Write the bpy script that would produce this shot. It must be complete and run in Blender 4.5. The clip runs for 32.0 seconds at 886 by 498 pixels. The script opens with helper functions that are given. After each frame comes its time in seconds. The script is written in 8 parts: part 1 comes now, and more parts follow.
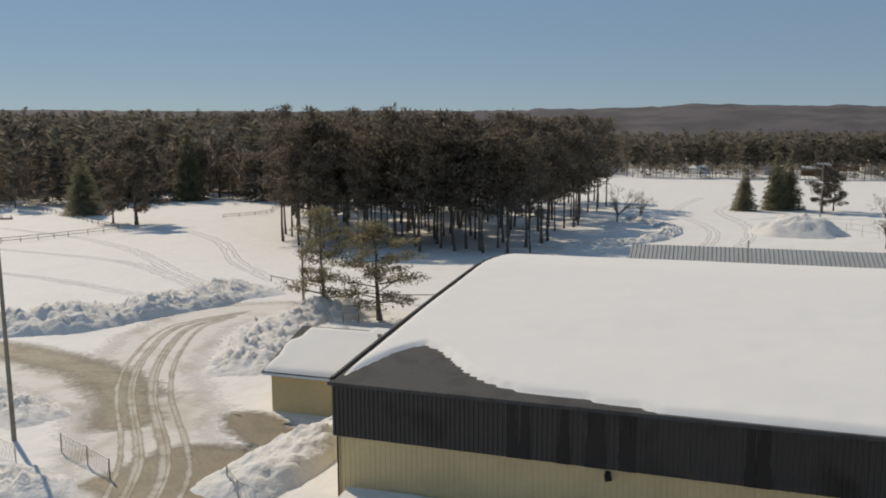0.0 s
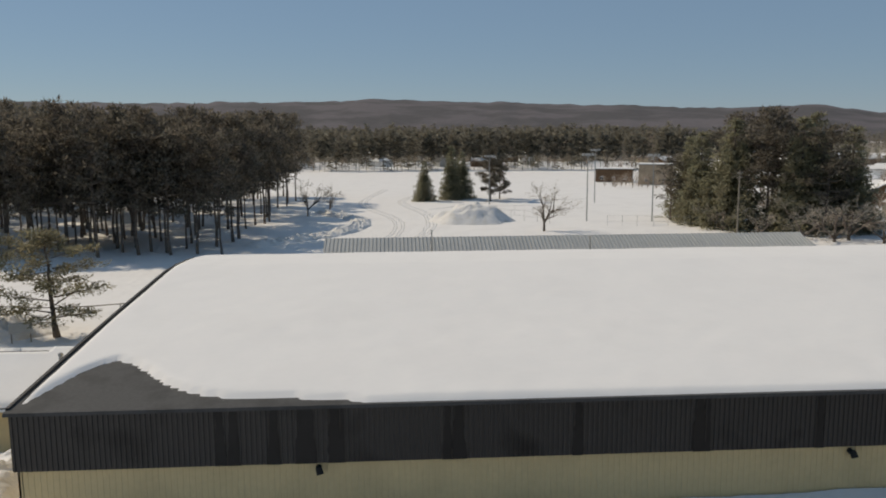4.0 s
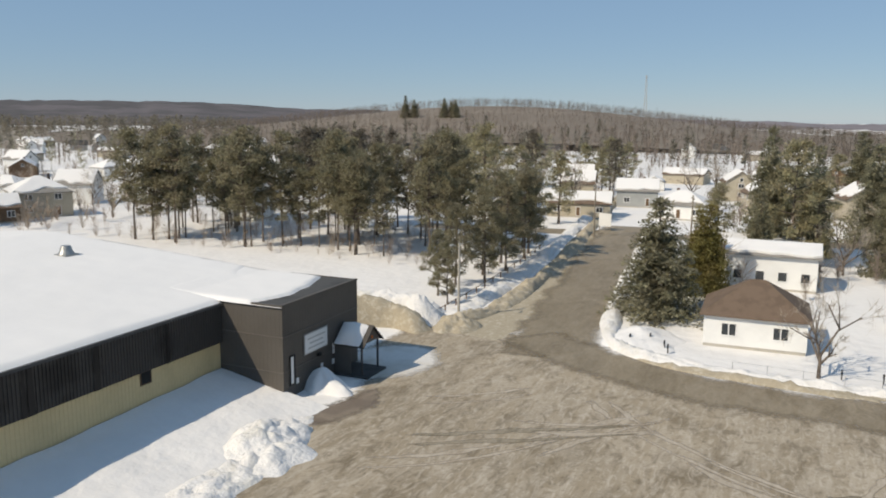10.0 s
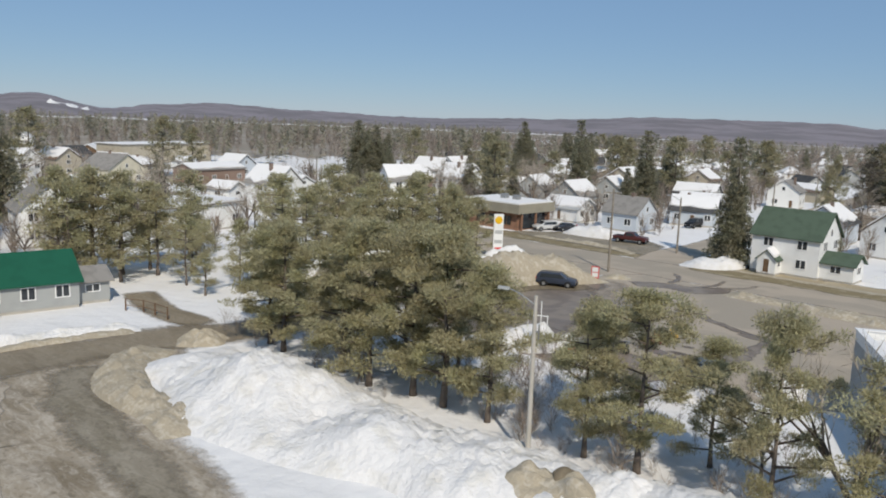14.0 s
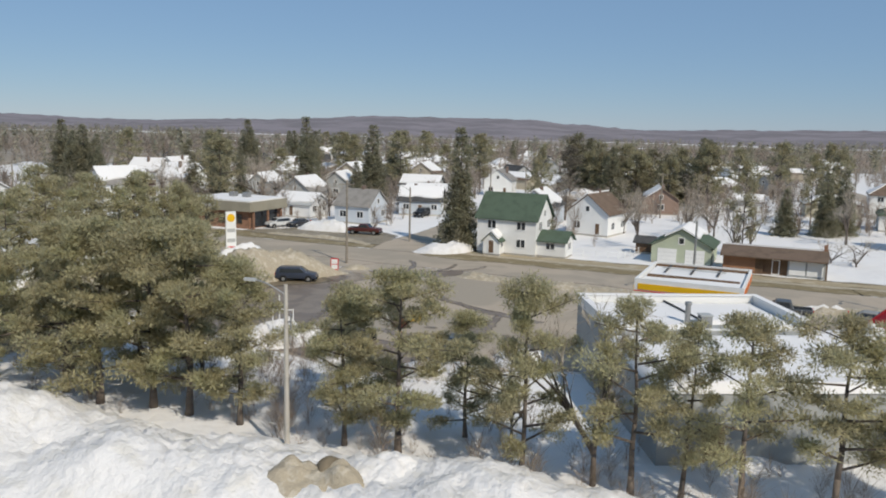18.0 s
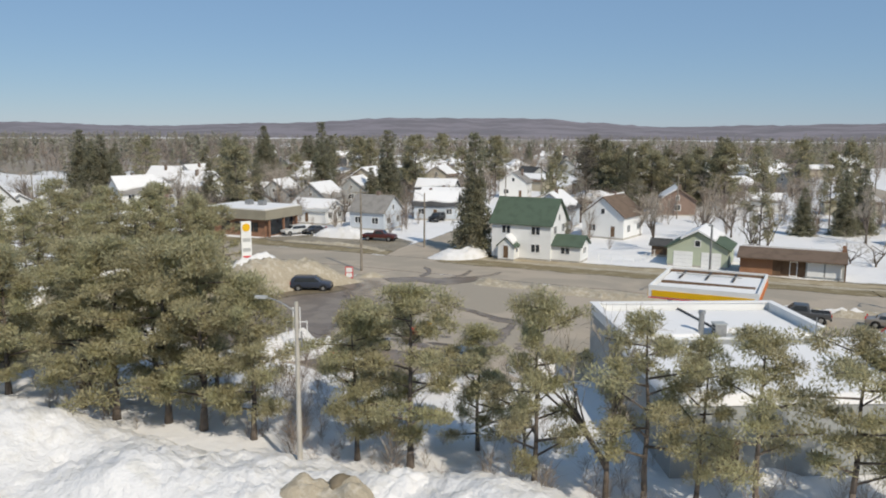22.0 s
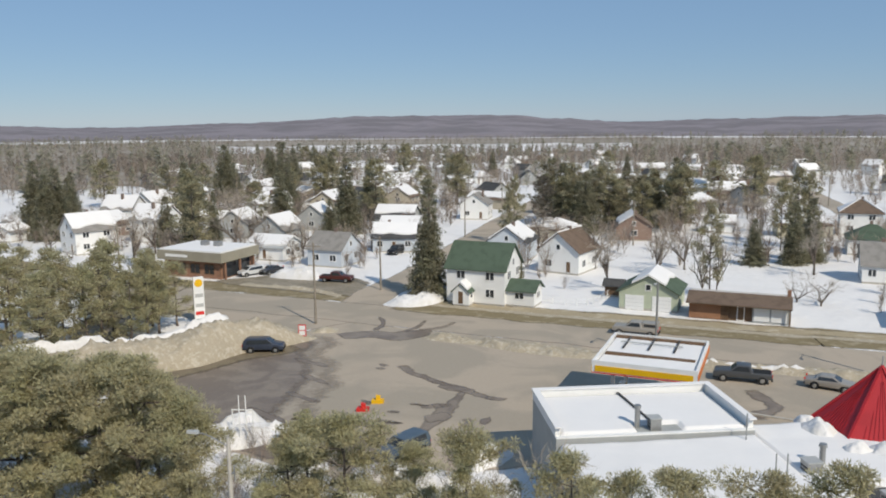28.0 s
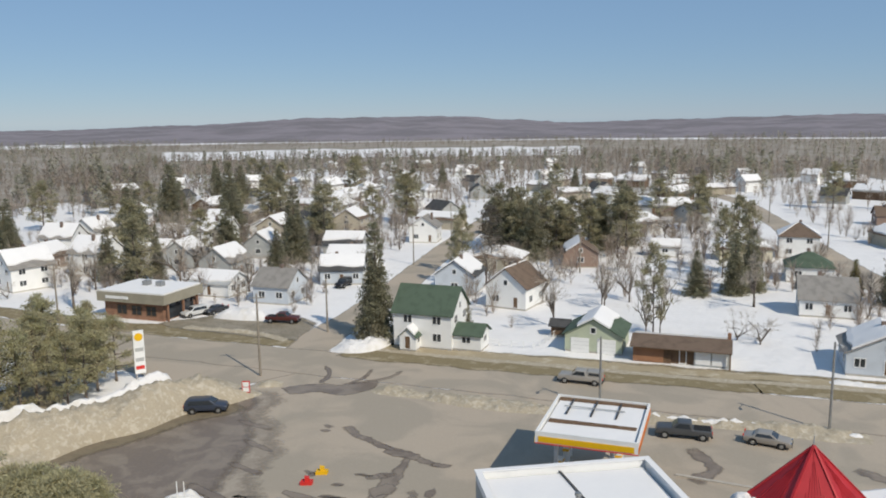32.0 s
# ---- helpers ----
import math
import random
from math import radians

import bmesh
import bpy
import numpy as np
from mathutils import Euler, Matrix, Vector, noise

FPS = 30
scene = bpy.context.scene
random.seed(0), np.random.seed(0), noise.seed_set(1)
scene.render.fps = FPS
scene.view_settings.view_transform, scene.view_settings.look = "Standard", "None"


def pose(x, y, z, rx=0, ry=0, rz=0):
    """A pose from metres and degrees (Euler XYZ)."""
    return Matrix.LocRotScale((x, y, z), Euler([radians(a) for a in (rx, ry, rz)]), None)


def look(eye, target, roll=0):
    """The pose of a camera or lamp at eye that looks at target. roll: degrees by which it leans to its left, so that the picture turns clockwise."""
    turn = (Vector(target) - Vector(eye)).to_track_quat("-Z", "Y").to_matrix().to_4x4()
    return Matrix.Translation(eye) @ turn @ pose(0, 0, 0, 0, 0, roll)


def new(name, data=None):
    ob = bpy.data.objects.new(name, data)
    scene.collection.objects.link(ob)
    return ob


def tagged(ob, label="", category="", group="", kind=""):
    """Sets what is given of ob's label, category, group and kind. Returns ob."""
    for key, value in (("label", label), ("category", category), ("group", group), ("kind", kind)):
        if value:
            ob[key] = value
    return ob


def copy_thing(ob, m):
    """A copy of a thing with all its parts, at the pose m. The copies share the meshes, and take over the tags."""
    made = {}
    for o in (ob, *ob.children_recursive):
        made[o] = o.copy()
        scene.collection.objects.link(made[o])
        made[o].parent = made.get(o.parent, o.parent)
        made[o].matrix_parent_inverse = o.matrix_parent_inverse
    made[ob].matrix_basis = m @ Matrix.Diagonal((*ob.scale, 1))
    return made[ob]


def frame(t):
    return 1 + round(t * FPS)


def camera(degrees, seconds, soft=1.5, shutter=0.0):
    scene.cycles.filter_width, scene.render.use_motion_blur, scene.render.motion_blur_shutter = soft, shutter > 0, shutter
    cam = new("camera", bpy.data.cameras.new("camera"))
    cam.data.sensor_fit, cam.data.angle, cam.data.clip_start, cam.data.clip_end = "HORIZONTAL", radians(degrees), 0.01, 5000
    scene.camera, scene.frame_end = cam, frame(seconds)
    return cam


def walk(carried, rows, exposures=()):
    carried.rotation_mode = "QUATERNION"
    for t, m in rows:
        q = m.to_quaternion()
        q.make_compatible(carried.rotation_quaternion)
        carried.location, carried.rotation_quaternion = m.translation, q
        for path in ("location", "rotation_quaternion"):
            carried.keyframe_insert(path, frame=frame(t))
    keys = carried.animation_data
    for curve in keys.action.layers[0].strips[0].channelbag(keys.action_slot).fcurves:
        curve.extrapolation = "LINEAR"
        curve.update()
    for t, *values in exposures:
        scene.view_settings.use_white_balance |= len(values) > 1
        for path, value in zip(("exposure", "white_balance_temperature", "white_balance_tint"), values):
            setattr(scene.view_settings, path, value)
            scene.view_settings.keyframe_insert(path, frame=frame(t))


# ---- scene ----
cam = camera(58.0, 32.0, 1.9)
PATH = [
    (0, (0.001, 0.001, 21.196), (-15.700, 46.969, 14.309), -0.28),
    (0.5, (-0.045, -0.127, 21.203), (-13.561, 47.509, 14.264), -0.29),
    (1, (-0.091, -0.244, 21.222), (-11.409, 47.945, 14.167), -0.25),
    (1.5, (-0.131, -0.333, 21.266), (-9.285, 48.293, 14.079), -0.23),
    (2, (-0.167, -0.390, 21.332), (-7.279, 48.581, 14.174), -0.24),
    (2.5, (-0.205, -0.431, 21.404), (-5.248, 48.796, 14.241), -0.25),
    (4.5, (-0.398, -0.535, 21.635), (5.743, 48.522, 14.173), -0.32),
    (5, (-0.413, -0.552, 21.714), (8.694, 48.034, 14.203), -0.31),
    (5.5, (-0.412, -0.568, 21.804), (11.509, 47.401, 14.267), -0.30),
    (6, (-0.397, -0.590, 21.903), (14.270, 46.607, 14.331), -0.32),
    (6.5, (-0.381, -0.621, 21.997), (17.839, 45.303, 14.319), -0.29),
    (7, (-0.381, -0.652, 22.077), (21.123, 43.816, 14.326), -0.25),
    (7.5, (-0.402, -0.689, 22.145), (24.702, 41.837, 14.317), -0.20),
    (8, (-0.444, -0.747, 22.203), (28.831, 39.018, 14.346), -0.05),
    (8.5, (-0.498, -0.825, 22.250), (34.071, 34.406, 14.261), 0.07),
    (9, (-0.548, -0.918, 22.285), (37.577, 30.418, 14.247), 0.07),
    (9.5, (-0.579, -1.019, 22.290), (40.729, 25.951, 14.150), 0.26),
    (10, (-0.603, -1.102, 22.239), (44.487, 18.871, 13.990), 0.50),
    (10.5, (-0.616, -1.155, 22.128), (46.999, 11.635, 13.807), 0.65),
    (11, (-0.614, -1.185, 21.960), (48.359, 4.460, 13.609), 0.80),
    (11.5, (-0.600, -1.184, 21.741), (48.672, -2.827, 13.402), 0.96),
    (12, (-0.566, -1.153, 21.481), (48.034, -9.405, 13.116), 1.04),
    (12.5, (-0.505, -1.102, 21.196), (46.520, -15.869, 12.792), 1.18),
    (13, (-0.411, -1.046, 20.907), (43.461, -23.520, 12.533), 1.48),
    (13.5, (-0.278, -0.991, 20.643), (39.477, -30.150, 12.314), 1.69),
    (14, (-0.106, -0.950, 20.419), (33.997, -36.585, 12.225), 2.07),
    (14.5, (0.092, -0.928, 20.236), (26.655, -42.535, 12.281), 2.38),
    (15, (0.302, -0.926, 20.076), (21.002, -45.776, 12.327), 2.35),
    (15.5, (0.513, -0.941, 19.927), (20.412, -46.155, 12.200), 2.16),
    (17.5, (1.209, -1.195, 19.431), (21.013, -46.445, 11.673), 1.43),
    (18, (1.301, -1.273, 19.388), (21.654, -46.285, 11.661), 1.28),
    (18.5, (1.357, -1.352, 19.374), (21.986, -46.246, 11.691), 1.10),
    (19, (1.374, -1.431, 19.380), (22.307, -46.184, 11.701), 0.96),
    (19.5, (1.349, -1.505, 19.403), (22.542, -46.142, 11.754), 0.82),
    (20, (1.293, -1.564, 19.449), (22.549, -46.166, 11.779), 0.67),
    (20.5, (1.212, -1.606, 19.544), (22.842, -46.030, 11.882), 0.55),
    (21, (1.114, -1.625, 19.701), (22.610, -46.117, 12.054), 0.41),
    (21.5, (1.007, -1.615, 19.924), (22.492, -46.110, 12.267), 0.27),
    (22, (0.890, -1.581, 20.215), (22.269, -46.117, 12.505), 0.22),
    (22.5, (0.762, -1.537, 20.581), (21.915, -46.186, 12.893), 0.05),
    (23, (0.620, -1.509, 21.016), (21.915, -46.079, 13.270), -0.02),
    (23.5, (0.463, -1.514, 21.516), (21.624, -46.158, 13.828), -0.08),
    (24, (0.299, -1.563, 22.071), (21.264, -46.281, 14.274), -0.17),
    (24.5, (0.129, -1.660, 22.673), (20.772, -46.517, 14.814), -0.22),
    (25, (-0.041, -1.801, 23.317), (20.462, -46.706, 15.369), -0.27),
    (25.5, (-0.213, -1.977, 24.001), (20.152, -46.928, 15.962), -0.27),
    (27.5, (-0.875, -2.941, 27.098), (18.844, -48.184, 19.086), -0.56),
    (28, (-0.991, -3.185, 27.917), (18.675, -48.454, 19.921), -0.61),
    (28.5, (-1.086, -3.424, 28.748), (18.385, -48.762, 20.667), -0.64),
    (29, (-1.169, -3.657, 29.591), (17.903, -49.170, 21.539), -0.69),
    (29.5, (-1.245, -3.886, 30.445), (17.472, -49.546, 22.392), -0.68),
    (30, (-1.310, -4.107, 31.300), (17.142, -49.883, 23.289), -0.75),
    (30.5, (-1.366, -4.321, 32.141), (16.730, -50.233, 24.100), -0.83),
    (31, (-1.416, -4.524, 32.961), (16.349, -50.555, 24.865), -0.79),
    (31.5, (-1.460, -4.718, 33.759), (15.866, -50.920, 25.686), -0.80),
    (32, (-1.501, -4.905, 34.545), (15.431, -51.255, 26.481), -0.81),
]
EXPOSURES = [(0.0, -0.33, 7850, 10), (6.0, -0.36, 7850, 10), (7.6, -0.3, 7800, 10), (9.0, -0.06, 7750, 10), (10.6, 0.08, 7300, 9), (12.0, 0.04, 6950, 9), (14.0, -0.12, 6780, 9), (21.0, -0.05, 6930, 9), (24.0, 0.0, 6930, 9), (32.0, -0.04, 6930, 9)]
walk(cam, [(t, look(eye, target, roll)) for t, eye, target, roll in PATH], exposures=EXPOSURES)

# ---- sky and sun ----
SUN_DIR = Vector((-0.616, 0.415, 0.669)).normalized()   # towards the sun
world = bpy.data.worlds.new("world")
scene.world = world
world.use_nodes = True
wn = world.node_tree.nodes
sky = wn.new("ShaderNodeTexSky")
sky.sky_type = "NISHITA"
sky.sun_disc = False
sky.sun_elevation = math.asin(SUN_DIR.z)
sky.sun_rotation = math.atan2(SUN_DIR.x, SUN_DIR.y)
sky.air_density, sky.dust_density, sky.ozone_density = 1.0, 0.0, 5.0
sky.altitude = 1200
wn["Background"].inputs["Strength"].default_value = 0.072
thin_haze = wn.new("ShaderNodeMix")
thin_haze.data_type = "RGBA"
thin_haze.inputs["Factor"].default_value = 0.55
thin_haze.inputs["B"].default_value = (3.35, 5.85, 9.8, 1)
world.node_tree.links.new(sky.outputs[0], thin_haze.inputs["A"])
world.node_tree.links.new(thin_haze.outputs["Result"], wn["Background"].inputs["Color"])
sun_data = bpy.data.lights.new("sun", "SUN")
sun_data.energy, sun_data.angle, sun_data.color = 3.6, radians(0.53), (1.0, 0.94, 0.85)
sun = new("sun", sun_data)
sun.matrix_world = look(SUN_DIR * 300, (0, 0, 0))


# ---- materials ----
def material(name, colour, rough=0.8, metal=0.0, scale=2.0, vary=0.18, bump=0.15, fine=18.0, second=None, second_at=0.55, per="", spec=0.3, distortion=0.0, deep=0.06):
    """A surface with colour that varies at two scales, a second stain colour where a noise passes second_at, and fine relief."""
    m = bpy.data.materials.new(name)
    m.use_nodes = True
    n, l = m.node_tree.nodes, m.node_tree.links
    b = n["Principled BSDF"]
    b.inputs["Roughness"].default_value, b.inputs["Metallic"].default_value = rough, metal
    b.inputs["Specular IOR Level"].default_value = spec
    geo = n.new("ShaderNodeNewGeometry")
    big, small = n.new("ShaderNodeTexNoise"), n.new("ShaderNodeTexNoise")
    for tex, s, d in ((big, scale, 6), (small, fine, 4)):
        tex.inputs["Scale"].default_value, tex.inputs["Detail"].default_value = s, d
        tex.inputs["Distortion"].default_value = distortion
        l.new(geo.outputs["Position"], tex.inputs["Vector"])
    mix = n.new("ShaderNodeMix")
    mix.data_type, mix.blend_type = "RGBA", "MIX"
    ramp = n.new("ShaderNodeMapRange")
    ramp.inputs["From Min"].default_value, ramp.inputs["From Max"].default_value = second_at - 0.07, second_at + 0.07
    l.new(big.outputs["Fac"], ramp.inputs["Value"])
    l.new(ramp.outputs[0], mix.inputs["Factor"])
    mix.inputs["A"].default_value = (*colour, 1)
    mix.inputs["B"].default_value = (*(second or [c * (1 - vary) for c in colour]), 1)
    hsv = n.new("ShaderNodeHueSaturation")
    val = n.new("ShaderNodeMapRange")
    val.inputs["To Min"].default_value, val.inputs["To Max"].default_value = 1 - vary, 1 + vary
    l.new(small.outputs["Fac"], val.inputs["Value"])
    l.new(mix.outputs["Result"], hsv.inputs["Color"])
    if per:
        rnd = geo.outputs["Random Per Island"] if per == "island" else n.new("ShaderNodeObjectInfo").outputs["Random"]
        r2 = n.new("ShaderNodeMapRange")
        r2.inputs["To Min"].default_value, r2.inputs["To Max"].default_value = 1 - 1.6 * vary, 1 + 1.6 * vary
        l.new(rnd, r2.inputs["Value"])
        mul = n.new("ShaderNodeMath")
        mul.operation = "MULTIPLY"
        l.new(r2.outputs[0], mul.inputs[0])
        l.new(val.outputs[0], mul.inputs[1])
        l.new(mul.outputs[0], hsv.inputs["Value"])
    else:
        l.new(val.outputs[0], hsv.inputs["Value"])
    l.new(hsv.outputs[0], b.inputs["Base Color"])
    if bump:
        bp = n.new("ShaderNodeBump")
        bp.inputs["Strength"].default_value, bp.inputs["Distance"].default_value = bump, deep
        add = n.new("ShaderNodeMath")
        add.operation = "ADD"
        l.new(small.outputs["Fac"], add.inputs[0])
        l.new(big.outputs["Fac"], add.inputs[1])
        l.new(add.outputs[0], bp.inputs["Height"])
        l.new(bp.outputs[0], b.inputs["Normal"])
    return m


SNOW = material("snow", (0.778, 0.765, 0.752), 0.75, scale=0.16, vary=0.04, bump=0.6, fine=0.7, spec=0.2, deep=0.3)
ROOF_SNOW = material("roof_snow", (0.775, 0.765, 0.755), 0.8, scale=0.2, vary=0.02, bump=0.2, fine=2.0, spec=0.2)
BANK_SNOW = material("ploughed_snow", (0.728, 0.715, 0.70), 0.85, scale=0.6, vary=0.07, bump=1.0, fine=2.6, second=(0.66, 0.64, 0.60), second_at=0.58, spec=0.15, deep=0.14)
DIRTY_SNOW = material("dirty_snow", (0.385, 0.333, 0.25), 0.95, scale=1.7, vary=0.24, bump=1.0, fine=6.0, second=(0.48, 0.43, 0.345), second_at=0.57, distortion=0.8)
ASPHALT = material("asphalt", (0.415, 0.35, 0.277), 0.85, scale=0.12, vary=0.1, bump=0.25, fine=4.0, second=(0.345, 0.30, 0.24), second_at=0.5, distortion=0.8)
WET = material("wet_asphalt", (0.185, 0.148, 0.117), 0.45, scale=0.3, vary=0.2, bump=0.1, fine=3.0, second=(0.25, 0.205, 0.16), second_at=0.52, spec=0.35, distortion=1.0)
DAMP_ASPHALT = material("damp_asphalt", (0.30, 0.255, 0.205), 0.7, scale=0.4, vary=0.15, bump=0.15, fine=3.0, second=(0.36, 0.31, 0.25), second_at=0.55, distortion=1.0)
VERGE = material("thawed_verge", (0.225, 0.182, 0.105), 0.95, scale=0.5, vary=0.35, bump=0.9, fine=4.0, second=(0.33, 0.28, 0.19), second_at=0.6, distortion=0.6)
DRY_GRASS = material("dry_grass", (0.36, 0.30, 0.20), 0.95, scale=0.4, vary=0.25, bump=0.8, fine=4.0, second=(0.46, 0.40, 0.30), second_at=0.6, distortion=0.6)
PACKED = material("packed_snow_track", (0.66, 0.64, 0.61), 0.75, scale=0.16, vary=0.08, bump=0.6, fine=1.5, second=(0.53, 0.49, 0.43), second_at=0.57, distortion=1.0)
RUT = material("rut_slush", (0.44, 0.41, 0.36), 0.6, scale=0.6, vary=0.15, bump=0.4, fine=3.0, second=(0.31, 0.27, 0.21), second_at=0.52, distortion=0.8)
MUD = material("mud", (0.20, 0.16, 0.105), 0.55, scale=0.5, vary=0.2, bump=0.5, fine=3.0, spec=0.4)


def ground_cover(name, base, dark, pale, turn=0.0, pale_at=0.6, dark_at=0.55, rough_=0.8, spec=0.3, marks=1.0):
    """Trodden ground: mottled at several sizes, with streaks drawn out by wheels along one heading."""
    m = bpy.data.materials.new(name)
    m.use_nodes = True
    n, l = m.node_tree.nodes, m.node_tree.links
    b = n["Principled BSDF"]
    b.inputs["Roughness"].default_value, b.inputs["Specular IOR Level"].default_value = rough_, spec
    geo = n.new("ShaderNodeNewGeometry")

    def tex(scale, detail, stretch=None, warp=0.0):
        mp, t = n.new("ShaderNodeMapping"), n.new("ShaderNodeTexNoise")
        mp.inputs["Rotation"].default_value = (0, 0, radians(turn))
        mp.inputs["Scale"].default_value = stretch or (1, 1, 1)
        t.inputs["Scale"].default_value, t.inputs["Detail"].default_value, t.inputs["Distortion"].default_value = scale, detail, warp
        t.inputs["Roughness"].default_value = 0.62
        l.new(geo.outputs["Position"], mp.inputs["Vector"])
        l.new(mp.outputs[0], t.inputs["Vector"])
        return t.outputs["Fac"]

    def blend(colour, other, fac, at, soft, most):
        r, mx = n.new("ShaderNodeMapRange"), n.new("ShaderNodeMix")
        r.inputs["From Min"].default_value, r.inputs["From Max"].default_value, r.inputs["To Max"].default_value = at - soft, at + soft, most
        l.new(fac, r.inputs["Value"])
        mx.data_type = "RGBA"
        l.new(r.outputs[0], mx.inputs["Factor"])
        l.new(colour, mx.inputs["A"])
        mx.inputs["B"].default_value = (*other, 1)
        return mx.outputs["Result"]

    first = n.new("ShaderNodeRGB")
    first.outputs[0].default_value = (*base, 1)
    streak, mottle, broad, grit = tex(0.7, 9, (0.2, 1.0, 1), 1.4), tex(0.3, 12, (0.5, 1.0, 1), 0.6), tex(0.06, 4), tex(3.2, 6)
    scrape, blotch = tex(1.1, 10, (0.35, 1.0, 1), 2.6), tex(0.75, 8, (0.6, 1.0, 1), 1.2)
    c = blend(first.outputs[0], dark, broad, 0.55, 0.15, 0.6)
    c = blend(c, dark, mottle, dark_at, 0.07, 0.8)
    c = blend(c, pale, streak, pale_at, 0.14, 0.42 * marks)
    c = blend(c, [x * 0.8 for x in dark], blotch, 0.58, 0.06, 0.6 * marks)
    c = blend(c, [x * 1.12 for x in pale], scrape, 0.57, 0.08, 0.38 * marks)
    c = blend(c, [x * 0.6 for x in dark], grit, 0.6, 0.05, 0.4)
    l.new(c, b.inputs["Base Color"])
    bp, add = n.new("ShaderNodeBump"), n.new("ShaderNodeMath")
    bp.inputs["Strength"].default_value, bp.inputs["Distance"].default_value = 0.5, 0.06
    add.operation = "ADD"
    l.new(streak, add.inputs[0])
    l.new(grit, add.inputs[1])
    l.new(add.outputs[0], bp.inputs["Height"])
    l.new(bp.outputs[0], b.inputs["Normal"])
    return m


LOT = ground_cover("thawing_gravel_lot", (0.36, 0.30, 0.222), (0.20, 0.16, 0.108), (0.56, 0.505, 0.43), 40, 0.55, 0.55)
STREET = ground_cover("wet_muddy_street", (0.265, 0.216, 0.15), (0.175, 0.138, 0.088), (0.42, 0.372, 0.305), -7, 0.52, 0.55, 0.6, marks=0.45)
TRACKED_ICE = ground_cover("tracked_ice", (0.42, 0.365, 0.295), (0.33, 0.275, 0.21), (0.52, 0.465, 0.395), 30, 0.55, 0.55)
TYRE_MUD = ground_cover("tyre_mud", (0.29, 0.25, 0.19), (0.18, 0.15, 0.10), (0.36, 0.32, 0.25), 30, 0.62, 0.55, 0.65)


def thin_edges(m, scale=1.6):
    """Lets a ground cover break up and thin out where its cover value falls."""
    n, l = m.node_tree.nodes, m.node_tree.links
    at, tex, geo, add, ramp = n.new("ShaderNodeAttribute"), n.new("ShaderNodeTexNoise"), n.new("ShaderNodeNewGeometry"), n.new("ShaderNodeMath"), n.new("ShaderNodeMapRange")
    at.attribute_name = "cover"
    tex.inputs["Scale"].default_value, tex.inputs["Detail"].default_value, tex.inputs["Roughness"].default_value = scale, 6, 0.65
    l.new(geo.outputs["Position"], tex.inputs["Vector"])
    add.operation = "ADD"
    l.new(at.outputs["Fac"], add.inputs[0])
    l.new(tex.outputs["Fac"], add.inputs[1])
    ramp.inputs["From Min"].default_value, ramp.inputs["From Max"].default_value = 0.62, 1.3
    l.new(add.outputs[0], ramp.inputs["Value"])
    l.new(ramp.outputs[0], n["Principled BSDF"].inputs["Alpha"])
    return m


THIN_COVERS = [thin_edges(m) for m in (ASPHALT, WET, DAMP_ASPHALT, VERGE, DRY_GRASS, PACKED, RUT, MUD, LOT, STREET, TRACKED_ICE, TYRE_MUD)]


def foliage(name, colour, vary=0.28):
    """Needles: diffuse with some light through them, each tuft its own shade."""
    m = bpy.data.materials.new(name)
    m.use_nodes = True
    n, l = m.node_tree.nodes, m.node_tree.links
    n.remove(n["Principled BSDF"])
    geo, hsv, vr, hr = n.new("ShaderNodeNewGeometry"), n.new("ShaderNodeHueSaturation"), n.new("ShaderNodeMapRange"), n.new("ShaderNodeMapRange")
    tex = n.new("ShaderNodeTexNoise")
    tex.inputs["Scale"].default_value = 0.35
    l.new(geo.outputs["Position"], tex.inputs["Vector"])
    hr.inputs["To Min"].default_value, hr.inputs["To Max"].default_value = 0.46, 0.525
    l.new(tex.outputs["Fac"], hr.inputs["Value"])
    l.new(hr.outputs[0], hsv.inputs["Hue"])
    vr.inputs["To Min"].default_value, vr.inputs["To Max"].default_value = 1 - 1.8 * vary, 1 + 1.8 * vary
    l.new(geo.outputs["Random Per Island"], vr.inputs["Value"])
    l.new(vr.outputs[0], hsv.inputs["Value"])
    hsv.inputs["Color"].default_value = (*colour, 1)
    d, t, mix = n.new("ShaderNodeBsdfDiffuse"), n.new("ShaderNodeBsdfTranslucent"), n.new("ShaderNodeMixShader")
    for b in (d, t):
        l.new(hsv.outputs[0], b.inputs["Color"])
    mix.inputs[0].default_value = 0.5
    l.new(d.outputs[0], mix.inputs[1])
    l.new(t.outputs[0], mix.inputs[2])
    l.new(mix.outputs[0], n["Material Output"].inputs["Surface"])
    return m


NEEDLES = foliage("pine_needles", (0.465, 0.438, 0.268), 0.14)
# Needle colour lowered to stand in for pines seen against the sun.
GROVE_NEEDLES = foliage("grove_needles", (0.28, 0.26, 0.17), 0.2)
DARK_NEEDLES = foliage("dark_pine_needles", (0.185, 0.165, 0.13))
SPRUCE_NEEDLES = foliage("spruce_needles", (0.29, 0.28, 0.19), 0.16)
STREET_NEEDLES = foliage("street_pine_needles", (0.375, 0.35, 0.22), 0.18)
CEDAR_NEEDLES = foliage("cedar_needles", (0.25, 0.225, 0.09))
# FAR_WOOD and FAR_BARE: pale, low-contrast colour stands in for distance haze.
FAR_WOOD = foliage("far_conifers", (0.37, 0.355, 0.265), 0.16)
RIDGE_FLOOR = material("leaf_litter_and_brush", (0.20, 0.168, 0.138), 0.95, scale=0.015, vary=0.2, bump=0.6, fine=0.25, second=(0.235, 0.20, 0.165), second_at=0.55)
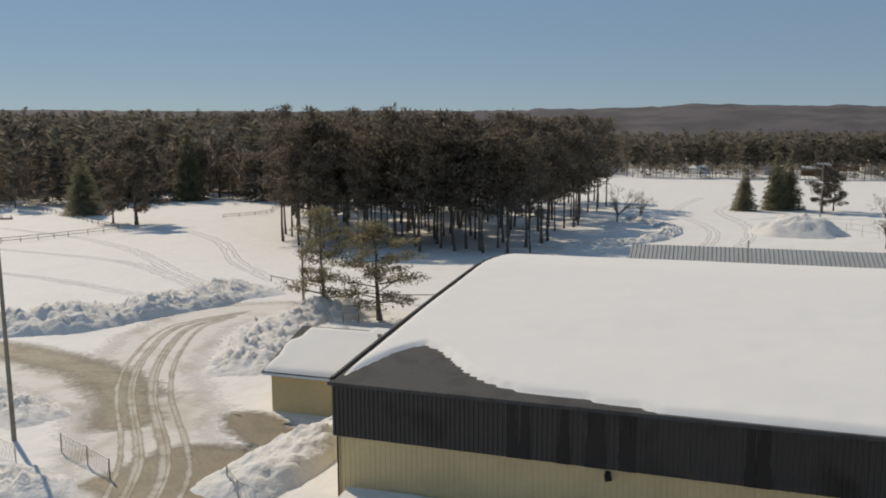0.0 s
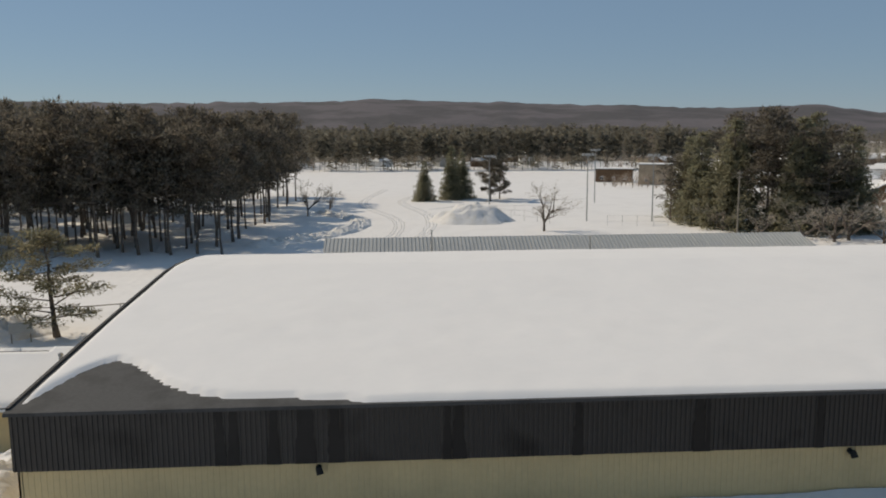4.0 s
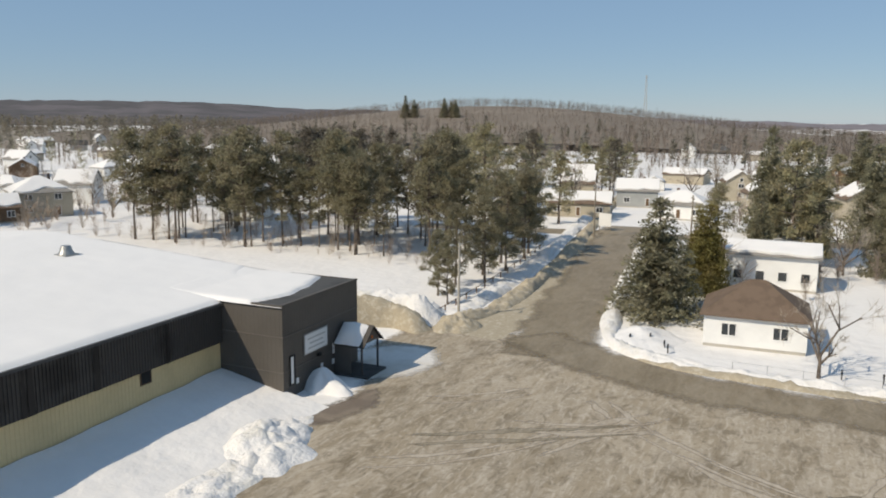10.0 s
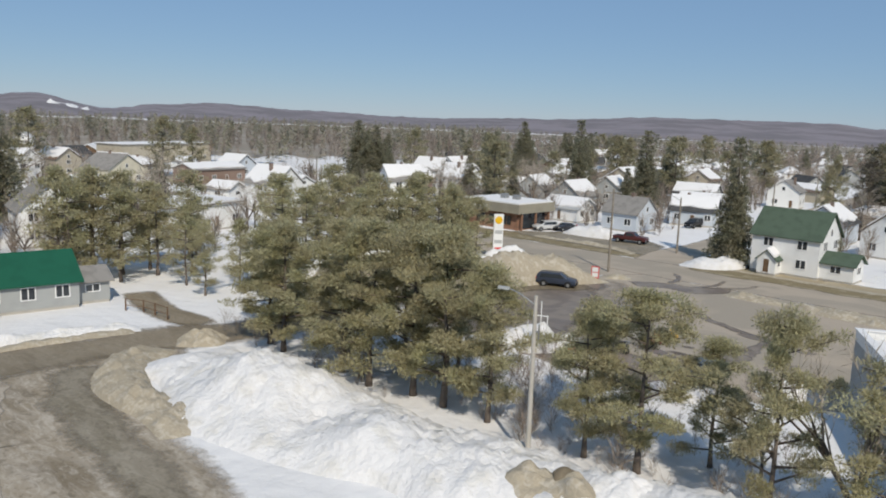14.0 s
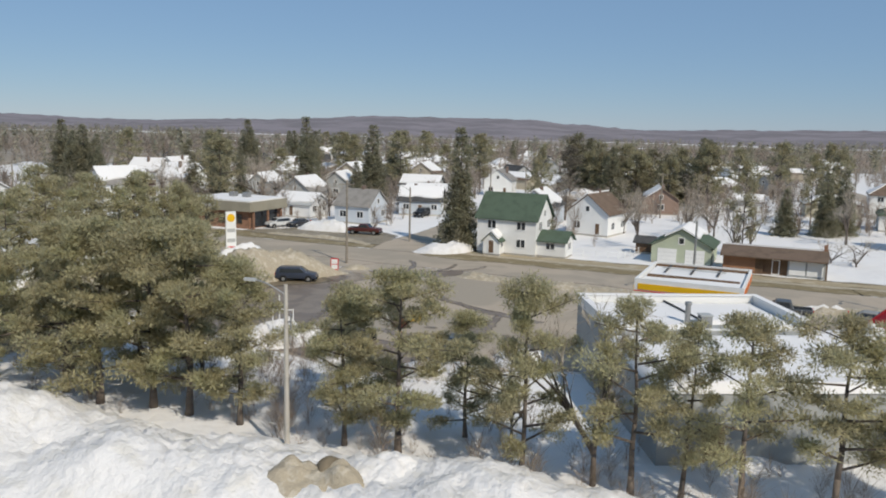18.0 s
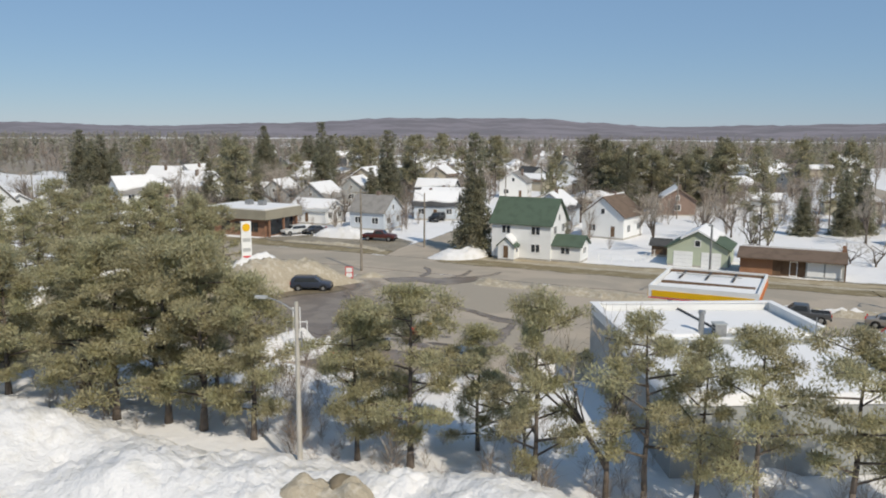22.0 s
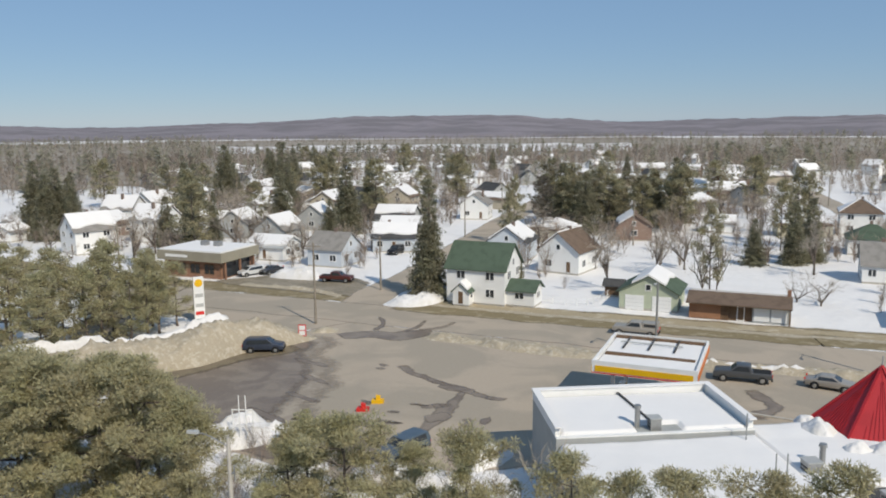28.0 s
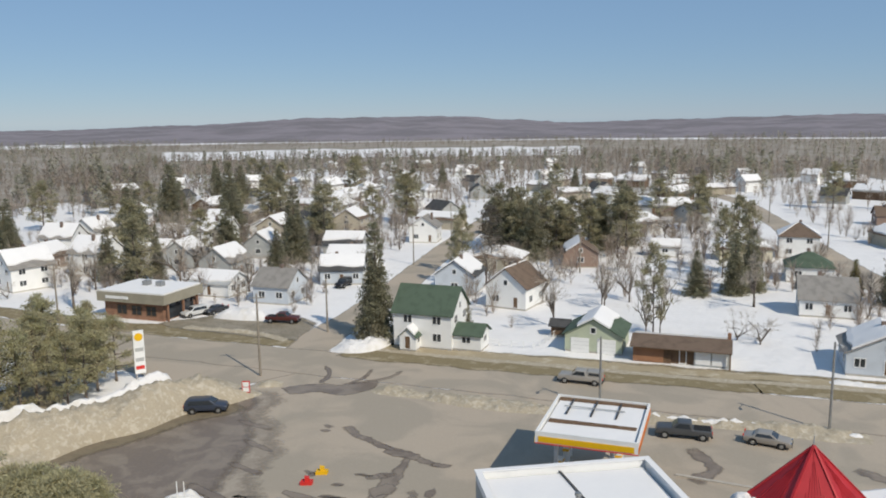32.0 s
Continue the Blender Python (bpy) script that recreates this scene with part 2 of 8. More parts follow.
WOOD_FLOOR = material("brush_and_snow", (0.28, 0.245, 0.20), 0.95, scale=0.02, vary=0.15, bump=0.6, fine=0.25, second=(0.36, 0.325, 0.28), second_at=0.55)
# North and east woods: the far foliage again, darkened in place of backlight.
SHADED_WOOD = foliage("shaded_far_conifers", (0.235, 0.22, 0.175), 0.16)
SHADED_BARE = foliage("shaded_bare_trees", (0.27, 0.225, 0.182), 0.12)
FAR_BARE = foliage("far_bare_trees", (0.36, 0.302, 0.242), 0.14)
BARK = material("bark", (0.165, 0.135, 0.112), 0.95, scale=2.0, vary=0.25, bump=0.8, fine=14)
TWIG = material("bare_twigs", (0.41, 0.36, 0.30), 0.95, scale=2.0, vary=0.2, bump=0.0, fine=9, per="island")
DAMP = material("damp_streak", (0.013, 0.012, 0.012), 0.5, scale=1.0, vary=0.3, bump=0.0, fine=5.0)
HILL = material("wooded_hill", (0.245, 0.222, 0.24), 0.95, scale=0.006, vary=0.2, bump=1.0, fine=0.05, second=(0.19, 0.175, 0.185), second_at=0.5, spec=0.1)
# Hill wood again, its colour darkened for slopes turned away from the sun.
HILL_SHADED = material("shaded_wooded_hill", (0.14, 0.128, 0.135), 0.95, scale=0.006, vary=0.2, bump=1.0, fine=0.05, second=(0.10, 0.095, 0.098), second_at=0.5, spec=0.1)
TRACK_SNOW = thin_edges(material("tracked_snow", (0.715, 0.71, 0.705), 0.85, scale=0.6, vary=0.08, bump=0.6, fine=3.0))
THIN_COVERS.append(TRACK_SNOW)
SEAM_METAL = material("dull_brown_trim", (0.15, 0.135, 0.12), 0.6, 0.2, scale=0.6, vary=0.1, bump=0.05, fine=5.0)
DARK_METAL = material("dark_ribbed_cladding", (0.06, 0.056, 0.053), 0.55, 0.3, scale=0.25, vary=0.12, bump=0.05, fine=3.0, second=(0.03, 0.028, 0.026), second_at=0.62)
DARK_PANEL = material("dark_brown_cladding", (0.115, 0.103, 0.09), 0.6, 0.2, scale=0.3, vary=0.1, bump=0.05, fine=5.0)
YELLOW_METAL = material("yellow_ribbed_cladding", (0.63, 0.50, 0.28), 0.6, 0.0, scale=0.3, vary=0.08, bump=0.05, fine=3.0)
GREY_METAL = material("grey_seamed_metal", (0.47, 0.475, 0.46), 0.5, 0.2, scale=0.4, vary=0.08, bump=0.05, fine=4.0)
ROOF_DARK = material("dark_roof_membrane", (0.075, 0.075, 0.075), 0.85, scale=0.5, vary=0.25, bump=0.3, fine=5.0)
STEEL = material("galvanised_steel", (0.38, 0.38, 0.37), 0.45, 0.7, scale=3.0, vary=0.12, bump=0.05, fine=20)
POLE_WOOD = material("weathered_pole", (0.27, 0.235, 0.19), 0.9, scale=1.5, vary=0.2, bump=0.4, fine=12)
CONCRETE_POLE = material("concrete_pole", (0.45, 0.42, 0.37), 0.9, scale=1.5, vary=0.1, bump=0.2, fine=12)
BLACK = material("black_rubber", (0.02, 0.02, 0.02), 0.8, scale=4, vary=0.2, bump=0.1)
GLASS = material("dark_glass", (0.035, 0.04, 0.045), 0.08, scale=0.5, vary=0.2, bump=0, spec=0.6)
CHROME = material("chrome", (0.6, 0.6, 0.6), 0.25, 1.0, scale=4, vary=0.05, bump=0)
WHITE_PAINT = material("white_paint", (0.78, 0.78, 0.76), 0.55, scale=0.6, vary=0.05, bump=0.05)
CREAM = material("cream_siding", (0.62, 0.57, 0.44), 0.7, scale=0.5, vary=0.08, bump=0.1)
BRICK = material("brick", (0.28, 0.155, 0.10), 0.9, scale=1.0, vary=0.2, bump=0.3, fine=9)
CHIMNEY = material("sooty_brick", (0.22, 0.165, 0.135), 0.9, scale=1.0, vary=0.2, bump=0.3, fine=9)
RED_METAL = material("red_roof_metal", (0.42, 0.028, 0.035), 0.45, 0.1, scale=0.6, vary=0.1, bump=0.05)
GREEN_ROOF = material("green_roof", (0.016, 0.115, 0.065), 0.5, 0.2, scale=0.6, vary=0.1, bump=0.05)
DULL_GREEN_ROOF = material("dull_green_shingles", (0.085, 0.12, 0.085), 0.9, scale=0.8, vary=0.15, bump=0.3)
BROWN_ROOF = material("brown_shingles", (0.16, 0.115, 0.085), 0.9, scale=0.8, vary=0.18, bump=0.3)
GREY_ROOF = material("grey_shingles", (0.27, 0.255, 0.235), 0.9, scale=0.8, vary=0.18, bump=0.3)
YELLOW_PAINT = material("yellow_paint", (0.78, 0.45, 0.015), 0.5, scale=0.6, vary=0.05, bump=0.0)
RED_PAINT = material("red_paint", (0.6, 0.035, 0.03), 0.5, scale=0.6, vary=0.08, bump=0.0)
ORANGE = material("orange_paint", (0.62, 0.17, 0.03), 0.5, scale=0.6, vary=0.08, bump=0.0)
TIMBER = material("stained_timber", (0.16, 0.10, 0.06), 0.85, scale=1.2, vary=0.2, bump=0.2)
TAN_PANEL = material("weathered_tan_panel", (0.31, 0.285, 0.22), 0.75, scale=0.5, vary=0.1, bump=0.1)
WALL_PAINTS = {
    "white": WHITE_PAINT, "cream": CREAM, "tan": material("tan_brick", (0.42, 0.33, 0.235), 0.9, scale=1.0, vary=0.15, bump=0.3, fine=9), "brick": BRICK, "timber": TIMBER, "yellow": YELLOW_METAL,
    "pale blue": material("pale_blue_siding", (0.52, 0.56, 0.60), 0.7, scale=0.6, vary=0.08, bump=0.1),
    "grey": material("grey_siding", (0.36, 0.37, 0.36), 0.7, scale=0.6, vary=0.08, bump=0.1),
    "pale green": material("pale_green_siding", (0.44, 0.48, 0.36), 0.7, scale=0.6, vary=0.08, bump=0.1),
    "beige": material("beige_siding", (0.45, 0.40, 0.31), 0.7, scale=0.6, vary=0.08, bump=0.1),
    "red brown": material("red_brown_siding", (0.27, 0.19, 0.15), 0.8, scale=0.6, vary=0.1, bump=0.1),
}
ROOFS = {"brown": BROWN_ROOF, "grey": GREY_ROOF, "green": DULL_GREEN_ROOF, "bright green": GREEN_ROOF, "dark": ROOF_DARK, "metal": GREY_METAL}


# ---- mesh helpers ----
class Geo:
    """Collects vertices and faces of one mesh."""

    def __init__(self):
        self.v, self.f = [], []
        self.c = []   # how fully a thin ground cover hides what lies under it, vertex by vertex

    def add(self, verts, faces):
        k = len(self.v)
        self.v += [tuple(p) for p in verts]
        self.f += [tuple(i + k for i in face) for face in faces]
        return self

    def box(self, x0, x1, y0, y1, z0, z1):
        v = [(x, y, z) for z in (z0, z1) for y in (y0, y1) for x in (x0, x1)]
        return self.add(v, [(0, 2, 3, 1), (4, 5, 7, 6), (0, 1, 5, 4), (2, 6, 7, 3), (0, 4, 6, 2), (1, 3, 7, 5)])

    def bar(self, a, b, w, h=None):
        """A beam from a to b of section w x h."""
        a, b = Vector(a), Vector(b)
        d = (b - a).normalized()
        side = d.cross(Vector((0, 0, 1)) if abs(d.z) < 0.9 else Vector((1, 0, 0))).normalized()
        top = side.cross(d).normalized()
        s, t = side * w / 2, top * (h or w) / 2
        v = [p + i * s + j * t for p in (a, b) for i, j in ((-1, -1), (1, -1), (1, 1), (-1, 1))]
        return self.add(v, [(0, 3, 2, 1), (4, 5, 6, 7), (0, 1, 5, 4), (1, 2, 6, 5), (2, 3, 7, 6), (3, 0, 4, 7)])

    def tube(self, a, b, ra, rb=None, n=8):
        a, b = Vector(a), Vector(b)
        rb = ra if rb is None else rb
        d = (b - a).normalized()
        side = d.cross(Vector((0, 0, 1)) if abs(d.z) < 0.9 else Vector((1, 0, 0))).normalized()
        top = side.cross(d)
        v = []
        for p, r in ((a, ra), (b, rb)):
            v += [p + (side * math.cos(2 * math.pi * i / n) + top * math.sin(2 * math.pi * i / n)) * r for i in range(n)]
        f = [(i, (i + 1) % n, n + (i + 1) % n, n + i) for i in range(n)] + [tuple(range(n))[::-1], tuple(range(n, 2 * n))]
        return self.add(v, f)

    def prism(self, outline, z0, z1):
        """An upright prism over a plan outline, counter-clockwise; z1 may be a list of heights."""
        n = len(outline)
        tops = z1 if isinstance(z1, (list, tuple)) else [z1] * n
        v = [(x, y, z0) for x, y in outline] + [(x, y, z) for (x, y), z in zip(outline, tops)]
        f = [(i, (i + 1) % n, n + (i + 1) % n, n + i) for i in range(n)] + [tuple(range(n))[::-1], tuple(range(n, 2 * n))]
        return self.add(v, f)

    def slab(self, corners, thick):
        """A sheet over four or three corners in space, with thickness downwards along z."""
        n = len(corners)
        v = [Vector(c) for c in corners] + [Vector(c) - Vector((0, 0, thick)) for c in corners]
        f = [tuple(range(n)), tuple(range(n, 2 * n))[::-1]] + [((i + 1) % n, i, n + i, n + (i + 1) % n) for i in range(n)]
        return self.add(v, f)


def mesh_from(name, geo, mat, smooth=False):
    me = bpy.data.meshes.new(name)
    me.from_pydata(geo.v, [], geo.f)
    me.materials.append(mat)
    if smooth:
        me.polygons.foreach_set("use_smooth", [True] * len(me.polygons))
    if mat in THIN_COVERS:
        cover = me.attributes.new("cover", "FLOAT", "POINT")
        cover.data.foreach_set("value", geo.c if len(geo.c) == len(geo.v) else [1.0] * len(geo.v))
    me.update()
    return me


def part(name, geo, mat, parent, label="", smooth=False):
    ob = new(name, mesh_from(name, geo, mat, smooth) if isinstance(geo, Geo) else geo)
    ob.parent = parent
    return tagged(ob, label) if label else ob


def thing(name, label, category, group="", at=None):
    ob = new(name)
    ob.empty_display_size = 0.3
    if at is not None:
        ob.matrix_world = at
    return tagged(ob, label, category, group)


def setting(name, geo, mat, label, category, smooth=False, kind="structure"):
    ob = new(name, mesh_from(name, geo, mat, smooth))
    return tagged(ob, label, category, kind=kind)


def rough(x, y, s, seed=0.0):
    return noise.noise(Vector((x * s, y * s, seed)))


def ground_z(x, y):
    d = math.hypot(x, y)
    south = max(0.0, -y) / max(d, 1.0)
    return -min(10.0, max(0.0, d - 190.0) * 0.0125) * (0.35 + 0.65 * south)


# ---- ground, water, hills ----
def polar_sheet():
    g = Geo()
    radii = [0, 8, 20, 40, 70, 100, 140, 190, 250, 320, 420, 550, 700, 900, 1150, 1500, 2000, 2800, 3600, 4600]
    n = 120
    g.v = [(0, 0, 0)] + [(r * math.sin(2 * math.pi * a / n), r * math.cos(2 * math.pi * a / n), ground_z(r * math.sin(2 * math.pi * a / n), r * math.cos(2 * math.pi * a / n))) for r in radii[1:] for a in range(n)]
    g.f = [(0, 1 + (a + 1) % n, 1 + a) for a in range(n)]
    for k in range(len(radii) - 2):
        b = 1 + k * n
        g.f += [(b + a, b + (a + 1) % n, b + n + (a + 1) % n, b + n + a) for a in range(n)]
    return g


setting("ground", polar_sheet(), SNOW, "snow-covered ground reaching to the horizon", "snow", True)

# skyline: compass bearing from +y towards +x, and how high the hills stand over the eye, in degrees
SKYLINE = [(-180, 0.05), (-175, 0.15), (-160, 0.3), (-120, 1.2), (-60, 1.8), (-14, 1.85), (-5, 1.95), (-1.5, 2.1), (6, 1.9), (15, 1.6), (22, 1.35), (28, 1.45), (33, 0.9), (37, 0.72), (48, 0.75), (58, 0.35), (75, 0.1), (88, -0.2), (92, -0.35), (103, -0.05), (106, 0.2), (109, 0.55), (113.5, -0.25), (117, 0.1), (120, 0.3), (126, 0.05), (134, -0.2), (142, 0.0), (152, 0.42), (161, 0.4), (165, 0.12), (169, -0.15), (176, -0.02), (180, 0.05)]


def skyline(b):
    b = (b + 180) % 360 - 180
    for (b0, e0), (b1, e1) in zip(SKYLINE, SKYLINE[1:]):
        if b0 <= b <= b1:
            s = (b - b0) / (b1 - b0)
            s = s * s * (3 - 2 * s)
            return e0 + (e1 - e0) * s
    return 0.0


def hills(b0, b1):
    g, n = Geo(), int((b1 - b0) * 2)
    rows = [(1560, -0.02), (1750, 0.12), (2050, 0.42), (2400, 0.75), (2750, 0.95), (3050, 1.0), (3500, 0.9), (4200, 0.3)]
    for r, s in rows:
        for a in range(n + 1):
            b = b0 + a * (b1 - b0) / n
            top = 21 + math.tan(radians(skyline(b))) * 3050
            x, y = r * math.sin(radians(b)), r * math.cos(radians(b))
            base = -12.0
            z = base + (top - base) * s + 0.10 * (top + 40) * rough(x, y, 0.004, 3.0) * s * (1 - s * 0.8) + (4.5 * rough(x, y, 0.03) + 3.0 * rough(x, y, 0.09)) * min(1, s * 2)
            g.v.append((x, y, z))
    for k in range(len(rows) - 1):
        g.f += [(k * (n + 1) + a, k * (n + 1) + a + 1, (k + 1) * (n + 1) + a + 1, (k + 1) * (n + 1) + a) for a in range(n)]
    return g


setting("backdrop_north", hills(-150, 66), HILL_SHADED, "long wooded hills along the horizon, coloured dark for their shaded faces", "hills", True)
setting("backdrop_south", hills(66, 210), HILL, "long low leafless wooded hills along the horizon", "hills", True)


g = Geo()
for i in range(13):
    for j in range(5):
        b, r = 109.9 + 2.6 * i / 12, 2150 + 150 * j / 4
        x, y = r * math.sin(radians(b)), r * math.cos(radians(b))
        s_ = 0.42 + 0.33 * (r - 2050) / 350
        edge = i in (0, 12) or j in (0, 4)
        g.v.append((x, y, -12 + (33 + math.tan(radians(skyline(b))) * 3050) * s_ + (-8 if edge else 3) + 16 * rough(x, y, 0.03)))
g.f = [(i * 5 + j, i * 5 + j + 1, (i + 1) * 5 + j + 1, (i + 1) * 5 + j) for i in range(12) for j in range(4)]
setting("hill_clearing", g, SNOW, "snowy clearing on the far hillside", "clearing", True)


def smooth_line(points, step=1.5):
    """A Catmull-Rom line through plan points, sampled about every step metres."""
    p = [Vector((*q, 0)) for q in points]
    p = [2 * p[0] - p[1]] + p + [2 * p[-1] - p[-2]]
    out = []
    for a, b, c, d in zip(p, p[1:], p[2:], p[3:]):
        n = max(1, int((c - b).length / step))
        for i in range(n):
            t = i / n
            out.append(0.5 * ((2 * b) + (c - a) * t + (2 * a - 5 * b + 4 * c - d) * t * t + (3 * b - a - 3 * c + d) * t ** 3))
    return out + [p[-2]]


def ribbon(points, width, z, wobble=0.3, seed=0.0, step=1.5, fade=0.9):
    """A strip of ground cover along a line; it thins out over fade metres at its sides and ends."""
    g = Geo()
    line = smooth_line(points, step)
    n = len(line)
    for i, c in enumerate(line):
        d = (line[min(i + 1, n - 1)] - line[max(i - 1, 0)]).normalized()
        s = Vector((d.y, -d.x, 0))
        for side, u in ((-1, 1.0), (-1, 0.0), (1, 0.0), (1, 1.0)):
            half = width / 2 + wobble * (rough(c.x, c.y, 0.23, seed + side) + 0.6 * rough(c.x, c.y, 0.9, seed + side))
            half = max(half, 0.3 * width)
            q = c + s * side * (half + 0.35 * min(fade, width) if u else max(0.06 * width, half - 0.55 * min(fade, width)))
            g.v.append((q.x, q.y, ground_z(q.x, q.y) + z))
            g.c.append(0.0 if u else min(1.0, 0.3 + min(i, n - 1 - i) * step / 2.0))
    g.f = [(4 * i + k, 4 * i + k + 1, 4 * i + k + 5, 4 * i + k + 4) for i in range(n - 1) for k in range(3)]
    return g


def patch(points, z, wobble=0.6, seed=0.0, fade=0.7):
    """A patch of ground cover that thins out round its rim."""
    line = smooth_line(list(points) + [points[0]], 1.0)[:-1]
    g = Geo()
    n = len(line)
    g.v = [(c.x + wobble * rough(c.x, c.y, 0.3, seed) + 0.4 * wobble * rough(c.x, c.y, 1.1, seed), c.y + wobble * rough(c.x, c.y, 0.3, seed + 7) + 0.4 * wobble * rough(c.x, c.y, 1.1, seed + 7), z) for c in line]
    turned = sum(a[0] * b[1] - b[0] * a[1] for a, b in zip(g.v, g.v[1:] + g.v[:1])) > 0
    rim = list(g.v)
    for i in range(n):
        d = (Vector(rim[(i + 2) % n]) - Vector(rim[i - 2])).normalized() * (fade if turned else -fade)
        g.v[i] = (rim[i][0] + 0.4 * d.y, rim[i][1] - 0.4 * d.x, z)
        g.v.append((rim[i][0] - 0.6 * d.y, rim[i][1] + 0.6 * d.x, z))
    g.c = [0.0] * n + [1.0] * n
    g.f = [tuple(range(n, 2 * n))] + [(i, (i + 1) % n, n + (i + 1) % n, n + i) for i in range(n)]
    return g


def bank(points, width, height, seed=0.0, step=0.6, lumps=1.0, across=21):
    """A ploughed windrow of snow along a line: lumpy, tapering to the ground at its ends and sides."""
    g = Geo()
    line = smooth_line(points, step)
    n = len(line)
    for i, c in enumerate(line):
        d = (line[min(i + 1, n - 1)] - line[max(i - 1, 0)]).normalized()
        s = Vector((d.y, -d.x, 0))
        end = min(1.0, min(i, n - 1 - i) * step / (0.6 * width))
        end = math.sin(end * math.pi / 2)
        w = width * (0.8 + 0.4 * rough(c.x, c.y, 0.12, seed))
        for j in range(across):
            u = -1 + 2 * j / (across - 1)
            q = c + s * u * w / 2
            prof = (1 - u * u) ** 0.75
            cell = noise.voronoi(Vector((q.x * 0.9, q.y * 0.9, seed)))[0]
            h = height * prof * (0.7 + 0.6 * rough(q.x, q.y, 0.16, seed + 3)) + lumps * prof ** 0.6 * (0.34 * rough(q.x, q.y, 0.6, seed) + 0.55 * (cell[1] - cell[0]) - 0.12 + 0.26 * rough(q.x, q.y, 1.7, seed) + 0.17 * rough(q.x, q.y, 3.4, seed) + 0.08 * rough(q.x, q.y, 6.5, seed))
            g.v.append((q.x, q.y, ground_z(q.x, q.y) - 0.06 + max(0.0, h * end)))
    for i in range(n - 1):
        g.f += [(i * across + j, i * across + j + 1, (i + 1) * across + j + 1, (i + 1) * across + j) for j in range(across - 1)]
    return g


def heap(x, y, rx, ry, h, seed=0.0, lumps=1.0, turn=0.0, rings=20, n=60):
    g = Geo()
    g.v = [(x, y, h)]
    ct, st = math.cos(turn), math.sin(turn)
    for k in range(1, rings + 1):
        u = k / rings
        for a in range(n):
            t = 2 * math.pi * a / n
            e = 1 + 0.28 * rough(math.cos(t) * 2 + x, math.sin(t) * 2 + y, 0.9, seed)
            lx, ly = rx * u * e * math.cos(t), ry * u * e * math.sin(t)
            px, py = x + lx * ct - ly * st, y + lx * st + ly * ct
            prof = (1 - u ** 1.6)
            cell = noise.voronoi(Vector((px, py, seed)))[0]
            z = h * prof * (0.8 + 0.5 * rough(px, py, 0.35, seed)) + lumps * prof ** 0.6 * (0.3 * rough(px, py, 0.8, seed) + 0.5 * (cell[1] - cell[0]) - 0.1)
            g.v.append((px, py, max(z, 0) - 0.05))
    g.v[0] = (x, y, sum(q[2] for q in g.v[1:n + 1]) / n)   # the top closes level with its first ring
    g.f = [(0, 1 + a, 1 + (a + 1) % n) for a in range(n)]
    for k in range(rings - 1):
        b = 1 + k * n
        g.f += [(b + a, b + n + a, b + n + (a + 1) % n, b + (a + 1) % n) for a in range(n)]
    return g


# ---- roads and lots ----
setting("road", ribbon([(-420, -104), (-150, -103.5), (0, -103.2), (60, -103.2), (110, -104), (200, -112), (420, -150)], 10.5, 0.03, 0.4), ASPHALT, "grey asphalt main road, bare and dusty between thawing verges", "road")
setting("verge_far", ribbon([(-300, -114.5), (-40, -113.6), (0, -112.2), (30, -111.2), (53, -111.0)], 8.8, 0.036, 0.7, 2.0, fade=1.2), VERGE, "strip of thawed brown grass beside the main road", "verge")
setting("verge_far_east", ribbon([(64.5, -110.5), (78, -110.8), (90, -111.2), (110, -112.2), (200, -119)], 5.4, 0.015, 0.8, 2.0), VERGE, "strip of thawed brown grass beside the main road", "verge")
setting("road_shoulder", patch([(54, -98), (58, -92), (63, -87), (68, -88), (76, -91), (90, -94), (100, -98), (100, -104), (54, -104)], 0.024, 0.5, 2.2), ASPHALT, "broad bare asphalt where the lot road meets the main road", "road")
setting("muddy_margin", ribbon([(66, -60), (63.6, -67), (60.2, -74.5), (57, -81), (55, -85)], 4.2, 0.037, 0.8, 2.4, 0.8, fade=1.6), MUD, "brown mud washed down from the sandy bank", "mud")
setting("dry_grass_strip", ribbon([(-300, -116.4), (-40, -115.5), (0, -114.3), (30, -113.6), (53, -113.4)], 3.6, 0.041, 0.8, 2.9, 1.0, fade=1.5), DRY_GRASS, "strip of flattened straw-coloured grass above the verge", "verge")
setting("sandy_strip", ribbon([(-300, -114.4), (-40, -113.5), (0, -112.0), (30, -111.6), (48, -111.6)], 0.9, 0.046, 0.5, 2.5, 0.8), DIRTY_SNOW, "strip of sandy melting snow on the verge", "snow")
setting("forecourt", patch([(66, -72), (62, -82), (58, -90), (55, -98), (40, -98), (-40, -98.5), (-60, -90), (-30, -80), (-12, -62), (4, -66), (17, -62), (28, -55), (40, -55), (52, -58), (62, -62)], 0.02, 0.5), ASPHALT, "worn asphalt forecourt of a filling station", "forecourt")
setting("drying_margin", patch([(67, -69), (62, -82), (57.5, -89.5), (51.5, -88.5), (50, -83.5), (46, -79.5), (43.4, -75), (41.6, -69), (39.6, -63), (42, -57), (54, -56), (62, -62)], 0.0255, 1.6, 4.4, fade=3.4), DAMP_ASPHALT, "damp drying edge round the meltwater", "meltwater")
setting("wet_patch", patch([(66, -70), (61, -81.5), (56.8, -88), (53.2, -87), (52.4, -83), (49.2, -79.4), (47, -75.6), (45.6, -72), (45, -67), (43.4, -62.4), (46, -58.6), (54, -58.4), (61, -63)], 0.03, 1.3, 4.0, fade=2.4), WET, "dark wet meltwater on the forecourt", "meltwater")
